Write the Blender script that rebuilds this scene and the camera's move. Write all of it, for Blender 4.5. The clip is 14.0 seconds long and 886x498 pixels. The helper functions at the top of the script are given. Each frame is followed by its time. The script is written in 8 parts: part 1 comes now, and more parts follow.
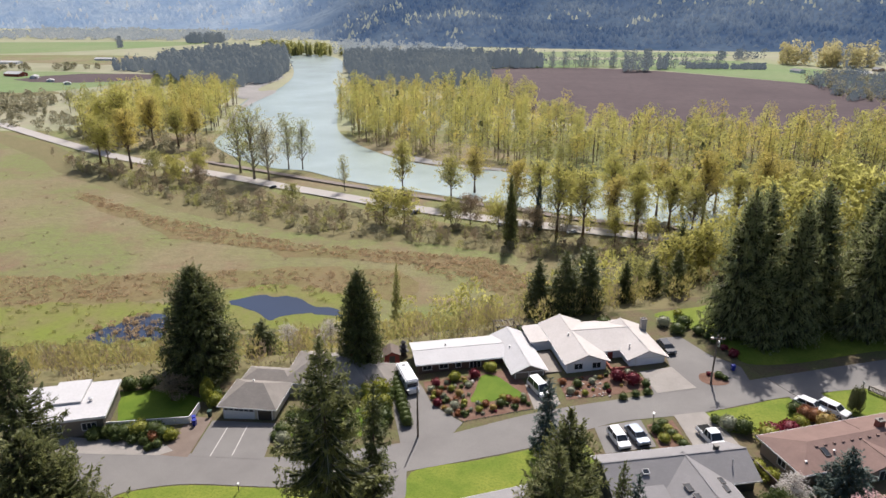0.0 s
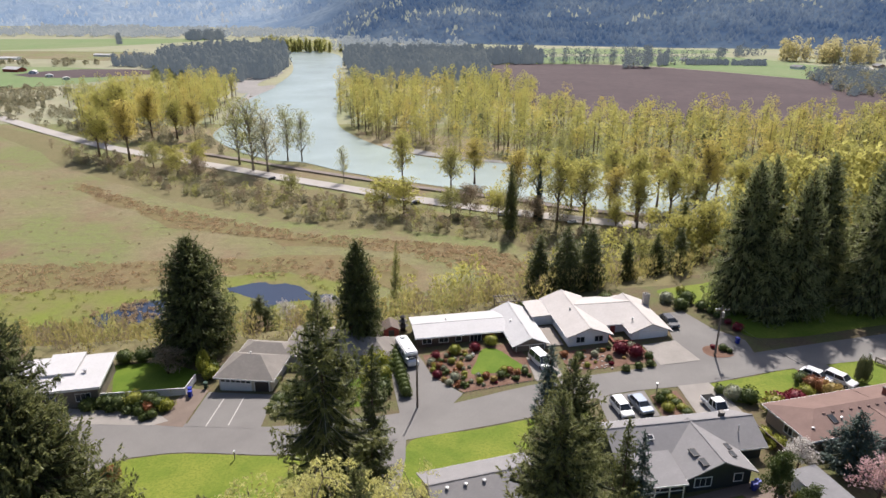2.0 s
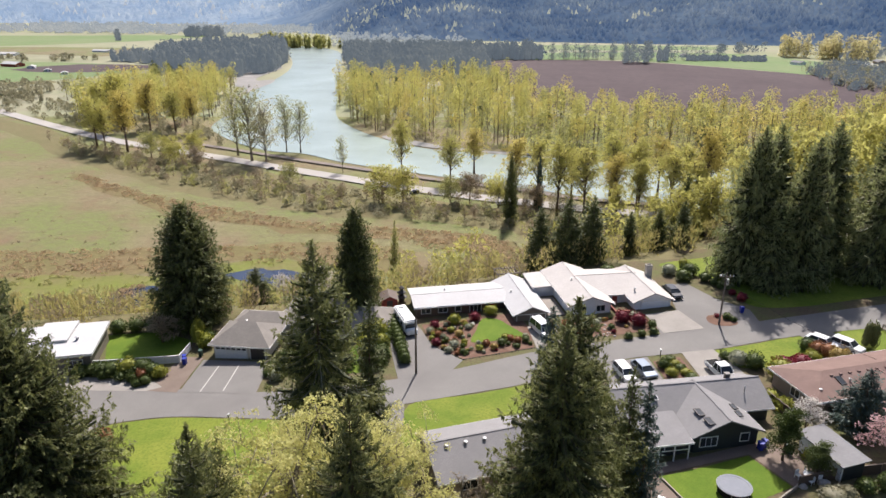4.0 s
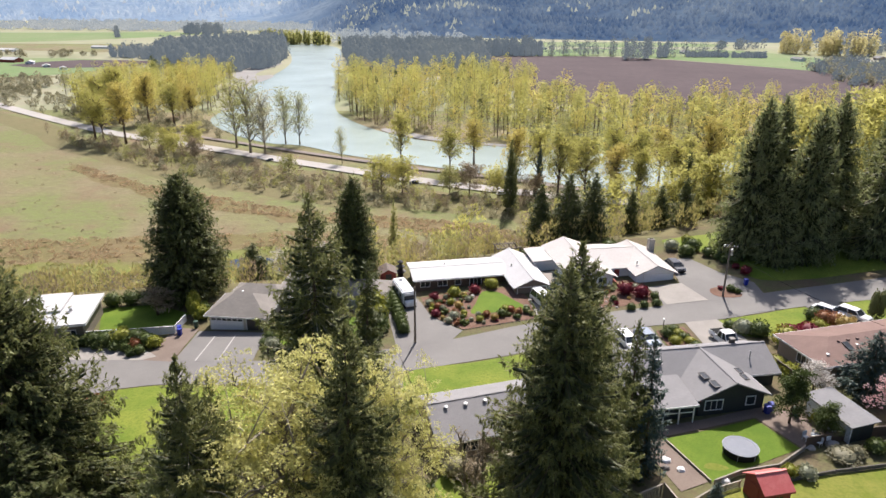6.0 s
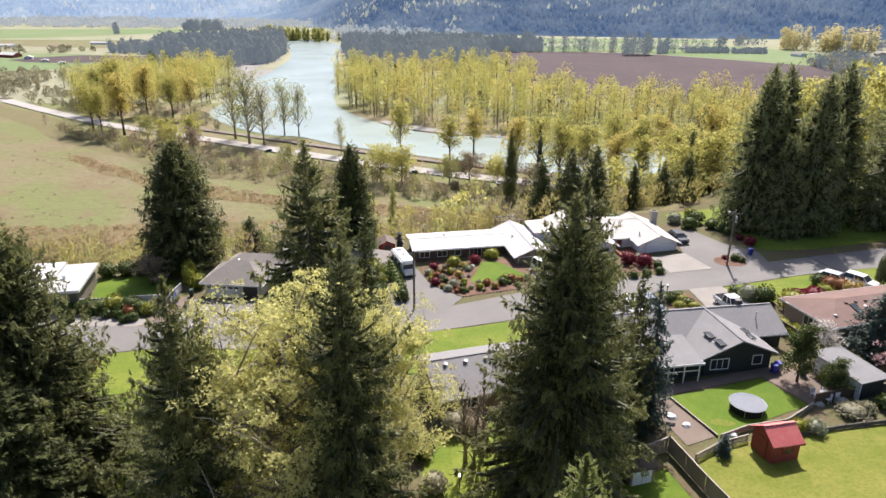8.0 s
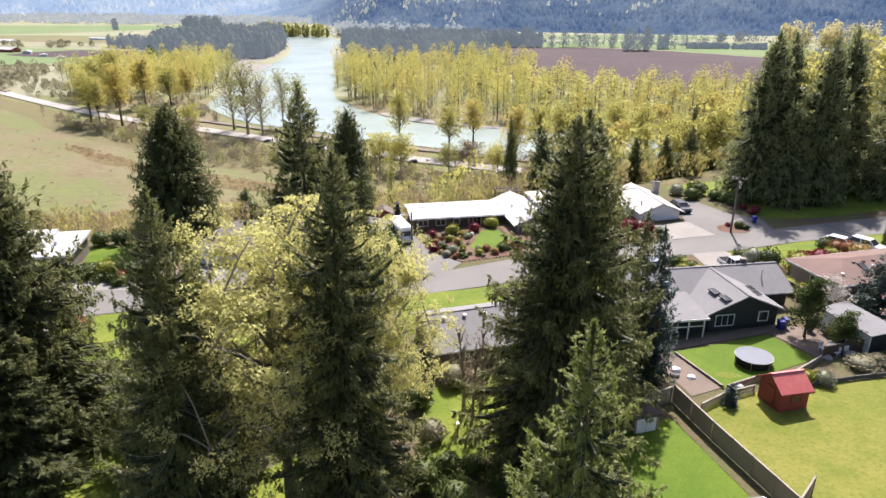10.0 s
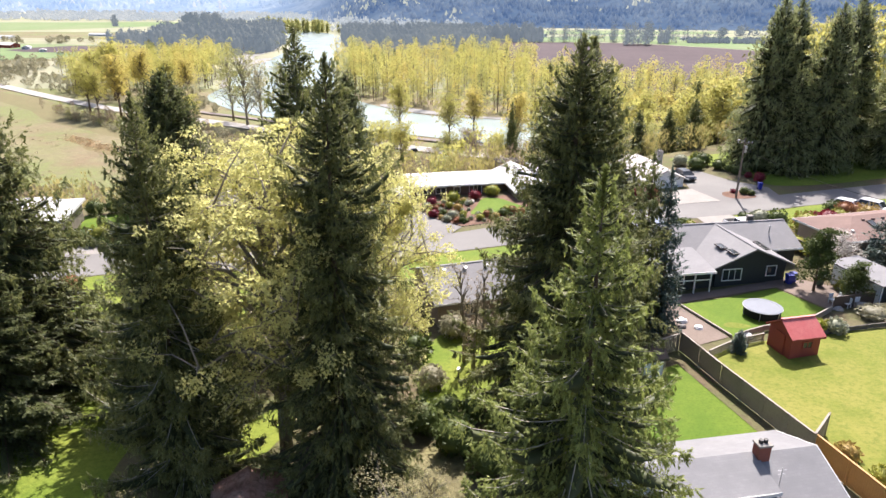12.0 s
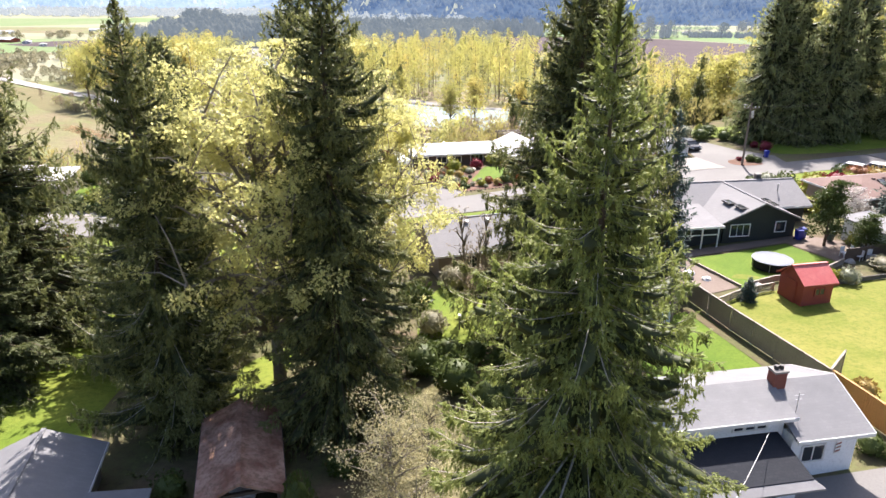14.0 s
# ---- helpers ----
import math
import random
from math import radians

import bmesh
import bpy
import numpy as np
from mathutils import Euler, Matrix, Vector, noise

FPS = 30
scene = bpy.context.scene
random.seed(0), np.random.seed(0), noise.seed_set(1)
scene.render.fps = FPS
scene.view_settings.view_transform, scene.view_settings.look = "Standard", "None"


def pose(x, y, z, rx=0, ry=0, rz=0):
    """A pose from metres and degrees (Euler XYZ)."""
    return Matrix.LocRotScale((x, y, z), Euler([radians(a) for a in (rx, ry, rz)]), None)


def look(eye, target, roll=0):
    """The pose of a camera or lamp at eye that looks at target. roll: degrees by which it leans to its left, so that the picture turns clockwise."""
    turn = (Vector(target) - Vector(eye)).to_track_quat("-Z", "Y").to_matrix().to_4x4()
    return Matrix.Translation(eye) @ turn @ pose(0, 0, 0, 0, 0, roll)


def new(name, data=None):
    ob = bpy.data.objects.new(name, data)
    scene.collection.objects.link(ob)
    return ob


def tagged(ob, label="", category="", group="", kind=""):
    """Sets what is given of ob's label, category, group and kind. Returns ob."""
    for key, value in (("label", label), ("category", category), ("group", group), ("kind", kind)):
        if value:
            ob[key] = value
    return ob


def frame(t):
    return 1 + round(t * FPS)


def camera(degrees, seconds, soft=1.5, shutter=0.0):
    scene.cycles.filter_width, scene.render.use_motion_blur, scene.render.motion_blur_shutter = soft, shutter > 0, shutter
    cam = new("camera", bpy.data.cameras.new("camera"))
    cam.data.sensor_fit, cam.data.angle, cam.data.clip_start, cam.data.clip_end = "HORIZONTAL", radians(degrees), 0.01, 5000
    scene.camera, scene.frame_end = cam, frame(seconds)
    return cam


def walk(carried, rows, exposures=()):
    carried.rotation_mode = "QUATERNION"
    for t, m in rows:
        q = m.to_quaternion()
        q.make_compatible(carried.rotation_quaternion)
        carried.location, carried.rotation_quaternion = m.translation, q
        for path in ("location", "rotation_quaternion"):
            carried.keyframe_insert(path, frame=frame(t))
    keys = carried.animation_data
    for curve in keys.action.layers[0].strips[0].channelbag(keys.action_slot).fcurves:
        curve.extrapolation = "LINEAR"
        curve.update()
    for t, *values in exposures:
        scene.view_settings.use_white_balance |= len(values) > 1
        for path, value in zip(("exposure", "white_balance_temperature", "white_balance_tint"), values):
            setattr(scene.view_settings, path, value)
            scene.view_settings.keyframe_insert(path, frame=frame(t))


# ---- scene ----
cam = camera(66.4, 14.0, soft=1.5)
METRES, EYE, TILT, LEAN, TURN = 35.0, 60.0, -20.3, 0.0, 0.0
ROWS = [
    (0.0, 0.0, 0.0, 0.0, 0.0, 0.0, -0.0),
    (0.5, 0.0004, 0.0109, -0.0333, -0.02, -0.02, -0.03),
    (1.0, -0.0, 0.023, -0.0663, -0.02, -0.03, -0.0),
    (1.5, -0.0001, 0.0366, -0.0997, -0.03, -0.04, -0.03),
    (2.0, -0.0018, 0.0489, -0.1329, -0.03, -0.07, -0.04),
    (2.5, -0.0021, 0.0619, -0.1655, -0.04, -0.08, -0.06),
    (3.0, -0.0018, 0.0765, -0.2063, -0.06, -0.11, -0.06),
    (5.5, -0.0013, 0.1408, -0.3747, -0.11, -0.18, -0.11),
    (6.0, -0.0012, 0.1518, -0.4075, -0.12, -0.21, -0.11),
    (6.5, -0.0012, 0.1639, -0.4411, -0.12, -0.22, -0.12),
    (7.0, -0.0012, 0.1755, -0.4743, -0.12, -0.24, -0.12),
    (7.5, -0.0011, 0.1877, -0.5097, -0.14, -0.26, -0.11),
    (8.0, -0.0008, 0.1999, -0.5423, -0.15, -0.3, -0.12),
    (10.5, 0.0057, 0.2637, -0.7136, -0.19, -0.42, -0.17),
    (11.0, 0.0072, 0.2751, -0.7458, -0.17, -0.45, -0.12),
    (11.5, 0.0069, 0.2892, -0.7817, -0.15, -0.49, -0.1),
    (12.0, 0.0063, 0.2998, -0.8137, -0.13, -0.55, -0.06),
    (12.5, 0.0066, 0.3111, -0.8446, -0.12, -0.59, -0.07),
    (13.0, 0.0057, 0.3232, -0.8754, -0.09, -0.64, -0.03),
    (13.5, 0.0058, 0.3353, -0.9063, -0.08, -0.69, -0.04),
    (14.0, 0.0072, 0.3469, -0.9373, -0.05, -0.73, -0.06),
]
walk(cam, [(t, pose(0, 0, EYE, TILT, LEAN, TURN) @ pose(METRES * x, METRES * y, METRES * z, 90 + pitch, roll, yaw)) for t, x, y, z, yaw, pitch, roll in ROWS],
     exposures=[(0.0, 0.36, 6150, 15), (6.5, 0.70, 6150, 15), (11.0, 1.05, 6100, 17), (14.0, 1.42, 6100, 17)])

# ---- light ----
SUN_TURN, SUN_HIGH = 13.0, 50.0   # degrees clockwise from +y, degrees above the horizon
world = bpy.data.worlds.new("sky")
scene.world = world
world.use_nodes = True
wn = world.node_tree.nodes
sky = wn.new("ShaderNodeTexSky")
sky.sky_type = "NISHITA"
sky.sun_disc = False
sky.sun_elevation, sky.sun_rotation = radians(SUN_HIGH), radians(SUN_TURN)
sky.air_density, sky.dust_density, sky.ozone_density = 1.0, 3.0, 1.0
wn["Background"].inputs["Strength"].default_value = 0.086
world.node_tree.links.new(sky.outputs[0], wn["Background"].inputs["Color"])
sun = new("sun", bpy.data.lights.new("sun", "SUN"))
sun.data.energy, sun.data.angle, sun.data.color = 5.0, radians(0.6), (1.0, 0.93, 0.82)
sun_way = Vector((math.sin(radians(SUN_TURN)) * math.cos(radians(SUN_HIGH)), math.cos(radians(SUN_TURN)) * math.cos(radians(SUN_HIGH)), math.sin(radians(SUN_HIGH))))
sun.matrix_world = look(sun_way * 300, (0, 0, 0))


# ---- materials ----
def base_nodes(name):
    m = bpy.data.materials.new(name)
    m.use_nodes = True
    nt = m.node_tree
    return m, nt, nt.nodes["Principled BSDF"], nt.nodes["Material Output"]


def noise_node(nt, coord, scale, detail=4.0, rough=0.6):
    n = nt.nodes.new("ShaderNodeTexNoise")
    n.inputs["Scale"].default_value, n.inputs["Detail"].default_value, n.inputs["Roughness"].default_value = scale, detail, rough
    nt.links.new(coord, n.inputs["Vector"])
    return n.outputs["Fac"]


def mix_colour(nt, fac, a, b):
    n = nt.nodes.new("ShaderNodeMix")
    n.data_type = "RGBA"
    if isinstance(fac, float):
        n.inputs[0].default_value = fac
    else:
        nt.links.new(fac, n.inputs[0])
    for sock, c in ((n.inputs[6], a), (n.inputs[7], b)):
        if isinstance(c, tuple):
            sock.default_value = (*c, 1)
        else:
            nt.links.new(c, sock)
    return n.outputs[2]


def ramp(nt, fac, lo, hi):
    n = nt.nodes.new("ShaderNodeMapRange")
    n.inputs["From Min"].default_value, n.inputs["From Max"].default_value = lo, hi
    nt.links.new(fac, n.inputs["Value"])
    return n.outputs[0]


def add_bump(nt, bsdf, height, strength, distance):
    n = nt.nodes.new("ShaderNodeBump")
    n.inputs["Strength"].default_value, n.inputs["Distance"].default_value = strength, distance
    nt.links.new(height, n.inputs["Height"])
    nt.links.new(n.outputs[0], bsdf.inputs["Normal"])


def surface(name, a, b, c=None, big=0.2, fine=6.0, rough=0.8, metal=0.0, bump=0.3, depth=0.02, world_space=False, spread=(0.35, 0.65)):
    """Two or three colours mixed by a coarse and a fine noise, with fine relief."""
    m, nt, bsdf, _ = base_nodes(name)
    if world_space:
        coord = nt.nodes.new("ShaderNodeNewGeometry").outputs["Position"]
    else:
        coord = nt.nodes.new("ShaderNodeTexCoord").outputs["Object"]
    n1, n2 = noise_node(nt, coord, big), noise_node(nt, coord, fine, 5.0, 0.7)
    col = mix_colour(nt, ramp(nt, n1, *spread), a, b)
    col = mix_colour(nt, ramp(nt, n2, 0.45, 0.8), col, c if c else tuple(x * 0.6 for x in a))
    nt.links.new(col, bsdf.inputs["Base Color"])
    bsdf.inputs["Roughness"].default_value, bsdf.inputs["Metallic"].default_value = rough, metal
    if rough >= 0.8:
        bsdf.inputs["Specular IOR Level"].default_value = 0.15
    if bump:
        add_bump(nt, bsdf, n2, bump, depth)
    return m


def leaves(name, a, b, translucent=0.35, rough=0.55, sheen=0.3, vary=0.75, patch_scale=0.35):
    """Foliage: every blade takes its own tint, every plant too, and light passes through."""
    m, nt, bsdf, out = base_nodes(name)
    geo = nt.nodes.new("ShaderNodeNewGeometry")
    info = nt.nodes.new("ShaderNodeObjectInfo")
    add = nt.nodes.new("ShaderNodeMath")
    add.operation = "MULTIPLY_ADD"
    add.inputs[1].default_value, add.inputs[2].default_value = vary, (0.75 - vary) / 2
    nt.links.new(geo.outputs["Random Per Island"], add.inputs[0])
    part_random = nt.nodes.new("ShaderNodeMath")
    part_random.operation = "MULTIPLY_ADD"
    part_random.inputs[1].default_value = 0.25
    nt.links.new(info.outputs["Random"], part_random.inputs[0])
    nt.links.new(add.outputs[0], part_random.inputs[2])
    col = mix_colour(nt, part_random.outputs[0], a, b)
    big = noise_node(nt, geo.outputs["Position"], patch_scale, 3.0)
    col = mix_colour(nt, ramp(nt, big, 0.3, 0.75), col, tuple((x + y) * 0.42 for x, y in zip(a, b)))
    nt.links.new(col, bsdf.inputs["Base Color"])
    bsdf.inputs["Roughness"].default_value = rough
    bsdf.inputs["Specular IOR Level"].default_value = sheen
    tr = nt.nodes.new("ShaderNodeBsdfTranslucent")
    nt.links.new(col, tr.inputs["Color"])
    mix = nt.nodes.new("ShaderNodeMixShader")
    mix.inputs[0].default_value = translucent
    nt.links.new(bsdf.outputs[0], mix.inputs[1])
    nt.links.new(tr.outputs[0], mix.inputs[2])
    nt.links.new(mix.outputs[0], out.inputs["Surface"])
    return m


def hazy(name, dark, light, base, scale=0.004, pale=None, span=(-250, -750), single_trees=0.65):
    """The far backdrop: forest hills and woods that glow, patch by patch, with haze put into their emission colour;
    pale: the colours towards which they fade along x.
    """
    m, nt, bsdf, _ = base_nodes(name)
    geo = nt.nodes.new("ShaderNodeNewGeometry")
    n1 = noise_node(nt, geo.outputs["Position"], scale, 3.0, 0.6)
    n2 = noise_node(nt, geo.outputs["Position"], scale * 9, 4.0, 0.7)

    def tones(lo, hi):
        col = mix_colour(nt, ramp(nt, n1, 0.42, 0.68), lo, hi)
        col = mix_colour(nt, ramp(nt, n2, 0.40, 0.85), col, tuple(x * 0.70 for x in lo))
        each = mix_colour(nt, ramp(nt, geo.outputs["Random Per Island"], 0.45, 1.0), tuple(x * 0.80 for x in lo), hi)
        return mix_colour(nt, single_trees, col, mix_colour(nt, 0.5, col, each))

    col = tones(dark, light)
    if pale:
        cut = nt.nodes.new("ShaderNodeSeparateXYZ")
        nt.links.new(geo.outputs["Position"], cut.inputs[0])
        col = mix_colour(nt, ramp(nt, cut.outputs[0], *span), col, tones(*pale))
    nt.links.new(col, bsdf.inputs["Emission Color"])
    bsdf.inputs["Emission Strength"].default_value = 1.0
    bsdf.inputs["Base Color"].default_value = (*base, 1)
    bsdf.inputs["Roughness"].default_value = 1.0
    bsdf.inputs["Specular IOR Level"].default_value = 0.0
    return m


def water(name, colour, rough, ripple, scale):
    m, nt, bsdf, _ = base_nodes(name)
    geo = nt.nodes.new("ShaderNodeNewGeometry")
    n1 = noise_node(nt, geo.outputs["Position"], 0.015, 3.0)
    n2 = noise_node(nt, geo.outputs["Position"], scale, 4.0)
    col = mix_colour(nt, ramp(nt, n1, 0.3, 0.7), colour, tuple(x * 0.75 for x in colour))
    nt.links.new(col, bsdf.inputs["Base Color"])
    bsdf.inputs["Roughness"].default_value, bsdf.inputs["IOR"].default_value = rough, 1.33
    add_bump(nt, bsdf, n2, ripple, 0.3)
    return m


def shingles(name, a, b, width=0.35, row=0.16, upright=False):
    """Roof courses: offset tabs with thin joints, mottled."""
    m, nt, bsdf, _ = base_nodes(name)
    coord = nt.nodes.new("ShaderNodeTexCoord").outputs["Object"]
    if upright:
        cut, add, put = nt.nodes.new("ShaderNodeSeparateXYZ"), nt.nodes.new("ShaderNodeMath"), nt.nodes.new("ShaderNodeCombineXYZ")
        nt.links.new(coord, cut.inputs[0])
        nt.links.new(cut.outputs[0], add.inputs[0])
        nt.links.new(cut.outputs[1], add.inputs[1])
        nt.links.new(add.outputs[0], put.inputs[0])
        nt.links.new(cut.outputs[2], put.inputs[1])
        coord = put.outputs[0]
    br = nt.nodes.new("ShaderNodeTexBrick")
    br.inputs["Scale"].default_value = 1.0
    br.inputs["Brick Width"].default_value, br.inputs["Row Height"].default_value = width, row
    br.inputs["Mortar Size"].default_value = 0.010
    br.inputs["Color1"].default_value, br.inputs["Color2"].default_value = (*a, 1), (*b, 1)
    br.inputs["Mortar"].default_value = (*[x * (0.6 if upright else 0.84) for x in a], 1)
    nt.links.new(coord, br.inputs["Vector"])
    n1 = noise_node(nt, coord, 0.5)
    col = mix_colour(nt, ramp(nt, n1, 0.35, 0.75), br.outputs["Color"], tuple(x * 0.78 for x in b))
    nt.links.new(col, bsdf.inputs["Base Color"])
    bsdf.inputs["Roughness"].default_value = 0.85
    bsdf.inputs["Specular IOR Level"].default_value = 0.15
    add_bump(nt, bsdf, br.outputs["Fac"], 0.25, -0.008)
    grain = noise_node(nt, coord, 14.0, 3.0)
    nt.links.new(mix_colour(nt, ramp(nt, grain, 0.35, 0.8), col, tuple(x * 0.82 for x in a)), bsdf.inputs["Base Color"])
    return m


def boards(name, a, b, pitch_m=0.18, upright=False, rough=0.7):
    """Painted or bare boards with dark joints at a real pitch."""
    m, nt, bsdf, _ = base_nodes(name)
    coord = nt.nodes.new("ShaderNodeTexCoord").outputs["Object"]
    wv = nt.nodes.new("ShaderNodeTexWave")
    wv.wave_type, wv.wave_profile = "BANDS", "SAW"
    wv.bands_direction = "X" if upright else "Z"
    wv.inputs["Scale"].default_value = 0.314 / pitch_m
    nt.links.new(coord, wv.inputs["Vector"])
    n1, n2 = noise_node(nt, coord, 0.7), noise_node(nt, coord, 9.0)
    col = mix_colour(nt, ramp(nt, n1, 0.3, 0.7), a, b)
    col = mix_colour(nt, ramp(nt, n2, 0.5, 0.85), col, tuple(x * 0.7 for x in a))
    nt.links.new(col, bsdf.inputs["Base Color"])
    bsdf.inputs["Roughness"].default_value = rough
    add_bump(nt, bsdf, wv.outputs["Fac"], 0.5, 0.015)
    return m


def plain(name, colour, rough=0.4, metal=0.0):
    return surface(name, colour, tuple(x * 0.88 for x in colour), tuple(x * 0.8 for x in colour), 1.5, 20.0, rough, metal, 0.05, 0.003)


def meadow():
    m, nt, bsdf, _ = base_nodes("meadow")
    pos = nt.nodes.new("ShaderNodeNewGeometry").outputs["Position"]
    n0, n1, n2, n3 = noise_node(nt, pos, 0.011, 3.0), noise_node(nt, pos, 0.035, 5.0, 0.65), noise_node(nt, pos, 0.22, 5.0, 0.7), noise_node(nt, pos, 1.3, 4.0, 0.7)
    col = mix_colour(nt, ramp(nt, n0, 0.40, 0.54), (0.210, 0.172, 0.085), (0.155, 0.182, 0.046))
    col = mix_colour(nt, ramp(nt, n1, 0.50, 0.68), col, (0.185, 0.120, 0.066))
    col = mix_colour(nt, ramp(nt, n2, 0.42, 0.72), col, (0.140, 0.122, 0.054))
    col = mix_colour(nt, ramp(nt, n3, 0.46, 0.80), col, (0.085, 0.070, 0.034))
    nt.links.new(col, bsdf.inputs["Base Color"])
    bsdf.inputs["Roughness"].default_value = 0.95
    add_bump(nt, bsdf, n2, 0.8, 0.8)
    return m


FIELD = meadow()
REED = surface("reed_bed", (0.185, 0.140, 0.072), (0.160, 0.145, 0.058), (0.120, 0.090, 0.046), 0.045, 0.35, 0.95, 0, 0.9, 0.6, True)
SCRUB = surface("scrub_ground", (0.155, 0.145, 0.068), (0.185, 0.155, 0.08), (0.115, 0.10, 0.05), 0.05, 0.4, 0.95, 0, 0.7, 0.4, True)
MARSH = surface("marsh_grass", (0.16, 0.19, 0.035), (0.18, 0.15, 0.07), (0.11, 0.12, 0.03), 0.06, 0.5, 0.9, 0, 0.7, 0.3, True)
PLOUGHED = surface("ploughed_field", (0.072, 0.052, 0.055), (0.098, 0.074, 0.074), (0.060, 0.045, 0.048), 0.008, 0.1, 0.95, 0, 0.3, 0.2, True)
PASTURE = surface("pasture", (0.145, 0.215, 0.085), (0.19, 0.225, 0.11), (0.135, 0.17, 0.078), 0.01, 0.1, 0.95, 0, 0.2, 0.2, True)
DRYFARM = surface("far_farmland", (0.30, 0.29, 0.20), (0.23, 0.25, 0.14), (0.24, 0.21, 0.15), 0.006, 0.03, 0.95, 0, 0.2, 0.2, True)
SAND = surface("river_sand", (0.30, 0.285, 0.265), (0.24, 0.23, 0.215), (0.20, 0.19, 0.175), 0.05, 0.6, 0.95, 0, 0.3, 0.1, True)
LAWN = surface("lawn", (0.115, 0.168, 0.018), (0.200, 0.226, 0.034), (0.076, 0.112, 0.013), 0.16, 3.0, 0.85, 0, 0.8, 0.07, True)
LAWN_MOWN = surface("mown_lawn", (0.085, 0.145, 0.012), (0.125, 0.18, 0.018), (0.062, 0.105, 0.010), 0.3, 5.0, 0.85, 0, 0.5, 0.04, True)
LAWN_DRY = surface("dry_lawn", (0.132, 0.158, 0.019), (0.215, 0.205, 0.044), (0.092, 0.116, 0.015), 0.3, 3.0, 0.85, 0, 0.7, 0.06, True)
YARD = surface("yard_soil", (0.14, 0.105, 0.065), (0.12, 0.13, 0.05), (0.08, 0.06, 0.04), 0.25, 2.5, 0.95, 0, 0.7, 0.08, True)
MULCH = surface("bark_mulch", (0.21, 0.13, 0.095), (0.15, 0.085, 0.06), (0.085, 0.055, 0.04), 0.5, 6.0, 0.95, 0, 0.9, 0.05, True)
ASPHALT = surface("worn_asphalt", (0.175, 0.165, 0.155), (0.215, 0.205, 0.19), (0.15, 0.14, 0.132), 0.12, 8.0, 0.85, 0, 0.3, 0.01, True)
CONCRETE = surface("concrete_drive", (0.31, 0.285, 0.255), (0.26, 0.24, 0.215), (0.22, 0.20, 0.18), 0.3, 5.0, 0.85, 0, 0.3, 0.01, True)
PAVER = surface("brown_paving", (0.205, 0.16, 0.13), (0.175, 0.135, 0.11), (0.14, 0.11, 0.09), 0.4, 6.0, 0.85, 0, 0.4, 0.02, True)
JOINT = surface("pale_joint_strip", (0.46, 0.44, 0.41), (0.40, 0.38, 0.355), (0.33, 0.31, 0.29), 0.5, 6.0, 0.9, 0, 0.2, 0.01, True)
HIGHWAY = surface("pale_highway", (0.40, 0.37, 0.34), (0.34, 0.32, 0.29), (0.29, 0.27, 0.25), 0.03, 1.0, 0.85, 0, 0.1, 0.02, True)
BALLAST = surface("railway_ballast", (0.24, 0.20, 0.175), (0.20, 0.17, 0.15), (0.15, 0.13, 0.11), 0.1, 2.0, 0.95, 0, 0.3, 0.05, True)
RIVER = water("river_water", (0.33, 0.40, 0.375), 0.22, 0.5, 0.6)
POND = water("pond_water", (0.030, 0.046, 0.085), 0.05, 0.05, 0.5)

CEDAR = leaves("cedar_needles", (0.043, 0.057, 0.019), (0.365, 0.372, 0.128), 0.41)
# Haze lightens these needles: it is mixed into their green.
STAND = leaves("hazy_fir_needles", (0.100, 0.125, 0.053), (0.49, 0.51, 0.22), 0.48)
CEDAR_LIGHT = leaves("light_cedar_needles", (0.055, 0.084, 0.020), (0.470, 0.510, 0.145), 0.46)
CEDAR_DARK = leaves("dark_fir_needles", (0.036, 0.053, 0.018), (0.23, 0.245, 0.085), 0.38)
# Darker needle copy; puts the shade deep in a crown into the colour.
SHADED_NEEDLES = leaves("shaded_inner_needles", (0.048, 0.056, 0.020), (0.10, 0.115, 0.042), 0.2)
SPRUCE = leaves("blue_spruce_needles", (0.05, 0.085, 0.07), (0.10, 0.135, 0.11), 0.25)
COTTON = leaves("cottonwood_leaves", (0.46, 0.44, 0.120), (0.54, 0.505, 0.165), 0.76, vary=0.2, patch_scale=0.09)
COTTON_OCHRE = leaves("ochre_cottonwood_leaves", (0.51, 0.43, 0.115), (0.57, 0.485, 0.16), 0.76, vary=0.2, patch_scale=0.09)
COTTON_GREEN = leaves("greener_leaves", (0.34, 0.345, 0.115), (0.43, 0.415, 0.165), 0.70, vary=0.3)
MAPLE = leaves("young_maple_leaves", (0.55, 0.535, 0.18), (0.80, 0.755, 0.34), 0.64)
BUDDING = leaves("budding_twigs", (0.42, 0.38, 0.19), (0.62, 0.57, 0.33), 0.6)
REEDS = leaves("rusty_reeds", (0.42, 0.31, 0.18), (0.52, 0.40, 0.25), 0.6)
BARE = leaves("bare_twigs", (0.28, 0.22, 0.14), (0.40, 0.32, 0.21), 0.4)
GREYWOOD = leaves("grey_twigs", (0.29, 0.275, 0.165), (0.41, 0.375, 0.25), 0.45)
# Blue-grey glow puts the haze before these woods into the colour.
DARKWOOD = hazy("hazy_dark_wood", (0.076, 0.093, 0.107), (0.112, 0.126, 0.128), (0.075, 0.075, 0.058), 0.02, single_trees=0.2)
POPLAR = leaves("pale_poplar_leaves", (0.54, 0.48, 0.23), (0.62, 0.56, 0.31), 0.75, vary=0.3)
BRUSH = leaves("slope_brush_leaves", (0.38, 0.35, 0.11), (0.54, 0.45, 0.20), 0.5)
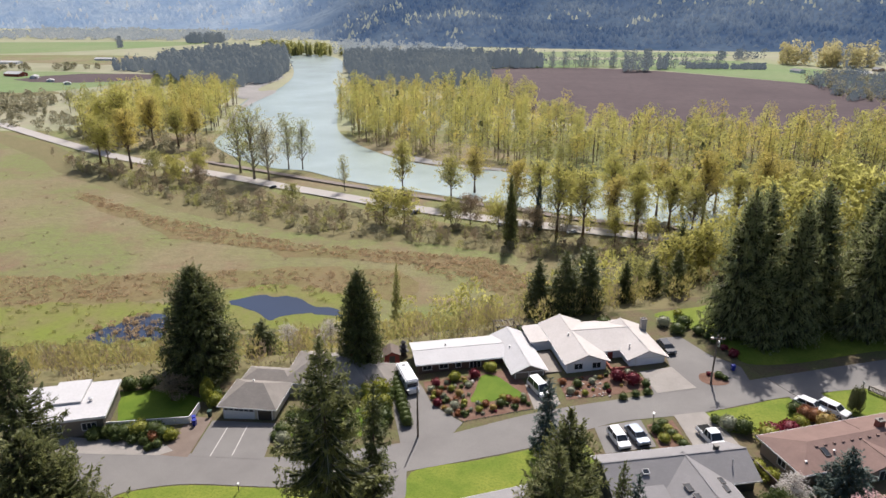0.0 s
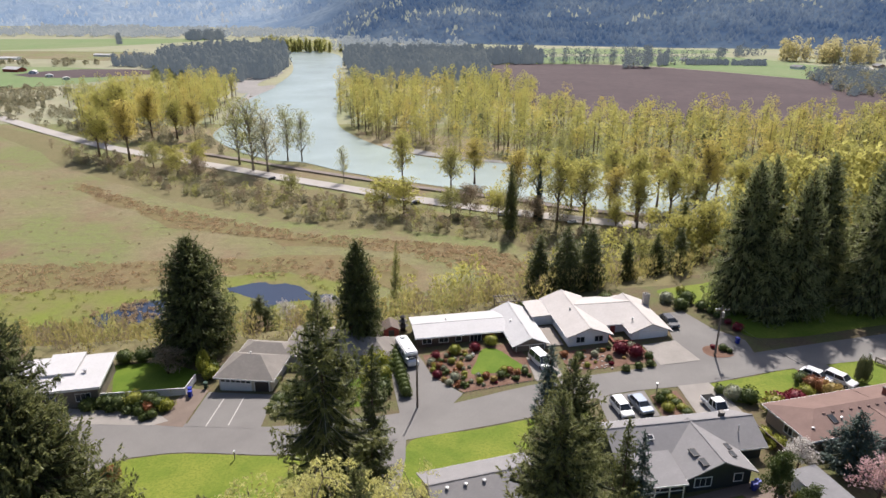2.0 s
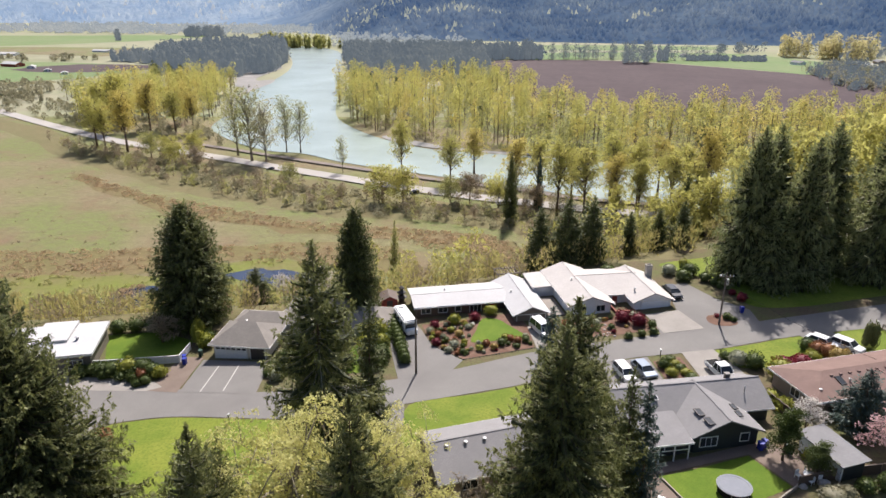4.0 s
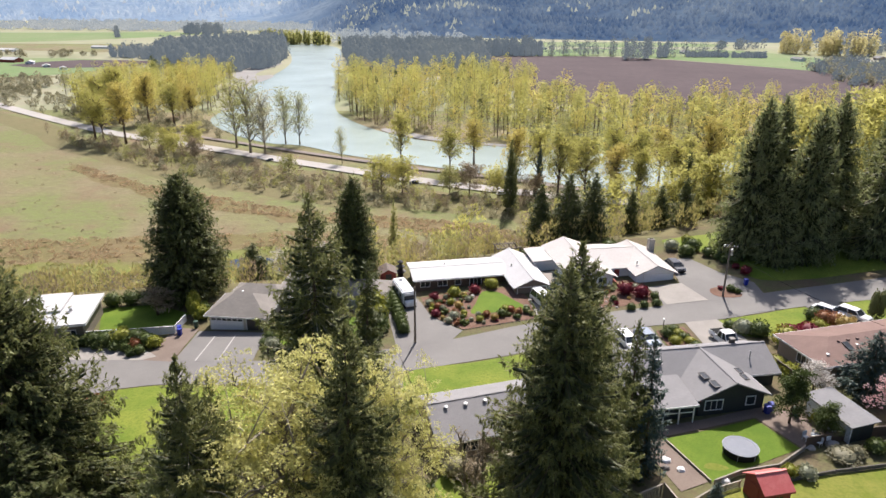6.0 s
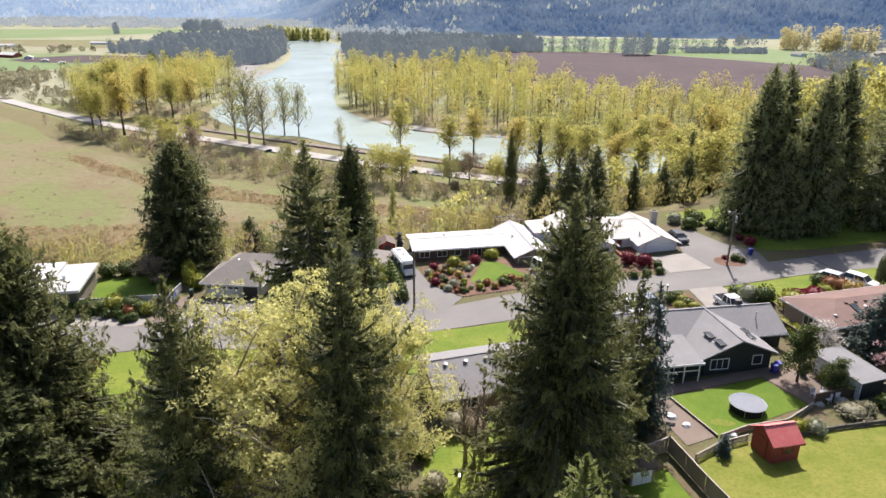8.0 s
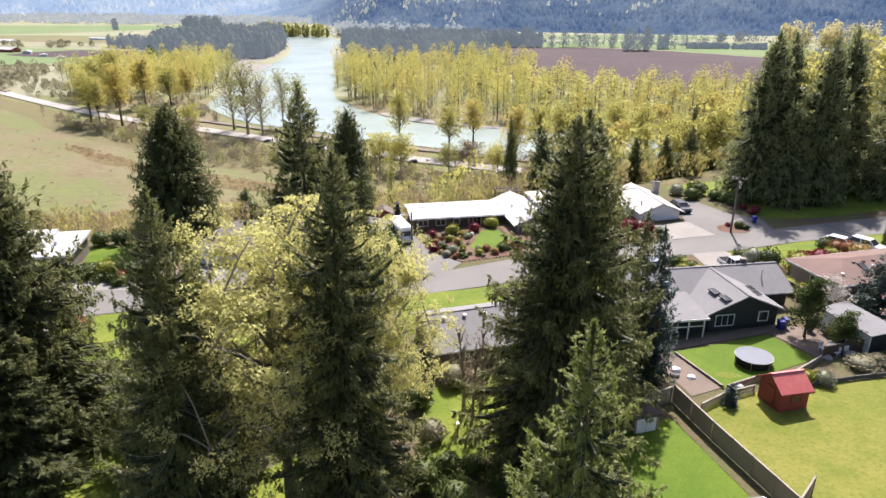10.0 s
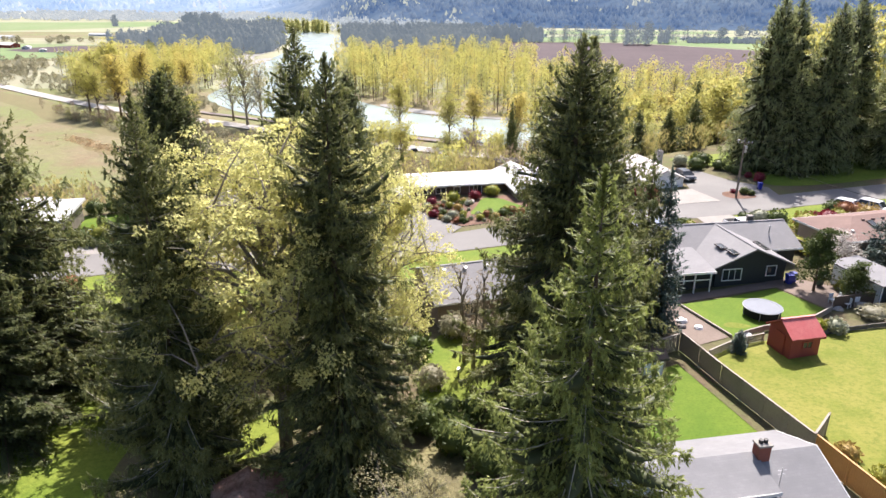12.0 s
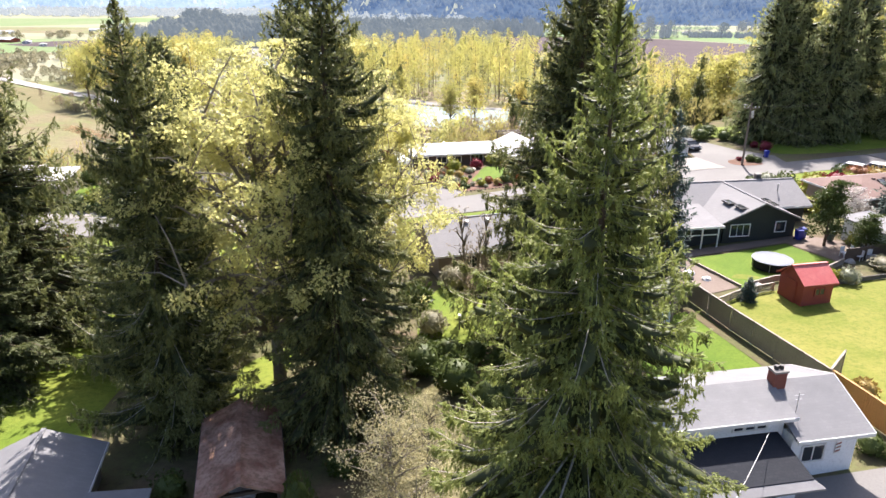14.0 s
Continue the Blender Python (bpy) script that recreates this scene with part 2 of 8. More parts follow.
HEDGE = leaves("hedge_leaves", (0.055, 0.085, 0.02), (0.13, 0.16, 0.04), 0.3)
LIME = leaves("lime_shrub_leaves", (0.25, 0.27, 0.035), (0.36, 0.35, 0.06), 0.35)
MAROON = leaves("maroon_shrub_leaves", (0.15, 0.016, 0.028), (0.24, 0.03, 0.045), 0.3)
RUST = leaves("rust_shrub_leaves", (0.27, 0.10, 0.045), (0.36, 0.17, 0.07), 0.3)
GOLD = leaves("golden_shrub_leaves", (0.36, 0.25, 0.06), (0.45, 0.33, 0.11), 0.3)
PALE = leaves("pale_shrub_leaves", (0.26, 0.28, 0.17), (0.40, 0.40, 0.29), 0.3)
# Stronger haze glow, painted into the farthest trees.
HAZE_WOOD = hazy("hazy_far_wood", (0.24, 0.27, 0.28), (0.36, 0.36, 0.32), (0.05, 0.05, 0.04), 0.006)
BLOSSOM = leaves("white_blossom", (0.62, 0.56, 0.50), (0.78, 0.74, 0.68), 0.35)
PINK = leaves("pink_blossom", (0.62, 0.38, 0.38), (0.74, 0.54, 0.52), 0.35)
BARK = surface("bark", (0.12, 0.085, 0.06), (0.16, 0.12, 0.09), (0.07, 0.05, 0.04), 0.8, 9.0, 0.95, 0, 0.8, 0.04)
BARK_PALE = surface("pale_bark", (0.30, 0.26, 0.20), (0.23, 0.20, 0.16), (0.15, 0.13, 0.10), 0.6, 7.0, 0.95, 0, 0.5, 0.03)
TWIG = surface("dead_twig_bark", (0.50, 0.46, 0.38), (0.38, 0.34, 0.28), (0.17, 0.15, 0.12), 0.8, 9.0, 0.9, 0, 0.3, 0.01)
# Haze is put into these hill colours, paler to the left.
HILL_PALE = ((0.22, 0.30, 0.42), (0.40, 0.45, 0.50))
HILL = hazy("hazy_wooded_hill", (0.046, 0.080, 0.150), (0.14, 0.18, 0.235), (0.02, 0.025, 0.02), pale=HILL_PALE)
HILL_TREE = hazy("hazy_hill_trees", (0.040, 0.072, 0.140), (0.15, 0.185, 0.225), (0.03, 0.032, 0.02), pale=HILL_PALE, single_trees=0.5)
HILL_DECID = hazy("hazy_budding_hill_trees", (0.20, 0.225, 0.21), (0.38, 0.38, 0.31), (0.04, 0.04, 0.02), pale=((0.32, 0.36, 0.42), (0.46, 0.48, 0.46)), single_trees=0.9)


# ---- mesh helpers ----
rng = np.random.default_rng(7)


def mesh_np(name, verts, faces, material=None, smooth=False):
    """A mesh from arrays; faces all have the same number of corners."""
    verts, faces = np.asarray(verts, np.float32), np.asarray(faces, np.int32)
    me = bpy.data.meshes.new(name)
    n, k = faces.shape
    me.vertices.add(len(verts))
    me.vertices.foreach_set("co", verts.ravel())
    me.loops.add(n * k)
    me.loops.foreach_set("vertex_index", faces.ravel())
    me.polygons.add(n)
    me.polygons.foreach_set("loop_start", np.arange(0, n * k, k, dtype=np.int32))
    if smooth:
        me.polygons.foreach_set("use_smooth", np.ones(n, bool))
    me.update(calc_edges=True)
    if material:
        me.materials.append(material)
    return me


def from_bm(name, bm, material=None, smooth=False):
    bmesh.ops.recalc_face_normals(bm, faces=bm.faces)
    me = bpy.data.meshes.new(name)
    if smooth:
        for f in bm.faces:
            f.smooth = True
    bm.to_mesh(me)
    bm.free()
    if material:
        me.materials.append(material)
    return me


def part(name, me, material, parent, label=""):
    """Link one mesh (or bmesh) as a part under a thing or a part."""
    if isinstance(me, bmesh.types.BMesh):
        me = from_bm(name, me, material)
    elif material and not me.materials:
        me.materials.append(material)
    ob = new(name, me)
    ob.parent = parent
    if label:
        tagged(ob, label)
    return ob


def thing(name, m, label, category, group="", kind=""):
    ob = new(name)
    ob.matrix_basis = m
    return tagged(ob, label, category, group, kind)


def single(name, me, material, m, label, category, group="", kind=""):
    """A thing that is one mesh."""
    if isinstance(me, bmesh.types.BMesh):
        me = from_bm(name, me, material)
    elif material and not me.materials:
        me.materials.append(material)
    ob = new(name, me)
    ob.matrix_basis = m
    return tagged(ob, label, category, group, kind)


def box(bm, x0, x1, y0, y1, z0, z1, bevel=0.0):
    v = [bm.verts.new(p) for p in ((x0, y0, z0), (x1, y0, z0), (x1, y1, z0), (x0, y1, z0), (x0, y0, z1), (x1, y0, z1), (x1, y1, z1), (x0, y1, z1))]
    fs = [bm.faces.new([v[i] for i in q]) for q in ((3, 2, 1, 0), (4, 5, 6, 7), (0, 1, 5, 4), (1, 2, 6, 5), (2, 3, 7, 6), (3, 0, 4, 7))]
    if bevel:
        es = list({e for f in fs for e in f.edges})
        bmesh.ops.bevel(bm, geom=es, offset=bevel, segments=2, affect="EDGES")
    return bm


def boxes(*rows, bevel=0.0):
    bm = bmesh.new()
    for r in rows:
        box(bm, *r, bevel=bevel)
    return bm


def slab(bm, pts, thick):
    """A flat panel of the given thickness under the polygon pts."""
    top = [bm.verts.new(p) for p in pts]
    low = [bm.verts.new((p[0], p[1], p[2] - thick)) for p in pts]
    n = len(pts)
    bm.faces.new(top)
    bm.faces.new(low[::-1])
    for i in range(n):
        bm.faces.new((top[i], low[i], low[(i + 1) % n], top[(i + 1) % n]))
    return bm


def tube(bm, pts, radii, sides=8):
    """A tube through pts."""
    rings = []
    for i, p in enumerate(pts):
        p = Vector(p)
        d = Vector(pts[min(i + 1, len(pts) - 1)]) - Vector(pts[max(i - 1, 0)])
        q = d.to_track_quat("Z", "Y")
        rings.append([bm.verts.new(p + q @ Vector((radii[i] * math.cos(a), radii[i] * math.sin(a), 0))) for a in (2 * math.pi * k / sides for k in range(sides))])
    for a, b in zip(rings, rings[1:]):
        for k in range(sides):
            bm.faces.new((a[k], a[(k + 1) % sides], b[(k + 1) % sides], b[k]))
    bm.faces.new(rings[0][::-1])
    bm.faces.new(rings[-1])
    return bm


def smooth_line(pts, step=4, closed=False):
    """A soft line (Catmull-Rom) through points of the plan."""
    out, n = [], len(pts)
    for i in range(n if closed else n - 1):
        p = [np.array(pts[(i + k) % n] if closed else pts[min(max(i + k, 0), n - 1)], float) for k in (-1, 0, 1, 2)]
        for s in np.arange(step) / step:
            out.append(0.5 * (2 * p[1] + (p[2] - p[0]) * s + (2 * p[0] - 5 * p[1] + 4 * p[2] - p[3]) * s ** 2 + (3 * p[1] - p[0] - 3 * p[2] + p[3]) * s ** 3))
    if not closed:
        out.append(np.array(pts[-1], float))
    return out


def inside(poly, x, y):
    """Which of the points x, y lie in the polygon."""
    hit = np.zeros(len(x), bool)
    n = len(poly)
    for i in range(n):
        (x0, y0), (x1, y1) = poly[i], poly[(i + 1) % n]
        if y0 != y1:
            cross = ((y0 > y) != (y1 > y)) & (x < (x1 - x0) * (y - y0) / (y1 - y0) + x0)
            hit ^= cross
    return hit


# ---- the lie of the land ----
VALLEY = -50.0


def smoothstep(a, b, v):
    k = np.clip((v - a) / (b - a), 0, 1)
    return k * k * (3 - 2 * k)


def plat(x, y):
    return -0.6 + 0.045 * np.clip(x, -80, 90) - 0.015 * (np.clip(y, 0, 140) - 90)


def brink(x):
    """Where the terrace breaks off towards the valley."""
    x = np.clip(x, -160, 160)
    return np.where(x < -20, 104 + (x + 20) * 0.08, np.where(x < 45, 104 + (x + 20) * 0.30, 123.5 + (x - 45) * 0.55))


def ground_z(x, y):
    e = brink(x)
    k = smoothstep(e, e + 95, y)
    return plat(x, y) * (1 - k) + VALLEY * k


def gz(x, y):
    return float(ground_z(np.array(x, float), np.array(y, float)))


def at(x, y, rz=0.0, dz=0.0):
    return pose(x, y, gz(x, y) + dz, 0, 0, rz)


xs = np.concatenate([[-4800, -3000, -1800, -1000, -600, -400], np.arange(-300, 301, 6.0), [400, 600, 1000, 1800, 3000, 4800]])
ys = np.concatenate([[-3000, -1000, -300, -100, -40], np.arange(-10, 240, 5.0), [260, 300, 360, 450, 600, 900, 1400, 2200, 3200, 4800]])
gx, gy = np.meshgrid(xs, ys)
gv = np.stack([gx, gy, ground_z(gx, gy)], -1).reshape(-1, 3)
nx, ny = len(xs), len(ys)
ii = (np.arange(ny - 1)[:, None] * nx + np.arange(nx - 1)[None, :]).ravel()
gf = np.stack([ii, ii + 1, ii + nx + 1, ii + nx], -1)
ground_mesh = mesh_np("ground", gv, gf, smooth=True)
for m in (FIELD, SCRUB, YARD, DRYFARM):
    ground_mesh.materials.append(m)
mid = gv[gf].mean(1)
edge_y = brink(mid[:, 0])
slot = np.where(mid[:, 1] < edge_y + 3, 2, np.where(mid[:, 1] < edge_y + 92, 1, np.where(mid[:, 1] > 620, 3, 0)))
ground_mesh.polygons.foreach_set("material_index", slot.astype(np.int32))
ground = tagged(new("ground", ground_mesh), "terrace, wooded bluff and flat valley meadow", "ground", kind="structure")


def patch(name, pts, lift, material, label, category, soft=4, closed=True, ragged=0.0):
    """A sheet of ground cover with a soft outline, lying on the terrace or the valley floor."""
    line = smooth_line(pts, soft, True) if soft > 1 else [np.array(p, float) for p in pts]
    bm = bmesh.new()
    vs = []
    for i, (x, y) in enumerate(line):
        if ragged:
            x, y = x + ragged * noise.noise((x * 0.11, y * 0.11, 3.1)), y + ragged * noise.noise((x * 0.13, y * 0.13, 8.2))
        z = VALLEY if y > float(brink(np.array(x))) + 40 else float(plat(np.array(x), np.array(y)))
        vs.append(bm.verts.new((x, y, z + lift)))
    f = bm.faces.new(vs)
    bm.normal_update()
    if f.normal.z < 0:
        f.normal_flip()
    bmesh.ops.triangulate(bm, faces=[f])
    me = bpy.data.meshes.new(name)
    bm.to_mesh(me)
    bm.free()
    me.materials.append(material)
    return tagged(new(name, me), label, category, kind="structure")


def ribbon(name, pts, width, lift, material, label, category, z=None):
    """A road or track of even width along a soft line."""
    line = smooth_line(pts, 6)
    v, f = [], []
    for i, p in enumerate(line):
        d = line[min(i + 1, len(line) - 1)] - line[max(i - 1, 0)]
        d = d / np.linalg.norm(d)
        for s in (-0.5, 0.5):
            q = p + np.array((d[1], -d[0])) * s * width
            v.append((q[0], q[1], (z if z is not None else float(plat(np.array(q[0]), np.array(q[1])))) + lift))
    for i in range(len(line) - 1):
        f.append((2 * i, 2 * i + 1, 2 * i + 3, 2 * i + 2))
    return tagged(new(name, mesh_np(name, v, f, material)), label, category, kind="structure")


# ---- valley floor ----
NEAR_BANK = [(-193, 605), (-186, 545), (-152, 490), (-118, 458), (-94, 450), (-67, 427), (-44, 412), (-22, 400), (5, 385), (37, 367), (66, 351), (93, 337), (120, 327), (150, 320), (220, 315), (420, 330), (900, 300)]
FAR_BANK = [(900, 420), (420, 430), (260, 415), (186, 410), (148, 413), (114, 421), (81, 436), (44, 447), (6, 458), (-18, 472), (-44, 500), (-70, 542), (-94, 605), (-112, 739), (-153, 1051), (-201, 1357), (-300, 1500)]
LEFT_BANK = [(-420, 1560), (-323, 1420), (-234, 1093), (-213, 883), (-228, 829), (-217, 700)]
patch("river_water", NEAR_BANK + FAR_BANK + LEFT_BANK, 0.35, RIVER, "milky green river, calm, bright with sky", "river")
patch("sand_bar", [(-268, 1060), (-240, 1045), (-236, 1000), (-240, 930), (-236, 880), (-216, 850), (-232, 800), (-262, 850), (-300, 880), (-285, 960)], 0.45, SAND, "grey gravel bar below the dark wood", "sand bar")
patch("sand_bar", [(-193, 600), (-214, 690), (-226, 800), (-240, 850), (-216, 880), (-208, 850), (-212, 780), (-209, 700), (-188, 610)], 0.5, SAND, "pale grey sand bar beside the river", "sand bar")
patch("sand_bar", [(-44, 503), (-18, 475), (30, 452), (60, 446), (60, 450), (20, 463), (-10, 484), (-40, 512)], 0.5, SAND, "pale strip of river sand under the trees", "sand bar")
ROAD_LINE = [(-700, 900), (-560, 760), (-414, 634), (-318, 553), (-245, 496), (-191, 463), (-143, 435), (-100, 409), (-62, 387), (-27, 367), (5, 351), (34, 338), (62, 327), (89, 318), (114, 311), (150, 302), (260, 285), (500, 260)]
ribbon("highway", ROAD_LINE, 11.0, 0.6, HIGHWAY, "pale two-lane highway along the river", "road", VALLEY)
ribbon("railway", [(x + 6, y + 22 if x < 60 else y + 16) for x, y in ROAD_LINE[5:15]], 5.0, 0.8, BALLAST, "dark railway ballast between highway and river", "railway", VALLEY)
patch("verge", [(-700, 880), (-420, 622), (-320, 540), (-250, 480), (-190, 445), (-140, 418), (-60, 372), (5, 337), (89, 305), (260, 272), (300, 262), (300, 235), (60, 262), (30, 288), (-23, 304), (-63, 317), (-113, 337), (-153, 362), (-200, 397), (-265, 455), (-365, 553), (-600, 780)], 0.05, SCRUB, "brushy grey-brown verge below the highway", "verge", 3, ragged=9)
patch("reed_bed", [(-215, 395), (-160, 352), (-115, 322), (-66, 303), (-20, 292), (22, 285), (34, 270), (48, 250), (30, 240), (12, 262), (-20, 278), (-70, 290), (-120, 308), (-165, 338), (-212, 380)], 0.08, REED, "rust-brown reed bed along the meadow", "reeds", 4, ragged=9)
patch("reed_bed", [(-330, 262), (-187, 262), (-150, 262), (-118, 268), (-70, 272), (-30, 272), (-12, 262), (-18, 240), (-38, 244), (-60, 254), (-90, 252), (-112, 240), (-150, 232), (-260, 232), (-330, 240)], 0.08, REED, "rust-brown reed bed beside the pond", "reeds", 4, ragged=8)
patch("marsh_grass", [(-330, 236), (-190, 232), (-150, 236), (-128, 236), (-100, 240), (-88, 248), (-72, 254), (-50, 251), (-34, 238), (-30, 222), (-44, 214), (-70, 214), (-100, 205), (-150, 203), (-330, 206)], 0.11, MARSH, "bright green marsh grass round the pond", "grass", 4, ragged=6)
patch("pond_water", [(-83, 233), (-80, 240), (-71, 245), (-59, 244), (-46, 236), (-39, 229), (-44, 225), (-60, 226), (-74, 229)], 0.15, POND, "dark blue pond with still water", "pond", 7, ragged=7)
patch("pond_water", [(-119, 207), (-124, 214), (-117, 222), (-106, 226), (-99, 221), (-98, 211), (-108, 206)], 0.15, POND, "dark pond arm in the marsh", "pond", 7, ragged=7)
patch("ploughed_field", [(68, 900), (62, 1150), (291, 1160), (460, 1000), (560, 860), (600, 720), (480, 560), (380, 540), (180, 590), (90, 690)], 0.3, PLOUGHED, "brown ploughed field beyond the woods", "field", 3)
patch("pasture", [(150, 1180), (300, 1180), (470, 1000), (560, 860), (700, 900), (620, 1150), (520, 1330), (160, 1320)], 0.25, PASTURE, "green pasture beyond the ploughed field", "field", 3)
patch("pasture", [(-1500, 1480), (-960, 1480), (-690, 1700), (-640, 1900), (-1000, 1900), (-1600, 1800)], 0.25, PASTURE, "long green pasture across the valley", "field", 3)
patch("pasture", [(-900, 960), (-600, 900), (-545, 850), (-470, 900), (-440, 1000), (-520, 1090), (-700, 1120), (-1000, 1100)], 0.25, PASTURE, "green pasture beside the farm", "field", 3)
patch("stubble_field", [(-1300, 1300), (-820, 1290), (-600, 1230), (-560, 1300), (-640, 1440), (-1000, 1460), (-1400, 1450)], 0.24, FIELD, "pale stubble field across the valley", "field", 2)
patch("stubble_field", [(-1500, 1110), (-900, 1120), (-640, 1140), (-520, 1110), (-500, 1160), (-620, 1210), (-1000, 1280), (-1600, 1290)], 0.27, DRYFARM, "pale tan farmland with faint strips", "field", 2)
patch("stubble_field", [(-620, 1000), (-520, 960), (-430, 1000), (-420, 1060), (-560, 1085)], 0.34, PLOUGHED, "small dark ploughed field by the farm", "field", 2)
patch("stubble_field", [(-700, 820), (-560, 800), (-470, 850), (-560, 900), (-760, 930)], 0.24, SCRUB, "dull brown field beside the farm", "field", 2)
patch("pasture", [(-60, 1480), (100, 1500), (300, 1560), (560, 1500), (560, 1420), (200, 1400)], 0.25, PASTURE, "thin strip of far green pasture", "field", 3)
patch("pasture", [(560, 760), (640, 860), (900, 900), (900, 700), (640, 620)], 0.25, PASTURE, "green pasture by the hamlet", "field", 3)


# ---- hills ----
def hill_height(x, y, base, rise, seed):
    n = np.array([noise.fractal((a * 0.0016, b * 0.0016, seed), 1.0, 2.0, 5) for a, b in zip(x.ravel(), y.ravel())]).reshape(x.shape)
    d = np.clip(y - base, 0, None)
    return VALLEY - 3 + d * rise * (0.75 + 0.5 * n) + np.clip(d, 0, 260) / 260 * 24 * n


def hill_base(x):
    return np.interp(x, [-4000, -900, -620, -330, -180, 0, 250, 520, 950, 1500, 4000], [3000, 2700, 2500, 2000, 1760, 1720, 1640, 1560, 1520, 1500, 1400])


hx, hy = np.meshgrid(np.linspace(-3800, 3800, 150), np.concatenate([np.linspace(1380, 2600, 62), np.linspace(2640, 4300, 34)]))
hz = hill_height(hx, hy, hill_base(hx), 0.30, 2.7)
nx2, ny2 = hx.shape[1], hx.shape[0]
ii = (np.arange(ny2 - 1)[:, None] * nx2 + np.arange(nx2 - 1)[None, :]).ravel()
hf = np.stack([ii, ii + 1, ii + nx2 + 1, ii + nx2], -1)
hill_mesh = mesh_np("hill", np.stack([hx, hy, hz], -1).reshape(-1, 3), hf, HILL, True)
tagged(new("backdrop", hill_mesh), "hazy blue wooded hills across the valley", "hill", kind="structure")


# ---- plants ----
def blades(centre, way, length, width, fan, spread, seed):
    """Fans of narrow triangles: at each centre, fan blades that start there and spread about way."""
    r = np.random.default_rng(seed)
    n = len(centre)
    up = r.normal(size=(n, 3))
    side = np.cross(way, up)
    side /= np.linalg.norm(side, axis=1, keepdims=True) + 1e-9
    tris = []
    for k in range(fan):
        a = (k - (fan - 1) / 2) * spread + r.normal(0, 0.15, n)
        d = way * np.cos(a)[:, None] + side * np.sin(a)[:, None]
        across = np.cross(np.cross(way, side), d)
        across /= np.linalg.norm(across, axis=1, keepdims=True) + 1e-9
        ln = (length * r.uniform(0.65, 1.25, n))[:, None]
        w = (width * r.uniform(0.7, 1.3, n))[:, None]
        p = centre + d * ln * 0.12
        tris.append(np.stack([p - across * w * 0.5, p + across * w * 0.5, centre + d * ln], 1))
    v = np.concatenate(tris, 0).reshape(-1, 3)
    return v, np.arange(len(v)).reshape(-1, 3)


def conifer(seed, high, outline, boughs, tufts, needles, leaf, sag=0.45, curl=0.55, hang=1.0, foot=0.02, slim=0.36, broad=0.13, ragged=0.42):
    """Trunk, limb and crown meshes of a cedar or fir. outline: (metres below the tip, radius). Each bough is a drooping limb with a turned-up tip,
    dressed with tufts of needles that hang to both sides of it."""
    r = np.random.default_rng(seed)
    bm = bmesh.new()
    lean = r.normal(0, 0.008, 2) * high
    n = 9
    axis = [(lean[0] * (k / n) ** 2, lean[1] * (k / n) ** 2, high * k / n) for k in range(n + 1)]
    tube(bm, axis, [max(0.02, high * 0.014 * (1 - k / n) ** 0.9 + (0.12 if k == 0 else 0)) for k in range(n + 1)], 9)
    trunk = from_bm("trunk", bm, None, True)
    t = foot + (0.99 - foot) * (np.arange(boughs) + r.uniform(0, 1, boughs)) / boughs
    t = t + 0.04 * (t - foot) * (1 - t)
    az = np.arange(boughs) * 2.39996 + r.normal(0, 0.45, boughs)
    below, radius = np.array(outline, float).T
    uneven = 1 + ragged * (0.22 * np.sin(az * 2 + seed) + 0.20 * np.sin(t * 31 + seed * 1.7) + 0.20 * np.sin(az * 3 + t * 19))
    length = np.interp((1 - t) * high, below, radius) * r.uniform(1 - ragged, 1.02, boughs) * uneven + 0.06
    out = np.stack([np.cos(az), np.sin(az), np.zeros(boughs)], 1)
    perp = np.stack([-np.sin(az), np.cos(az), np.zeros(boughs)], 1)
    rise = r.uniform(-0.10, 0.35, boughs) + 0.9 * np.clip(t - 0.45, 0, 1) + 0.5 * np.clip(t - 0.9, 0, 1) * 10
    sagging = sag * r.uniform(0.6, 1.3, boughs) * np.clip(1.25 - t, 0.2, 1)
    curling = curl * r.uniform(0.5, 1.3, boughs)
    root = np.stack([lean[0] * t ** 2, lean[1] * t ** 2, t * high], 1)

    def spine(b, s):
        p = root[b] + out[b] * (length[b] * s)[:, None]
        p[:, 2] += length[b] * (rise[b] * s - sagging[b] * 1.7 * s ** 1.6 + curling[b] * s ** 4)
        return p

    segs = 6 if boughs * tufts * needles > 60000 else 3
    bv, bf = [], []
    for q in range(segs + 1):
        p = spine(np.arange(boughs), np.full(boughs, 0.97 * q / segs))
        rad = (0.010 + 0.007 * length) * (1 - 0.8 * q / segs)
        for a in range(3):
            ang = 2 * math.pi * a / 3
            bv.append(p + (perp * math.cos(ang) + np.array([0, 0, 1]) * math.sin(ang)) * rad[:, None])
    bv = np.stack(bv, 1)
    for q in range(segs):
        for a in range(3):
            bf.append((3 * q + a, 3 * q + (a + 1) % 3, 3 * q + 3 + (a + 1) % 3, 3 * q + 3 + a))
    m = bv.shape[1]
    bf = (np.array(bf)[None] + (np.arange(boughs) * m)[:, None, None]).reshape(-1, 4)
    twigs = mesh_np("limb", bv.reshape(-1, 3), bf)
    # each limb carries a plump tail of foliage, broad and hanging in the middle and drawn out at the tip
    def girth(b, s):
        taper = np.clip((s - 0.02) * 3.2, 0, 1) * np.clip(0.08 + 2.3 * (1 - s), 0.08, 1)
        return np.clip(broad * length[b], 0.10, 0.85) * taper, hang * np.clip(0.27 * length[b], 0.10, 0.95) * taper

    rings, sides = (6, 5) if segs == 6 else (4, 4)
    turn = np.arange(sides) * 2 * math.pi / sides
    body = []
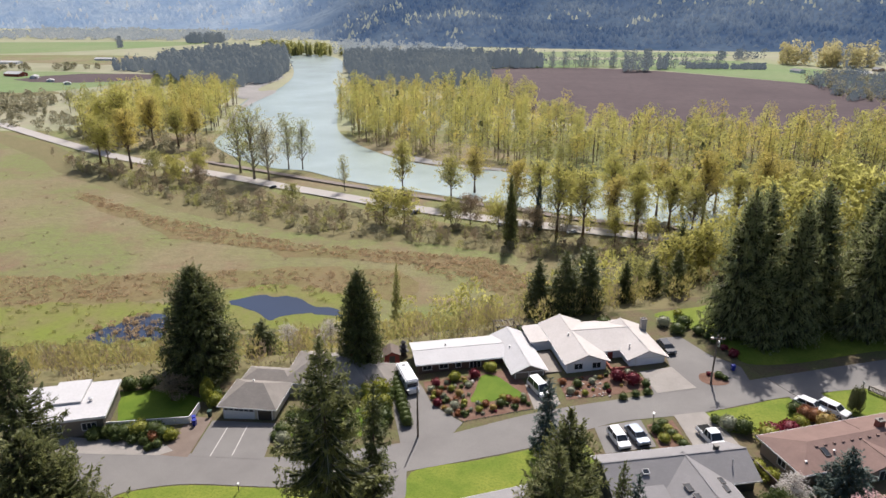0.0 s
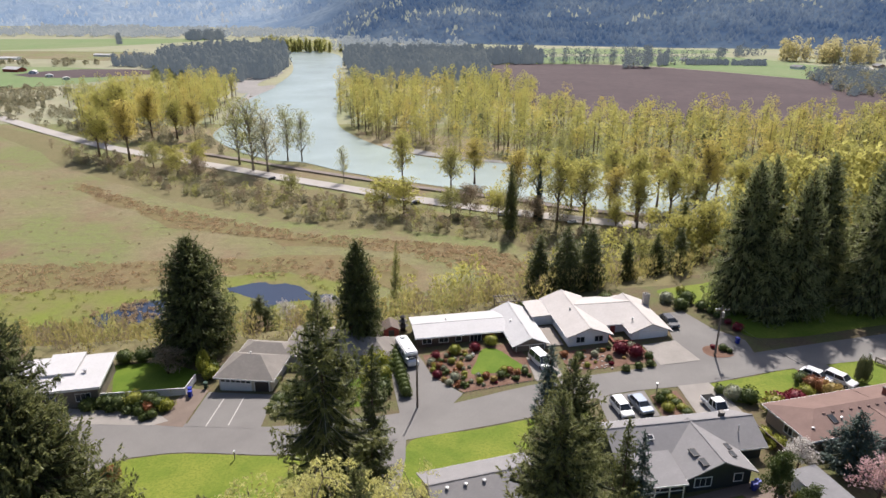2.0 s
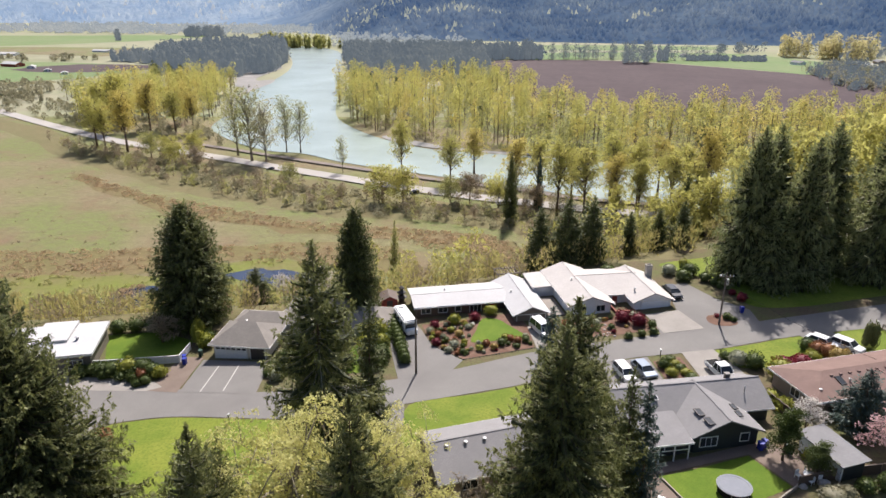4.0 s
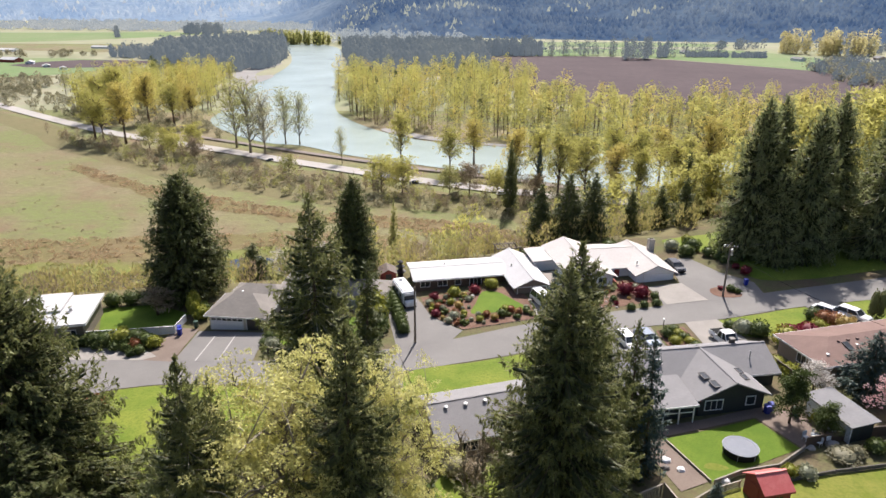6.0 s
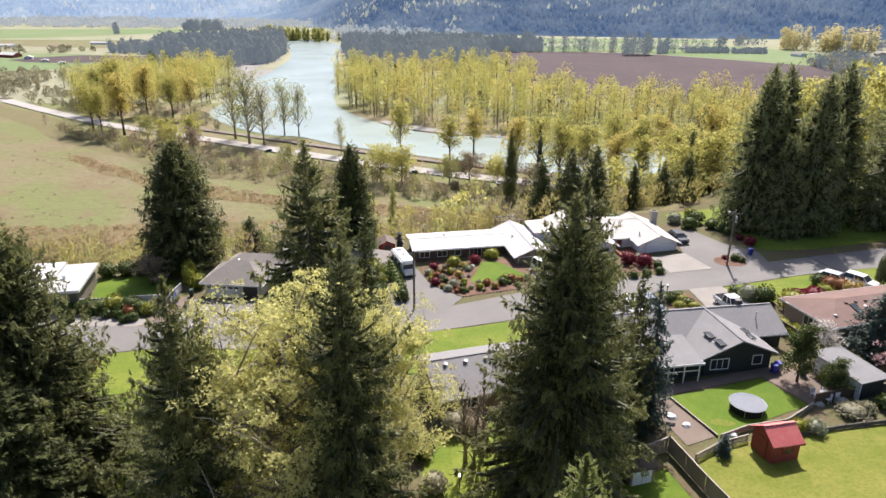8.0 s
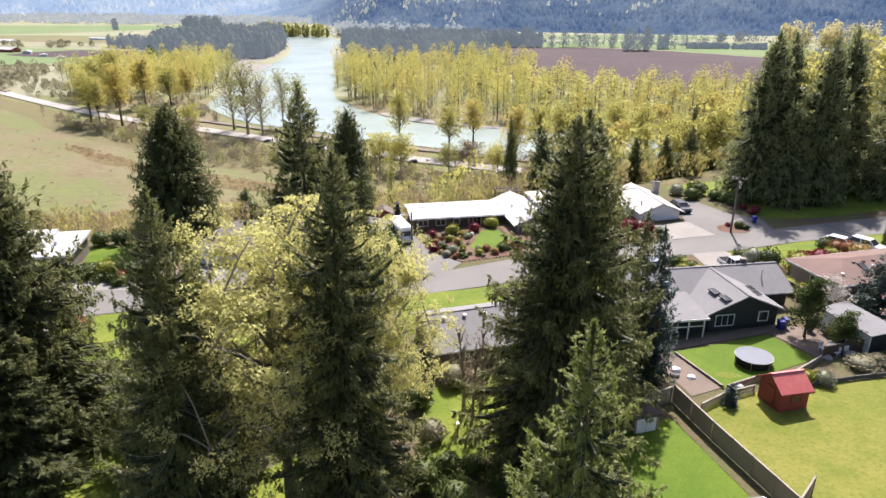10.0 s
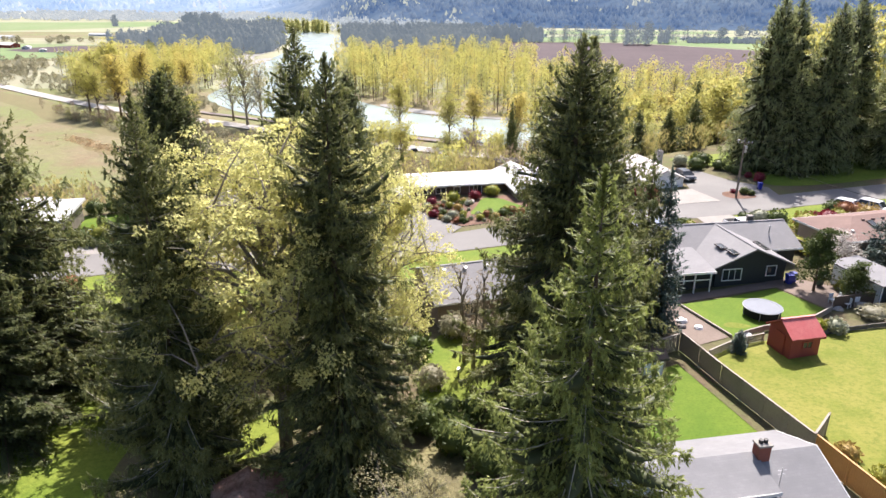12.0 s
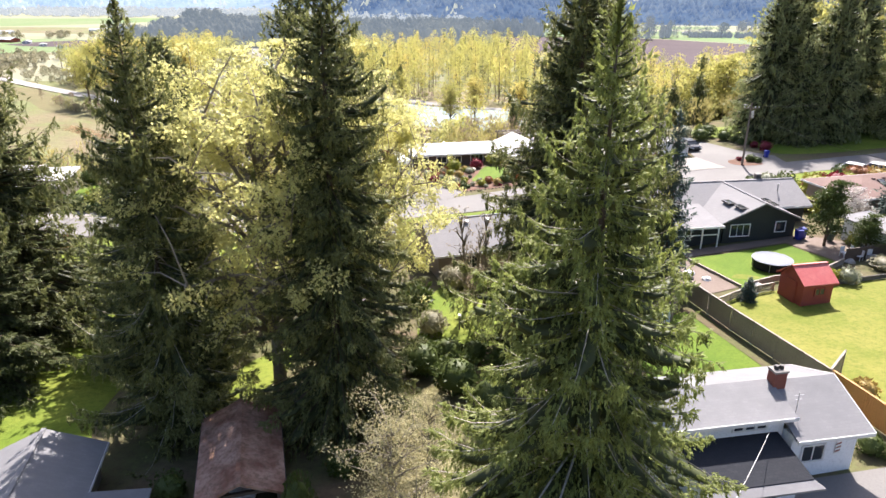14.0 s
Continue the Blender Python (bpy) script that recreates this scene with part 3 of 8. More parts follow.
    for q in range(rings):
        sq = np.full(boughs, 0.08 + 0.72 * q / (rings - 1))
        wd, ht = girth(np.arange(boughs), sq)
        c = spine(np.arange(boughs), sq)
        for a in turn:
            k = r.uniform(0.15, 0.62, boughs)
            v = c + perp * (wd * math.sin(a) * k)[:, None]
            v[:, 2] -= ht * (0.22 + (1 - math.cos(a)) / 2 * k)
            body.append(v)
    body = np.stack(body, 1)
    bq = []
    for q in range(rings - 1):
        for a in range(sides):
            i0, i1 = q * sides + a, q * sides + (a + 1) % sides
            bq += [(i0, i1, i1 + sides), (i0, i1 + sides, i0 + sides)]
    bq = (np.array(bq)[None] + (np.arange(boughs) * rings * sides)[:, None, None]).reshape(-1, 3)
    # sprays swept outwards on top of the tail, and strands that hang from it like a fringe
    share = length ** 1.35
    total = boughs * tufts
    b = r.choice(boughs, total, p=share / share.sum())
    s = 1.0 - 0.90 * r.uniform(0, 1, total) ** 1.15
    wd, ht = girth(b, s)
    fringe = r.uniform(0, 1, total) < 0.58
    lat = r.uniform(-1, 1, total)
    p0 = spine(b, s) + perp[b] * (wd * lat)[:, None]
    p0[:, 2] -= 0.45 * wd * lat ** 2 + np.where(fringe, 0.25 * ht * r.uniform(0, 1, total), 0)
    along = spine(b, np.minimum(s + 0.04, 1.04)) - spine(b, s - 0.02)
    along /= np.linalg.norm(along, axis=1, keepdims=True)
    over = along * 0.8 + perp[b] * (0.6 * lat)[:, None] + r.normal(0, 0.20, (total, 3))
    over[:, 2] -= 0.22
    fall = along * 0.22 + perp[b] * (0.16 * lat)[:, None] + r.normal(0, 0.12, (total, 3))
    fall[:, 2] = -1
    axis_ = np.where(fringe[:, None], fall, over)
    axis_ /= np.linalg.norm(axis_, axis=1, keepdims=True)
    strand = 1.4 * leaf + np.where(fringe, 1.25 * ht * r.uniform(0.15, 1.0, total) ** 1.3, 0)
    u = (np.arange(needles)[None] + r.uniform(0, 1, (total, needles))) / needles
    p = (p0[:, None] + axis_[:, None] * (strand[:, None] * u)[:, :, None] + r.normal(0, 0.15 * leaf, (total, needles, 3))).reshape(-1, 3)
    way = (axis_[:, None] + r.normal(0, 0.32, (total, needles, 3))).reshape(-1, 3)
    # a bushy leader at the tip
    tip = int(len(p) * 0.004) + 8
    th = r.uniform(0.95, 1.0, tip)
    p = np.concatenate([p, np.stack([lean[0] * th ** 2, lean[1] * th ** 2, th * high], 1)])
    way = np.concatenate([way, np.stack([r.normal(0, 0.5, tip), r.normal(0, 0.5, tip), r.uniform(0.2, 1.0, tip)], 1)])
    way /= np.linalg.norm(way, axis=1, keepdims=True) + 1e-9
    d = way + r.normal(0, 0.05, way.shape)
    d /= np.linalg.norm(d, axis=1, keepdims=True)
    across = np.cross(d, np.array([0, 0, 1.0]) + r.normal(0, 0.45, way.shape))
    across /= np.linalg.norm(across, axis=1, keepdims=True) + 1e-9
    ln = (leaf * r.uniform(0.6, 1.3, len(p)))[:, None]
    w = ln * slim * r.uniform(0.7, 1.3, len(p))[:, None]
    v = np.stack([p - across * w * 0.5, p + across * w * 0.5, p + d * ln], 1).reshape(-1, 3)
    f = np.arange(len(v)).reshape(-1, 3)
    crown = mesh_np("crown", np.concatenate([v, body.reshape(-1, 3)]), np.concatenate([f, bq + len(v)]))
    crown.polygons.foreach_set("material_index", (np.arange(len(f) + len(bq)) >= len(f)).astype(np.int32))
    return trunk, twigs, crown


def plant_conifer(x, y, meshes, needles, label, group="", rz=0.0, size=1.0, category="conifer", twig=None, wide=1.0, dz=0.0):
    tree = thing("conifer_tree", at(x, y, rz, dz - 0.1) @ Matrix.Diagonal((size * wide, size * wide, size, 1)), label, category, group)
    for name, me, mat in zip(("trunk", "limb", "crown"), meshes, (BARK, twig or BARK, needles)):
        ob = part(name, me, None, tree)
        if name == "limb":
            ob["kind"] = "stuff"
        if not me.materials:
            me.materials.append(mat)
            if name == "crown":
                me.materials.append(SHADED_NEEDLES)
        elif me.materials[0] != mat:
            ob.material_slots[0].link = "OBJECT"
            ob.material_slots[0].material = mat
    return tree


def broadleaf(seed, high, spread_m, limbs, clumps, per, leaf, fork=0.35, clump=1.0, fan=2, open_=0.55):
    """Trunk with limbs, and a crown of leafy clumps with gaps."""
    r = np.random.default_rng(seed)
    bm = bmesh.new()
    base_r = high * 0.016 + 0.03
    bend = r.normal(0, 0.03, 2) * high
    trunk_pts = [(bend[0] * k * k / 16, bend[1] * k * k / 16, high * 0.82 * k / 4) for k in range(5)]
    tube(bm, trunk_pts, [base_r * (1.25 if k == 0 else 1 - 0.2 * k) for k in range(5)], 7)
    ends = []
    for i in range(limbs):
        t = fork + (0.80 - fork) * (i + r.uniform(0, 1)) / limbs
        k = t / 0.82 * 4
        p0 = Vector((bend[0] * k * k / 16, bend[1] * k * k / 16, high * t))
        a = i * 2.4 + r.normal(0, 0.4)
        reach = spread_m * r.uniform(0.5, 1.0) * (1 - 0.55 * (t - fork) / (0.82 - fork))
        lift = high * r.uniform(0.10, 0.26) * (1.15 - 0.4 * t)
        p1 = p0 + Vector((math.cos(a) * reach * 0.5, math.sin(a) * reach * 0.5, lift * 0.65))
        p2 = p0 + Vector((math.cos(a + 0.2) * reach, math.sin(a + 0.2) * reach, lift))
        tube(bm, [p0, p1, p2], [base_r * 0.42, base_r * 0.26, base_r * 0.08], 5)
        for q, m in ((p1, 0.7), (p2, 1.0)):
            ends.append((*q, m))
            for _ in range(3):
                e = q + Vector(r.normal(0, 1, 3)) * reach * 0.30 + Vector((0, 0, reach * 0.12))
                tube(bm, [q, q.lerp(e, 0.5) + Vector((0, 0, 0.06 * reach)), e], [base_r * 0.15, base_r * 0.10, base_r * 0.04], 4)
                ends.append((*e, m))
    ends.append((bend[0], bend[1], high * 0.93, 1.0))
    trunk = from_bm("trunk", bm, None, True)
    ends = np.array(ends)
    pick = r.choice(len(ends), clumps, p=ends[:, 3] / ends[:, 3].sum())
    c = ends[pick, :3] + r.normal(0, open_ * clump, (clumps, 3)) * (1, 1, 0.8)
    size = clump * r.uniform(0.5, 1.2, clumps)
    d = r.normal(size=(clumps, per, 3))
    d /= np.linalg.norm(d, axis=2, keepdims=True)
    q = (c[:, None] + d * (size[:, None, None] * r.uniform(0.3, 1, (clumps, per, 1))) * (1, 1, 0.75)).reshape(-1, 3)
    q[:, 2] = np.minimum(q[:, 2], high)
    way = d.reshape(-1, 3) + r.normal(0, 0.5, (clumps * per, 3))
    way /= np.linalg.norm(way, axis=1, keepdims=True)
    v, f = blades(q, way, leaf, leaf * 0.6, fan, 0.9, seed + 5)
    return trunk, mesh_np("crown", v, f)


def plant_broadleaf(x, y, meshes, leaf, label, group="", rz=0.0, size=1.0, category="tree", bark=None, wide=1.0, dz=0.0, name="broadleaf_tree"):
    tree = thing(name, at(x, y, rz, dz - 0.1) @ Matrix.Diagonal((size * wide, size * wide, size, 1)), label, category, group)
    for pname, me, mat in zip(("trunk", "crown"), meshes, (bark or BARK, leaf)):
        ob = part(pname, me, None, tree)
        if not me.materials:
            me.materials.append(mat)
        elif me.materials[0] != mat:
            ob.material_slots[0].link = "OBJECT"
            ob.material_slots[0].material = mat
    return tree


def shrub_mesh(seed, leaf=0.16, count=420, lumps=3, upright=1.0):
    """A clipped or loose shrub of unit radius standing on z = 0: a twiggy core and many leaves."""
    r = np.random.default_rng(seed)
    d = r.normal(size=(count, 3))
    d /= np.linalg.norm(d, axis=1, keepdims=True)
    ph = r.uniform(0, 6, 3)
    rad = 1 + 0.10 * np.sin(d[:, 0] * lumps + ph[0]) + 0.10 * np.sin(d[:, 1] * lumps * 1.3 + ph[1]) + 0.08 * np.sin(d[:, 2] * lumps + ph[2])
    p = d * (rad * r.uniform(0.72, 0.98, count))[:, None]
    p[:, 2] = p[:, 2] * 0.8 * upright + 0.72 * upright
    p[:, 2] = np.clip(p[:, 2], 0.03, None)
    way = d + r.normal(0, 0.55, (count, 3))
    way /= np.linalg.norm(way, axis=1, keepdims=True)
    v, f = blades(p, way, leaf, leaf * 0.7, 2, 0.9, seed + 2)
    bm = bmesh.new()
    bmesh.ops.create_icosphere(bm, subdivisions=2, radius=0.80)
    for q in bm.verts:
        q.co *= 1 + 0.12 * noise.noise(q.co * 2 + Vector((seed, 0, 0)))
        q.co.z = max(q.co.z * 0.8 * upright + 0.72 * upright, 0.0)
    cv = np.array([q.co[:] for q in bm.verts])
    cf = np.array([[q.index for q in face.verts] for face in bm.faces])
    bm.free()
    return mesh_np("shrub", np.concatenate([v, cv]), np.concatenate([f, cf + len(v)]))


SHRUBS = [shrub_mesh(50 + k, 0.17, 380) for k in range(4)] + [shrub_mesh(60 + k, 0.26, 300, 6) for k in range(3)]


def shrub(x, y, r, leaf, label, high=None, kind_=None, category="shrub", group="", name="shrub", rz=None, wide=(1, 1), dz=0.0):
    k = kind_ if kind_ is not None else int(rng.integers(0, len(SHRUBS)))
    me = SHRUBS[k]
    rz = float(rng.uniform(0, 360)) if rz is None else rz
    h = high if high else r * 1.5
    ob = new(name, me)
    ob.matrix_basis = at(x, y, rz, dz - 0.03) @ Matrix.Diagonal((r * wide[0], r * wide[1], h / 1.5, 1))
    if not me.materials:
        me.materials.append(leaf)
    ob.material_slots[0].link = "OBJECT"
    ob.material_slots[0].material = leaf
    return tagged(ob, label, category, group)


def scatter(poly, count, seed):
    """Points spread over a polygon of the plan."""
    r = np.random.default_rng(seed)
    poly = np.array(poly, float)
    lo, hi = poly.min(0), poly.max(0)
    got = np.zeros((0, 2))
    while len(got) < count:
        q = r.uniform(lo, hi, (count * 3, 2))
        got = np.concatenate([got, q[inside(poly, q[:, 0], q[:, 1])]])
    return got[:count]


PONDS = ([(-85, 233), (-80, 242), (-71, 247), (-59, 246), (-46, 238), (-37, 229), (-44, 223), (-60, 224), (-74, 227)], [(-121, 206), (-126, 214), (-117, 224), (-106, 228), (-97, 221), (-96, 211), (-108, 204)])


def wood(name, pts, high, wide, leaf, material, bark, label, seed, per=110, bare=0.42, ground=None, category="woodland", column=0.5, stem=1.0, thin=0.62, up=0.0, core=0.0, wet=False, billows=0):
    """A far wood as one mesh: many slim trees, each with stem, limbs and a ragged crown."""
    r = np.random.default_rng(seed)
    for pond in () if wet else PONDS:
        pts = pts[~inside(pond, pts[:, 0], pts[:, 1])]
    n = len(pts)
    gzs = ground_z(pts[:, 0], pts[:, 1]) if ground is None else np.full(n, ground)
    h = high * r.uniform(0.62, 1.12, n)
    w = wide * r.uniform(0.7, 1.25, n)
    # crowns
    t = r.uniform(0, 1, (n, per)) ** 0.8
    ang = r.uniform(0, 2 * math.pi, (n, per))
    prof = np.sin(np.clip(t * 0.9 + 0.1, 0, 1) * math.pi) ** column
    lump = 0.75 + 0.35 * np.sin(ang * 3 + r.uniform(0, 6, (n, 1)) + t * 9)
    rad = w[:, None] * prof * lump * r.uniform(0.35, 1, (n, per)) ** 0.6
    off = np.where(r.uniform(0, 1, (n, per)) < 0.5, 0.12, -0.12) * w[:, None]
    c = np.stack([pts[:, 0:1] + rad * np.cos(ang) + off, pts[:, 1:2] + rad * np.sin(ang), gzs[:, None] + h[:, None] * (bare + (1 - bare) * t)], -1)
    way = np.stack([np.cos(ang) * 0.7, np.sin(ang) * 0.7, r.uniform(-0.2, 1.0, (n, per)) + up], -1).reshape(-1, 3)
    way += r.normal(0, 0.4, way.shape)
    way /= np.linalg.norm(way, axis=1, keepdims=True)
    if billows:
        # rounded heads: the leaves gather round a few centres in each crown
        tc = (np.arange(billows)[None] + r.uniform(0, 1, (n, billows))) / billows
        ac = np.arange(billows)[None] * 2.4 + r.uniform(0, 6, (n, 1))
        rc = w[:, None] * np.sin(np.clip(tc * 0.86 + 0.12, 0, 1) * math.pi) ** 0.8 * r.uniform(0.25, 0.8, (n, billows))
        pick = r.integers(0, billows, (n, per))
        row = np.arange(n)[:, None]
        d = r.normal(size=(n, per, 3))
        d /= np.linalg.norm(d, axis=2, keepdims=True)
        big = w[:, None] * r.uniform(0.28, 0.52, (n, billows))
        tc, ac, rc, big = tc[row, pick], ac[row, pick], rc[row, pick], big[row, pick] * r.uniform(0.45, 1, (n, per)) ** 0.5
        c = np.stack([pts[:, 0:1] + rc * np.cos(ac), pts[:, 1:2] + rc * np.sin(ac), gzs[:, None] + h[:, None] * (bare + (1 - bare) * 0.94 * tc)], -1) + d * big[:, :, None] * (1, 1, 1.15)
        way = (d + np.array([0, 0, up])).reshape(-1, 3) + r.normal(0, 0.45, (n * per, 3))
        way /= np.linalg.norm(way, axis=1, keepdims=True)
    v, f = blades(c.reshape(-1, 3), way, leaf, leaf * thin, 2, 1.0 if up == 0 or billows else 0.35, seed + 3)
    if core:
        # a lumpy inner crown behind the outer sprays
        tt, seg = np.array([0.0, 0.25, 0.6, 0.88, 1.0]), 5
        ca = np.arange(seg) * 2 * math.pi / seg + r.uniform(0, 6, (n, 1, 1))
        cr = w[:, None, None] * (np.sin(np.clip(tt * 0.9 + 0.1, 0, 1) * math.pi) ** column * core)[None, :, None] * r.uniform(0.7, 1.15, (n, 5, seg))
        cv = np.stack([pts[:, 0, None, None] + cr * np.cos(ca), pts[:, 1, None, None] + cr * np.sin(ca), np.broadcast_to((gzs[:, None] + h[:, None] * (bare + (1 - bare) * 0.96 * tt))[:, :, None], cr.shape)], -1).reshape(n, -1, 3)
        cf = []
        for i in range(4):
            for j in range(seg):
                p0, p1, p2, p3 = i * seg + j, i * seg + (j + 1) % seg, (i + 1) * seg + (j + 1) % seg, (i + 1) * seg + j
                cf += [(p0, p1, p2), (p0, p2, p3)]
        cf = (np.array(cf)[None] + (np.arange(n) * 5 * seg)[:, None, None]).reshape(-1, 3)
        f = np.concatenate([f, cf + len(v)])
        v = np.concatenate([v, cv.reshape(-1, 3)])
    me = mesh_np(name, v, f)
    crown = single(name, me, material, Matrix(), label, category, kind="stuff")
    # stems: three-sided, tapered
    k = np.arange(3) * 2.094
    ring = np.stack([np.cos(k), np.sin(k), np.zeros(3)], 1)
    rb = (stem * (0.10 + 0.011 * h))[:, None, None]
    foot = np.stack([pts[:, 0], pts[:, 1], gzs - 0.5], 1)[:, None]
    tipp = foot + np.stack([r.normal(0, 0.4, n), r.normal(0, 0.4, n), h * 0.9], 1)[:, None]
    sv = np.concatenate([foot + ring * rb, tipp + ring * rb * 0.25], 1)
    sf = np.array([(a, (a + 1) % 3, 3 + (a + 1) % 3, 3 + a) for a in range(3)])
    sf = (sf[None] + (np.arange(n) * 6)[:, None, None]).reshape(-1, 4)
    part("stems", mesh_np("stems", sv.reshape(-1, 3), sf), bark, crown)["kind"] = "stuff"
    return crown


# the river woods
R_WOOD = [(-120, 795), (-112, 739), (-92, 610), (-66, 548), (-38, 508), (-10, 488), (14, 470), (50, 456), (84, 446), (116, 432), (150, 424), (190, 420), (270, 424), (400, 436), (480, 445), (480, 520), (400, 550), (240, 572), (150, 585), (92, 640), (88, 760), (75, 815), (0, 815)]
wood("river_wood", scatter(R_WOOD, 330, 11), 32, 6.4, 0.9, COTTON, BARK, "yellow-green cottonwood wood in new leaf along the river", 12, 290, 0.42, thin=0.62, billows=7)
wood("river_wood", scatter(R_WOOD, 170, 88), 31, 6.2, 0.9, COTTON_OCHRE, BARK, "ochre-tinted cottonwoods along the river", 89, 270, 0.42, thin=0.62, billows=7)
wood("river_wood", scatter(R_WOOD, 170, 90), 28, 6.2, 0.9, COTTON_GREEN, BARK, "greener cottonwoods along the river", 91, 260, 0.38, thin=0.62, billows=7)
wood("river_wood", scatter(R_WOOD, 620, 13), 13, 5.2, 0.9, COTTON_GREEN, BARK_PALE, "pale half-bare understory among the cottonwoods", 14, 90, 0.05, thin=0.45, up=0.4, billows=5)
wood("river_wood", scatter(R_WOOD, 34, 64), 26, 3.0, 1.6, CEDAR_DARK, BARK, "dark firs scattered among the cottonwoods", 65, 160, 0.02, column=0.9)
L_WOOD = [(-335, 640), (-300, 560), (-255, 540), (-205, 535), (-196, 600), (-214, 680), (-228, 760), (-290, 790), (-350, 740)]
wood("river_wood", scatter(L_WOOD, 130, 15), 31, 6.8, 0.95, COTTON, BARK, "yellow-green cottonwoods on the near river bend", 16, 300, 0.36, thin=0.62, billows=8)
wood("river_wood", scatter(L_WOOD, 80, 92), 30, 6.6, 0.95, COTTON_OCHRE, BARK, "ochre-tinted cottonwoods on the near river bend", 93, 280, 0.36, thin=0.62, billows=7)
wood("river_wood", scatter([(-400, 720), (-350, 640), (-330, 700), (-300, 790), (-350, 860), (-420, 820)], 34, 94), 24, 6.4, 1.3, COTTON_GREEN, BARK, "pale green trees beyond the near bend", 95, 150, 0.2, thin=0.6, up=0.3, billows=8)
L_FAR = [(-430, 1090), (-400, 960), (-330, 900), (-262, 900), (-238, 960), (-244, 1090), (-290, 1300), (-340, 1400), (-440, 1350), (-480, 1180)]
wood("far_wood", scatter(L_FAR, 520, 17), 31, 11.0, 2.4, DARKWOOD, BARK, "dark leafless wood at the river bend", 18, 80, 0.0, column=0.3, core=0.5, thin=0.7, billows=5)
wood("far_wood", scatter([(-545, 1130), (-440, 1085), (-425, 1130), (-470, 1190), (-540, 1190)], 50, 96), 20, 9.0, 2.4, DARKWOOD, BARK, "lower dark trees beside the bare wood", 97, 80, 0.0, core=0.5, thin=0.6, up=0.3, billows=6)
wood("far_wood", scatter([(-420, 1020), (-380, 900), (-330, 880), (-330, 940), (-400, 1060)], 40, 98), 17, 7.0, 2.0, COTTON_GREEN, BARK, "olive young trees at the edge of the bare wood", 99, 80, 0.05, core=0.4, thin=0.6, up=0.3, billows=6)
wood("far_wood", scatter([(-400, 1500), (-330, 1440), (-200, 1400), (-180, 1440), (-300, 1520), (-400, 1600)], 70, 100), 25, 9.0, 2.8, COTTON_GREEN, BARK, "yellowish wood at the far bend of the river", 101, 80, 0.05, core=0.4, thin=0.6, up=0.3, billows=6)
R_FAR = [(-140, 1060), (-120, 900), (-60, 880), (60, 900), (70, 1160), (170, 1185), (170, 1225), (40, 1260), (-120, 1290), (-180, 1270)]
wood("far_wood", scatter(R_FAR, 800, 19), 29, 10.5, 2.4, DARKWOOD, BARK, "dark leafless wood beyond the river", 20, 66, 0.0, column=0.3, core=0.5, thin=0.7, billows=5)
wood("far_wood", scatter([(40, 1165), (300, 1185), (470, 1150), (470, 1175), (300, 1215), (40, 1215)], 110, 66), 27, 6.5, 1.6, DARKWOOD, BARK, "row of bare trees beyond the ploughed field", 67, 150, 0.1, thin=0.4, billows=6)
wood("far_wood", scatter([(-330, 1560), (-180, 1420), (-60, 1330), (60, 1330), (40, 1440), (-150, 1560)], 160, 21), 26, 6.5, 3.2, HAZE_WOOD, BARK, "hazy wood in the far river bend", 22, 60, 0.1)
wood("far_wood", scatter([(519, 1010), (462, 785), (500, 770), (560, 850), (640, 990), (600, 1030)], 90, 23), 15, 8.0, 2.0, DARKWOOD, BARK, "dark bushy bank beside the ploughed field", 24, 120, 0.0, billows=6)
wood("far_wood", scatter([(519, 1010), (462, 785), (500, 770), (560, 850), (640, 990), (600, 1030)], 60, 107), 14, 7.0, 1.8, GREYWOOD, BARK, "olive-grey trees on the bushy bank", 108, 120, 0.05, billows=6)
wood("far_wood", scatter([(640, 1190), (730, 1165), (750, 1215), (655, 1240)], 34, 25), 40, 9.0, 2.6, POPLAR, BARK_PALE, "row of tall pale yellow poplars by the hamlet", 26, 170, 0.06, billows=8)
wood("far_wood", scatter([(602, 1240), (642, 1222), (652, 1262), (610, 1280)], 12, 70), 42, 10.0, 2.8, POPLAR, BARK_PALE, "clump of tall pale yellow trees by the hamlet", 71, 170, 0.08, billows=8)
wood("far_wood", scatter([(500, 1300), (640, 1280), (900, 1170), (950, 1330), (560, 1400)], 80, 72), 18, 8.0, 3.0, DARKWOOD, BARK, "greyish trees round the far hamlet", 73, 60, 0.05)
wood("far_wood", scatter([(676, 1195), (735, 1190), (735, 1205), (676, 1210)], 7, 74), 26, 4.5, 2.4, DARKWOOD, BARK, "dark conifers before the poplars", 75, 90, 0.0, core=0.8, column=0.8)
wood("far_wood", scatter([(356, 1148), (376, 1148), (376, 1164), (356, 1164)], 4, 76), 27, 6.0, 2.4, DARKWOOD, BARK, "pair of dark conifers in the fields", 77, 120, 0.0, core=0.8, column=0.8)
wood("far_wood", scatter([(292, 1108), (336, 1108), (336, 1140), (292, 1140)], 13, 27), 33, 9.0, 2.4, DARKWOOD, BARK, "clump of tall bare trees in the fields", 28, 170, 0.06, billows=7)
wood("far_wood", scatter([(-780, 1665), (-758, 1665), (-758, 1690), (-780, 1690)], 3, 78), 24, 7.0, 2.4, DARKWOOD, BARK, "two dark conifers on the far pasture", 79, 120, 0.0, core=0.8, column=0.8)
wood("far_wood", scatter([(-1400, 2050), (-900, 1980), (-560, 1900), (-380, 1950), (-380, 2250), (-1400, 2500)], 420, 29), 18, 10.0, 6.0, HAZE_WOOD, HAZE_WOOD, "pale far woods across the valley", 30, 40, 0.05)
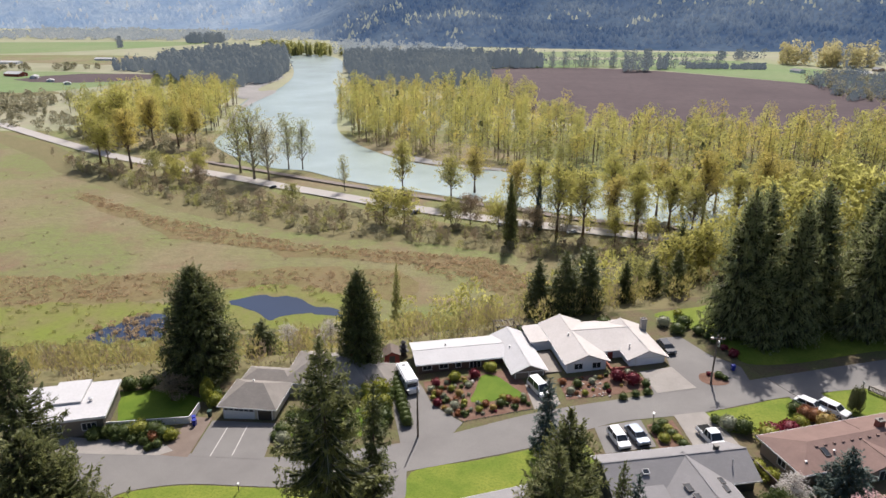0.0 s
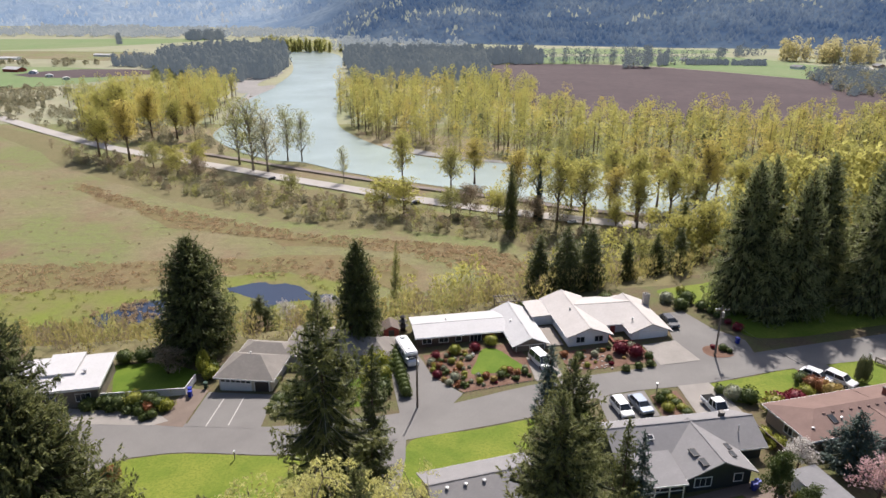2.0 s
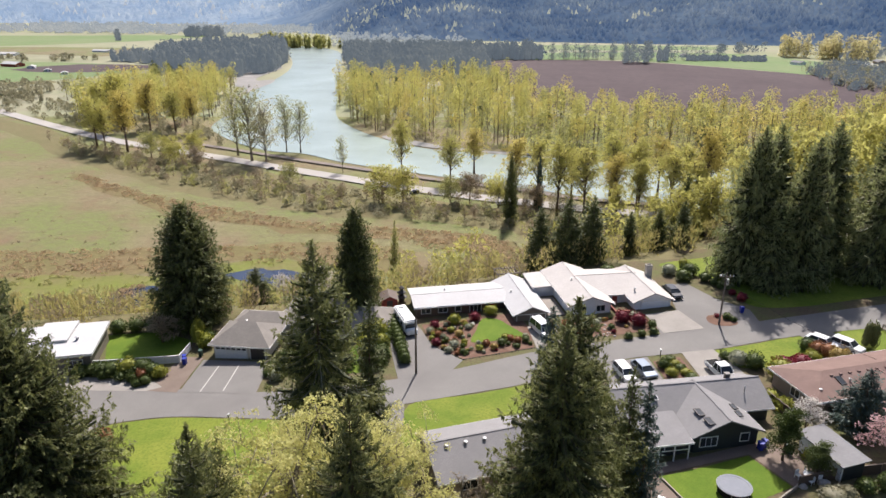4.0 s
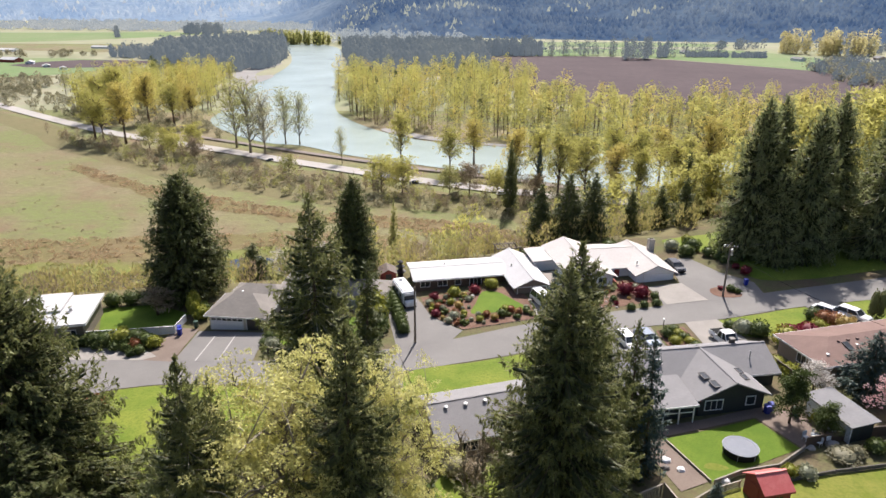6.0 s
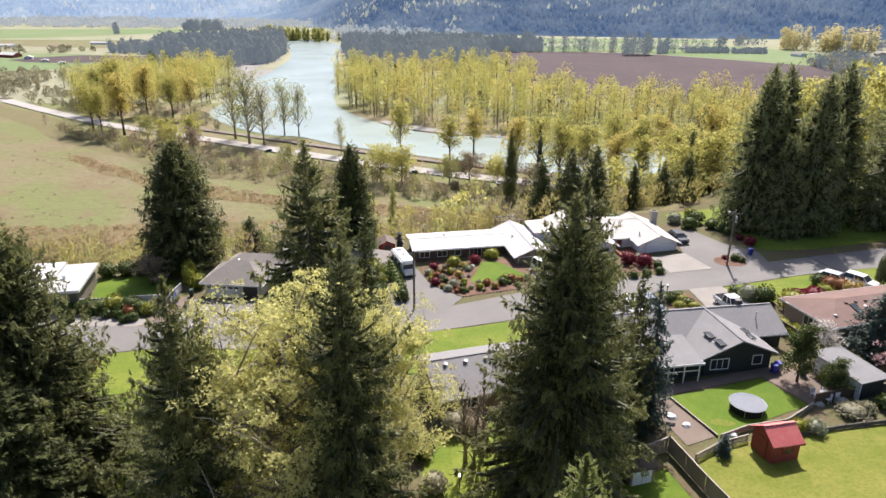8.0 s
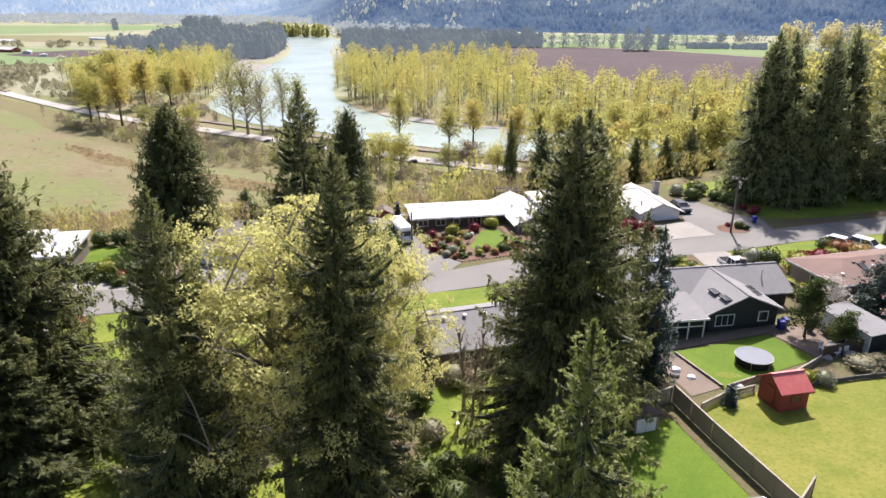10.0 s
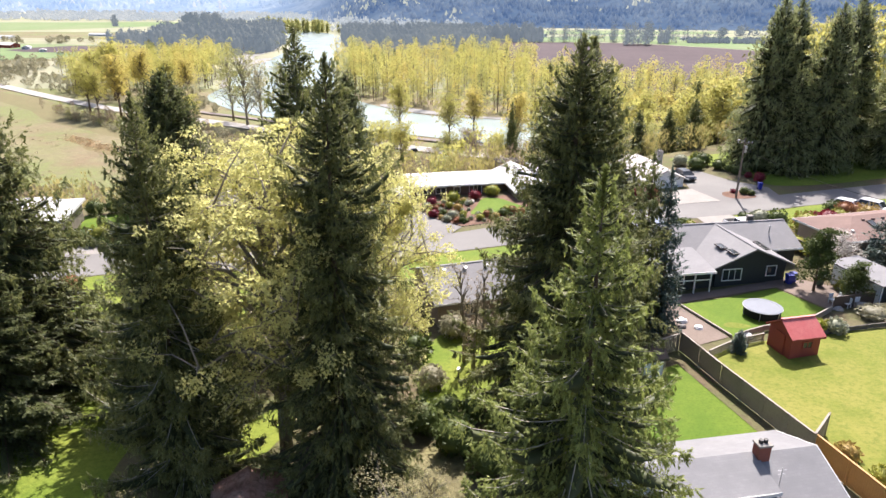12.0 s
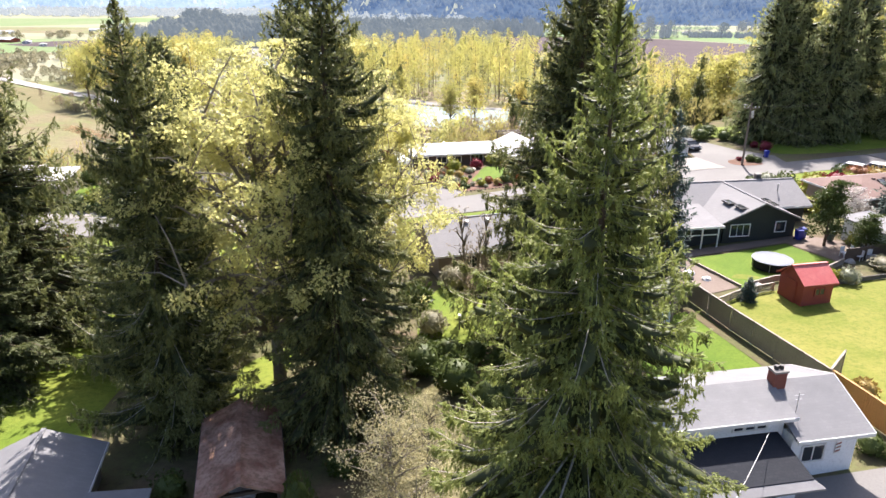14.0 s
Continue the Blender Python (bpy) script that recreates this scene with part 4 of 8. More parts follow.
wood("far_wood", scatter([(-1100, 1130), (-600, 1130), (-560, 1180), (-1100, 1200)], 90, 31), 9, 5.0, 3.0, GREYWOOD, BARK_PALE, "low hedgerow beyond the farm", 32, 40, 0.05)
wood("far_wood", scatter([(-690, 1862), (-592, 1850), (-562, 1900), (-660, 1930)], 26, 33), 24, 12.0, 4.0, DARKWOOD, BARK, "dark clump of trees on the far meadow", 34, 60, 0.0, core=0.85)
wood("far_wood", scatter([(-560, 640), (-420, 700), (-400, 780), (-480, 820), (-620, 760), (-640, 680)], 120, 35), 11, 5.0, 2.4, GREYWOOD, BARK, "grey scrub beyond the highway", 36, 50, 0.08)


def hill_wood(poly, count, seed, material, label, big=1.0, clumped=False):
    pts = scatter(poly, count, seed)
    if clumped:
        keep = np.array([noise.noise((x * 0.009, y * 0.009, seed)) for x, y in pts]) > 0.05
        pts = pts[keep]
    z = hill_height(pts[:, 0], pts[:, 1], hill_base(pts[:, 0]), 0.30, 2.7)
    r = np.random.default_rng(seed + 2)
    n = len(pts)
    h, w = r.uniform(8, 21, n) * big, r.uniform(3.5, 8, n) * big
    k = np.arange(5) * 1.2566
    ring = np.stack([np.cos(k), np.sin(k), np.zeros(5)], 1)
    foot = np.stack([pts[:, 0], pts[:, 1], z - 3], 1)[:, None]
    low = foot + ring * w[:, None, None] * r.uniform(0.7, 1.2, (n, 5, 1)) + np.array([0, 0, 1]) * h[:, None, None] * r.uniform(0.1, 0.4, (n, 5, 1))
    tip = foot + np.array([0, 0, 1]) * h[:, None, None]
    v = np.concatenate([low, tip], 1)
    f = np.array([(a, (a + 1) % 5, 5) for a in range(5)])
    f = (f[None] + (np.arange(n) * 6)[:, None, None]).reshape(-1, 3)
    single("hill_trees", mesh_np("hill_trees", v.reshape(-1, 3), f), material, Matrix(), label, "woodland", kind="stuff")


NEAR_HILL = [(-400, 2060), (-180, 1790), (0, 1750), (250, 1670), (520, 1590), (950, 1550), (1700, 1530), (1900, 2500), (-300, 2500)]
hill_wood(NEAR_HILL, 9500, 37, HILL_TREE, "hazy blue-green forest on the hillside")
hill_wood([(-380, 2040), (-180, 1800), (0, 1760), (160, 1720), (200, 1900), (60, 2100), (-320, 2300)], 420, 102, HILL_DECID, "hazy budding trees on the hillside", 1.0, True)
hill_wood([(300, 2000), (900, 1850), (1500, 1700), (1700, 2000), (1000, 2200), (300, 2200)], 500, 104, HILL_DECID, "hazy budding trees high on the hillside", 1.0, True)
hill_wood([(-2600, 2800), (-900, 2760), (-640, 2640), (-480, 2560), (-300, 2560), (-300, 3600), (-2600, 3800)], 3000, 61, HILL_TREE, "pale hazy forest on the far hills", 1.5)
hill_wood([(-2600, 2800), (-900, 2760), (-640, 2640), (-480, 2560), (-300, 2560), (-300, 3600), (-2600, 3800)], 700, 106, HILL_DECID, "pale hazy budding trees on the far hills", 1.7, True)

# brush and saplings on the bluff
r_ = np.random.default_rng(41)
bp = np.stack([r_.uniform(-170, 175, 7600), r_.uniform(90, 260, 7600)], 1)
d_ = bp[:, 1] - brink(bp[:, 0])
bp, d_ = bp[(d_ > 2.2) & (d_ < 104)], d_[(d_ > 2.2) & (d_ < 104)]
keep_out = ((bp[:, 0] > 39) & (bp[:, 0] < 62) & (bp[:, 1] < 128)) | ((bp[:, 0] < -36) & (bp[:, 0] > -130) & (bp[:, 1] > 203))
bp = bp[~keep_out]
sel = r_.uniform(0, 1, len(bp))
wood("brush", bp[sel < 0.40], 5.2, 1.9, 1.0, BRUSH, BARK_PALE, "yellowish brush and saplings on the bluff", 42, 46, 0.0, category="brush", stem=0.35, thin=0.17, up=1.6)
wood("brush", bp[(sel >= 0.40) & (sel < 0.62)], 4.8, 1.8, 1.0, BARE, BARK_PALE, "tan leafless brush on the bluff", 43, 42, 0.0, category="brush", stem=0.35, thin=0.15, up=1.8)
wood("brush", bp[(sel >= 0.62) & (sel < 0.78)], 5.4, 2.1, 0.8, COTTON_GREEN, BARK_PALE, "light green saplings on the bluff", 44, 46, 0.0, category="brush", stem=0.35, thin=0.24, up=1.0)
tall_ = bp[(sel >= 0.78) & (sel < 0.90) & (bp[:, 0] > -22) & (bp[:, 1] > brink(bp[:, 0]) + 14)]
wood("bluff_wood", tall_, 11.5, 2.6, 0.8, COTTON, BARK_PALE, "slim yellow-green alders on the bluff", 45, 130, 0.12, stem=0.6, thin=0.35, up=0.7)
# roadside scrub
wood("roadside_scrub", scatter([(-300, 505), (-200, 440), (-100, 380), (-20, 338), (60, 305), (110, 290), (110, 270), (50, 280), (-20, 306), (-70, 320), (-150, 368), (-250, 452)], 190, 46), 3.8, 2.6, 0.75, GREYWOOD, BARK, "grey-brown scrub below the highway", 47, 80, 0.0, category="brush")
wood("roadside_scrub", scatter([(-300, 505), (-200, 440), (-100, 380), (-20, 338), (60, 305), (150, 284), (150, 262), (50, 280), (-20, 306), (-70, 320), (-150, 368), (-250, 452)], 170, 68), 5.5, 2.6, 0.75, COTTON_GREEN, BARK, "yellowish scrub and young trees below the highway", 69, 80, 0.05, category="brush", thin=0.4, up=0.6)
wood("roadside_scrub", scatter([(-300, 505), (-200, 440), (-100, 380), (-20, 338), (60, 305), (140, 285), (140, 262), (50, 280), (-20, 306), (-70, 320), (-150, 368), (-250, 452)], 130, 48), 8.0, 2.4, 0.7, BARE, BARK, "brown leafless small trees below the highway", 49, 90, 0.2, category="brush")
wood("roadside_scrub", scatter([(-560, 735), (-330, 575), (-250, 520), (-190, 490), (-150, 470), (-152, 488), (-190, 540), (-330, 640), (-520, 790)], 200, 50), 6.0, 3.0, 1.4, GREYWOOD, BARK, "grey scrub above the highway", 51, 50, 0.08, category="brush")
wood("far_wood", scatter([(408, 1168), (532, 1150), (534, 1164), (410, 1182)], 60, 54), 9, 4.0, 2.4, DARKWOOD, BARK, "long low dark hedge beyond the ploughed field", 55, 60, 0.0, column=0.3, core=0.85)
wood("reed_tufts", scatter([(-330, 262), (-187, 262), (-118, 268), (-30, 272), (-12, 262), (-38, 246), (-90, 252), (-150, 234), (-330, 240)], 700, 56), 0.8, 1.6, 0.6, REEDS, BARK, "tan reed tufts beside the pond", 57, 16, 0.0, category="reeds", stem=0.2)
wood("reed_tufts", scatter([(-330, 240), (-150, 236), (-100, 252), (-60, 254), (-28, 240), (-30, 214), (-70, 208), (-90, 204), (-140, 200), (-330, 204)], 300, 58), 1.0, 1.3, 0.6, COTTON_GREEN, BARK, "green marsh tufts round the pond", 59, 16, 0.0, category="reeds", stem=0.2)
wood("reed_tufts", scatter(PONDS[1], 46, 82), 1.2, 1.5, 0.7, REEDS, BARK, "reed clumps standing in the pond arm", 83, 26, 0.0, category="reeds", stem=0.2, wet=True)
wood("reed_tufts", scatter([(-420, 540), (-260, 430), (-160, 345), (-60, 300), (-20, 282), (-40, 276), (-200, 270), (-420, 270)], 260, 62), 0.5, 1.4, 0.5, BARE, BARK, "low tussocks across the meadow", 63, 12, 0.0, category="grass", stem=0.2)
wood("reed_tufts", scatter([(-215, 395), (-160, 352), (-66, 303), (22, 285), (48, 250), (30, 240), (-20, 278), (-120, 308), (-212, 380)], 900, 52), 0.7, 1.7, 0.6, REEDS, BARK, "rusty reed tufts", 53, 16, 0.0, category="reeds", stem=0.2)

wood("river_scrub", scatter([(20, 345), (60, 318), (110, 300), (170, 306), (260, 318), (260, 372), (190, 378), (120, 352), (60, 352), (30, 372)], 80, 84), 10, 3.6, 0.9, COTTON, BARK, "young yellow-green trees between highway and river", 85, 110, 0.25, thin=0.55, up=0.3, billows=6)
wood("river_scrub", scatter([(20, 345), (60, 318), (110, 300), (170, 306), (260, 318), (260, 372), (190, 378), (120, 352), (60, 352), (30, 372)], 90, 86), 6, 3.2, 0.9, GREYWOOD, BARK, "grey brush between highway and river", 87, 70, 0.0, thin=0.4, up=0.6)

# single valley trees
COTTONS = [broadleaf(70 + k, 30, 6.8, 30, 340, 16, 0.52, 0.27, 1.25, 2, 1.35) for k in range(3)]
SPARSE = [broadleaf(75 + k, 30, 9.0, 30, 360, 11, 0.46, 0.14, 1.7, 2, 1.1) for k in range(2)]
DOMES = [broadleaf(78 + k, 18, 8.5, 20, 260, 13, 0.62, 0.14, 1.6, 2, 0.9) for k in range(2)]
for k, (x, y, h, w) in enumerate([(-230, 458, 42, 1.05), (-216, 452, 40, 1.0), (-244, 464, 40, 1.0), (-256, 530, 42, 1.1), (-236, 540, 40, 1.0), (-212, 530, 40, 1.0), (-276, 545, 36, 1.1), (-196, 520, 36, 0.9), (-26, 381, 30, 0.9), (4, 372, 28, 1.0), (20, 398, 32, 1.0), (58, 318, 35, 0.95), (72, 314, 38, 0.9), (90, 322, 35, 0.9), (101, 316, 36, 0.85), (118, 321, 35, 0.95), (134, 326, 37, 0.9), (150, 330, 32, 0.95), (82, 302, 24, 0.8), (164, 332, 35, 1.0), (182, 328, 35, 1.0), (46, 336, 30, 0.9), (34, 346, 32, 0.95), (62, 344, 33, 0.9), (84, 350, 32, 1.0), (110, 346, 34, 0.9), (128, 352, 33, 1.0), (146, 350, 34, 0.95), (172, 352, 34, 1.0), (200, 336, 34, 1.1), (216, 346, 33, 1.1), (190, 360, 33, 1.0), (98, 304, 28, 0.8), (126, 308, 30, 0.85), (156, 312, 30, 0.9)]):
    plant_broadleaf(x + 5 * math.sin(k * 12.9), y + 5 * math.sin(k * 7.3), COTTONS[k % 3], (COTTON, COTTON_OCHRE, COTTON)[k * 7 % 3], "tall cottonwood in yellow-green new leaf", "cottonwoods by the river", k * 77, h / 30 * (0.78 + 0.38 * (k * 0.618 % 1)), bark=BARK, wide=w * (0.95 + 0.45 * (k * 0.382 % 1)))
for k, (x, y, h, w) in enumerate([(-122, 427, 47, 1.0), (-136, 445, 44, 0.9), (-112, 424, 40, 0.9), (-106, 456, 38, 0.75), (-96, 454, 35, 0.75), (-165, 455, 24, 0.9), (36, 330, 22, 0.8), (-60, 400, 22, 0.6)]):
    plant_broadleaf(x, y, SPARSE[k % 2], (COTTON_GREEN, BUDDING)[k * 2 // 3 % 2], "sparse half-bare tree beside the river", "sparse trees by the river", k * 61, h / 30, bark=BARK_PALE, wide=w)
for k, (x, y, h) in enumerate([(-166, 414, 15), (-176, 430, 16), (-190, 436, 17), (-150, 405, 14), (-31, 337, 19), (-20, 333, 19), (4, 331, 15), (14, 333, 16), (28, 325, 15), (-160, 432, 18), (-86, 372, 12), (45, 318, 14)]):
    plant_broadleaf(x, y, DOMES[k % 2], (COTTON, COTTON, COTTON_GREEN, BARE)[k % 4] if k not in (4, 5) else COTTON, "round-headed willow beside the highway", "willows by the highway", k * 53, h / 18, bark=BARK)

# ---- conifers ----
NEAR_FIR = conifer(101, 24.2, [(0, 0.1), (1.3, 0.7), (3, 1.4), (4.7, 1.9), (8, 3.1), (10.5, 4.4), (13, 5.5), (15, 6.1), (19, 6.6), (24, 5.6)], 320, 78, 9, 0.16, 0.56, 0.36, 1.0, slim=0.40, broad=0.18, ragged=0.42)
G_FIR = conifer(102, 26.8, [(0, 0.1), (2, 1.0), (4, 1.8), (8, 3.3), (10.5, 3.7), (14, 4.2), (18, 4.9), (21, 5.3), (24, 5.2), (27, 4.4)], 370, 40, 8, 0.21, 0.42, 0.32, 1.0, slim=0.40, broad=0.15)
F_FIR = conifer(103, 25.3, [(0, 0.1), (2.4, 1.0), (5.5, 2.3), (9, 3.2), (12, 3.8), (16, 4.7), (20, 5.2), (23, 5.3), (26, 4.6)], 300, 44, 8, 0.21, 0.32, 0.42, 1.0, slim=0.40, broad=0.15, ragged=0.46)
TALL_A = conifer(104, 27.4, [(0, 0.1), (2, 1.3), (4, 2.5), (8, 4.2), (12, 5.7), (16, 6.9), (22, 7.4), (28, 6.4)], 420, 34, 8, 0.28, 0.42, 0.32, 1.0, slim=0.40, broad=0.15)
MASSIVE = conifer(110, 27.0, [(0, 0.2), (2, 1.7), (4.5, 3.5), (8.3, 5.5), (13, 7.5), (17.5, 9.8), (22, 11.0), (27, 11.2)], 820, 26, 6, 0.36, 0.36, 0.28, 1.0, slim=0.42, broad=0.13, ragged=0.26)
BACK_FIR = conifer(105, 27.6, [(0, 0.1), (3, 1.9), (6, 3.6), (11, 5.2), (17, 6.5), (23, 6.9), (28, 5.6)], 270, 22, 7, 0.36, 0.40, 0.36, 1.0, slim=0.40, broad=0.14)
DENSE = conifer(106, 21.0, [(0, 0.3), (2, 1.8), (5, 3.9), (9, 5.6), (13, 6.6), (17, 7.0), (19.5, 5.6), (21, 3.5)], 620, 11, 4, 0.54, 0.22, 0.20, 0.9, 0.06, slim=0.44, ragged=0.20)
STAND_FIR = conifer(107, 27.0, [(0, 0.3), (3, 2.1), (6, 3.6), (12, 5.8), (18, 7.4), (23, 8.0), (27, 7.2)], 420, 13, 5, 0.56, 0.44, 0.28, 1.1, slim=0.42, ragged=0.27)
FAR_FIR = conifer(112, 28.0, [(0, 0.2), (4, 1.8), (10, 3.8), (18, 5.8), (24, 6.6), (28, 5.4)], 170, 12, 4, 0.95, 0.30, 0.35, 0.8, slim=0.44)
SLIM = conifer(108, 18.0, [(0, 0.1), (3, 0.8), (8, 1.7), (14, 2.4), (18, 2.4)], 160, 13, 5, 0.34, 0.32, 0.40, 0.6, slim=0.40)
SMALL = conifer(109, 8.0, [(0, 0.1), (1.5, 0.8), (4, 1.8), (6.5, 2.4), (8, 2.1)], 150, 13, 5, 0.3, 0.15, 0.20, 0.5, slim=0.40, ragged=0.3)
plant_conifer(5.2, 19.8, NEAR_FIR, CEDAR_LIGHT, "tall fir with drooping grey-green boughs and pale dead twigs", twig=TWIG)
plant_conifer(-5.9, 35.2, G_FIR, CEDAR, "tall dark cedar among maple branches")
plant_conifer(-16.1, 35.6, F_FIR, CEDAR, "tall ragged cedar beside a brown shed", twig=TWIG)
plant_conifer(-15.9, 39.6, F_FIR, CEDAR, "ragged cedar grown close to a taller one", rz=110, size=0.85, wide=0.62, twig=TWIG)
# Widened and set left so that more of the lawn is shaded.
plant_conifer(-20.0, 46.9, F_FIR, CEDAR_DARK, "shorter bushy cedar behind two tall ones", rz=215, size=0.62, wide=2.1)
# Added, unseen tree: it is there to cast shade on the lawn.
plant_conifer(-32.6, 42.8, F_FIR, CEDAR_DARK, "shorter bushy cedar added before the massive one for shade", rz=300, size=0.62, wide=2.2)
plant_conifer(9.0, 44.0, TALL_A, CEDAR, "very tall dense cedar with drooping sprays", size=0.975)
plant_conifer(11.3, 50.2, TALL_A, CEDAR, "very tall dense cedar, twin of the one beside it", rz=130, size=0.955)
plant_conifer(-13.0, 63.0, BACK_FIR, CEDAR, "tall fir with open grey-green boughs beside the road", twig=TWIG)
plant_conifer(-36.0, 48.0, MASSIVE, CEDAR, "massive dense cedar on the lawn", rz=70)
plant_conifer(-52.6, 71.0, BACK_FIR, CEDAR_DARK, "dark broad cedar beside the drive", rz=200, size=0.90)
plant_conifer(-47.0, 63.0, BACK_FIR, CEDAR_DARK, "dark cedar beside the road bend", rz=20, size=0.62, wide=1.3)
plant_conifer(-42.4, 104.5, DENSE, CEDAR_DARK, "broad dense cedar behind the lawn")
plant_conifer(-35.5, 119.0, SMALL, CEDAR_DARK, "small round dark conifer on the bluff", size=0.95, wide=1.5)
plant_conifer(-14.2, 103.5, DENSE, CEDAR_DARK, "dark broad fir behind the house", rz=90, size=0.92, wide=0.66)
plant_conifer(-8.6, 69.0, SLIM, CEDAR_DARK, "slim dark fir behind the tall fir", rz=40, size=1.0, wide=1.2)
plant_conifer(-11.5, 150.0, SLIM, COTTON_GREEN, "thin ivy-hung snag on the bluff", rz=10, size=1.3, wide=0.7)
plant_conifer(14.2, 79.0, SLIM, SPRUCE, "blue-grey spruce beside the road", rz=60, size=0.66, wide=1.5)
plant_conifer(17.9, 54.6, SLIM, CEDAR_DARK, "slim dark fir beside the grey-roofed house", rz=100, size=0.92, wide=0.95)
plant_conifer(19.7, 54.6, SLIM, SPRUCE, "slim greyish fir beside the grey-roofed house", rz=150, size=0.84, wide=1.0)
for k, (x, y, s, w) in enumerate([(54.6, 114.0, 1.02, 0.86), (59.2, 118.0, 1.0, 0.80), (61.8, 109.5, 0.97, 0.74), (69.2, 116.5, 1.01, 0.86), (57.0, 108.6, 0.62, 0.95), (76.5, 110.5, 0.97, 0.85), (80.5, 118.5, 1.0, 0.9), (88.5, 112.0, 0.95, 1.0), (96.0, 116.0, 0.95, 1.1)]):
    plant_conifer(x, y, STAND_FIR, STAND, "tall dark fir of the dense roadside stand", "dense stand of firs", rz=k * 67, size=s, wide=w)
for k, (x, y, s, w) in enumerate([(20.0, 129.0, 0.46, 1.3), (25.0, 127.0, 0.50, 1.25), (29.8, 127.5, 0.49, 1.3), (33.5, 150.0, 0.6, 1.0), (39.0, 133.0, 0.34, 1.1), (46.0, 136.0, 0.34, 1.1), (50.5, 135.0, 0.36, 1.1), (56.0, 150.0, 0.60, 0.9), (62.0, 152.0, 0.52, 0.9), (68.0, 150.0, 0.45, 0.9)]):
    plant_conifer(x, y, FAR_FIR, CEDAR_DARK, "dark fir on the wooded bluff", "firs on the bluff", rz=k * 81 + 15, size=s, wide=w)
plant_conifer(11.7, 149.0, SMALL, CEDAR_DARK, "small dark fir on the bluff", rz=33, size=1.15, wide=0.9)
plant_conifer(-119.0, 190.0, SMALL, CEDAR_DARK, "small fir beside the marsh", rz=12, size=1.0, wide=0.9)
plant_conifer(31.8, 303.0, FAR_FIR, CEDAR_DARK, "lone dark fir below the highway", rz=55, size=1.2, wide=0.5)
plant_conifer(48.0, 325.0, FAR_FIR, SPRUCE, "greyish fir beside the river", rz=155, size=0.95, wide=0.45)
plant_conifer(48.8, 67.0, SMALL, SPRUCE, "blue-green pine beside the brown-roofed house", rz=20, size=1.0, wide=1.4)
plant_conifer(25.3, 50.4, SMALL, SPRUCE, "small fuzzy conifer beside the picket fence", rz=70, size=0.27, wide=1.3)

# ---- near broadleaf trees ----
BIG_MAPLE = broadleaf(120, 22.5, 8.6, 44, 1500, 28, 0.18, 0.18, 0.62, 2, 0.8)
plant_broadleaf(-10.3, 38.2, BIG_MAPLE, MAPLE, "big maple with pale yellow-green young leaves", wide=1.06, bark=BARK_PALE)
plant_broadleaf(-4.6, 43.2, BIG_MAPLE, MAPLE, "big maple with pale yellow-green young leaves", rz=140, size=0.9, wide=0.8, bark=BARK_PALE)
TWIGGY = broadleaf(124, 8.0, 3.0, 30, 420, 16, 0.10, 0.06, 0.5, 2, 0.7)
SAPLING = broadleaf(121, 8.0, 2.6, 12, 150, 18, 0.20, 0.12, 0.6, 2, 0.6)
plant_broadleaf(-2.2, 26.5, TWIGGY, BUDDING, "tan budding twiggy small tree beside the shed", bark=BARK_PALE, size=0.85, wide=1.25)
plant_broadleaf(-0.5, 30.5, TWIGGY, BUDDING, "tan budding twiggy small tree on the bare slope", rz=90, bark=BARK_PALE, size=0.6)
THIN = broadleaf(122, 10.0, 1.5, 16, 70, 5, 0.14, 0.12, 0.35, 2, 0.5)
plant_broadleaf(2.2, 50.5, THIN, BARE, "thin leafless tree beside the grey roof", bark=BARK_PALE)
plant_broadleaf(2.9, 49.4, THIN, BARE, "thin leafless tree beside the grey roof", rz=200, size=0.85, bark=BARK_PALE)
plant_broadleaf(3.8, 51.4, THIN, BARE, "thin leafless tree beside the grey roof", rz=70, size=0.95, bark=BARK_PALE)
PATIO_TREE = broadleaf(123, 6.6, 1.9, 14, 260, 24, 0.20, 0.12, 0.62, 2, 0.5)
plant_broadleaf(37.6, 62.0, PATIO_TREE, HEDGE, "small dense green tree on the patio")
plant_broadleaf(40.0, 59.4, PATIO_TREE, HEDGE, "rounded green small tree by the shed", rz=50, size=0.60, wide=1.3)
plant_broadleaf(42.5, 67.0, SAPLING, BLOSSOM, "small tree in white blossom", rz=40, size=0.60, wide=1.4)
plant_broadleaf(48.5, 61.0, SAPLING, PINK, "small cherry in pink blossom", rz=10, size=0.80, wide=1.4)
plant_broadleaf(-45.0, 97.0, SAPLING, BARE, "wide leafless brown tree on the lawn", size=0.62, wide=2.0)
plant_broadleaf(-31.0, 121.0, SAPLING, BLOSSOM, "white blossoming tree on the bluff", size=0.8, wide=1.1)
plant_broadleaf(-21.5, 116.0, SAPLING, BLOSSOM, "pale blossoming tree behind the house", rz=200, size=0.9, wide=1.0)
plant_broadleaf(54.0, 146.0, DOMES[0], COTTON, "broad yellow-green tree on the bluff", size=0.72, rz=20)
plant_broadleaf(61.0, 148.0, DOMES[1], COTTON, "broad yellow-green tree on the bluff", size=0.8, rz=80)
plant_broadleaf(46.0, 150.0, DOMES[0], COTTON_GREEN, "light green tree on the bluff", size=0.6, rz=120)
plant_broadleaf(68.0, 142.0, DOMES[1], COTTON, "broad yellow-green tree on the bluff", size=0.8, rz=160)
plant_broadleaf(90.0, 135.0, DOMES[1], COTTON, "broad yellow-green tree behind the firs", size=1.35, rz=10)
plant_broadleaf(100.0, 130.0, DOMES[0], COTTON, "broad yellow-green tree behind the firs", size=1.35, rz=210)
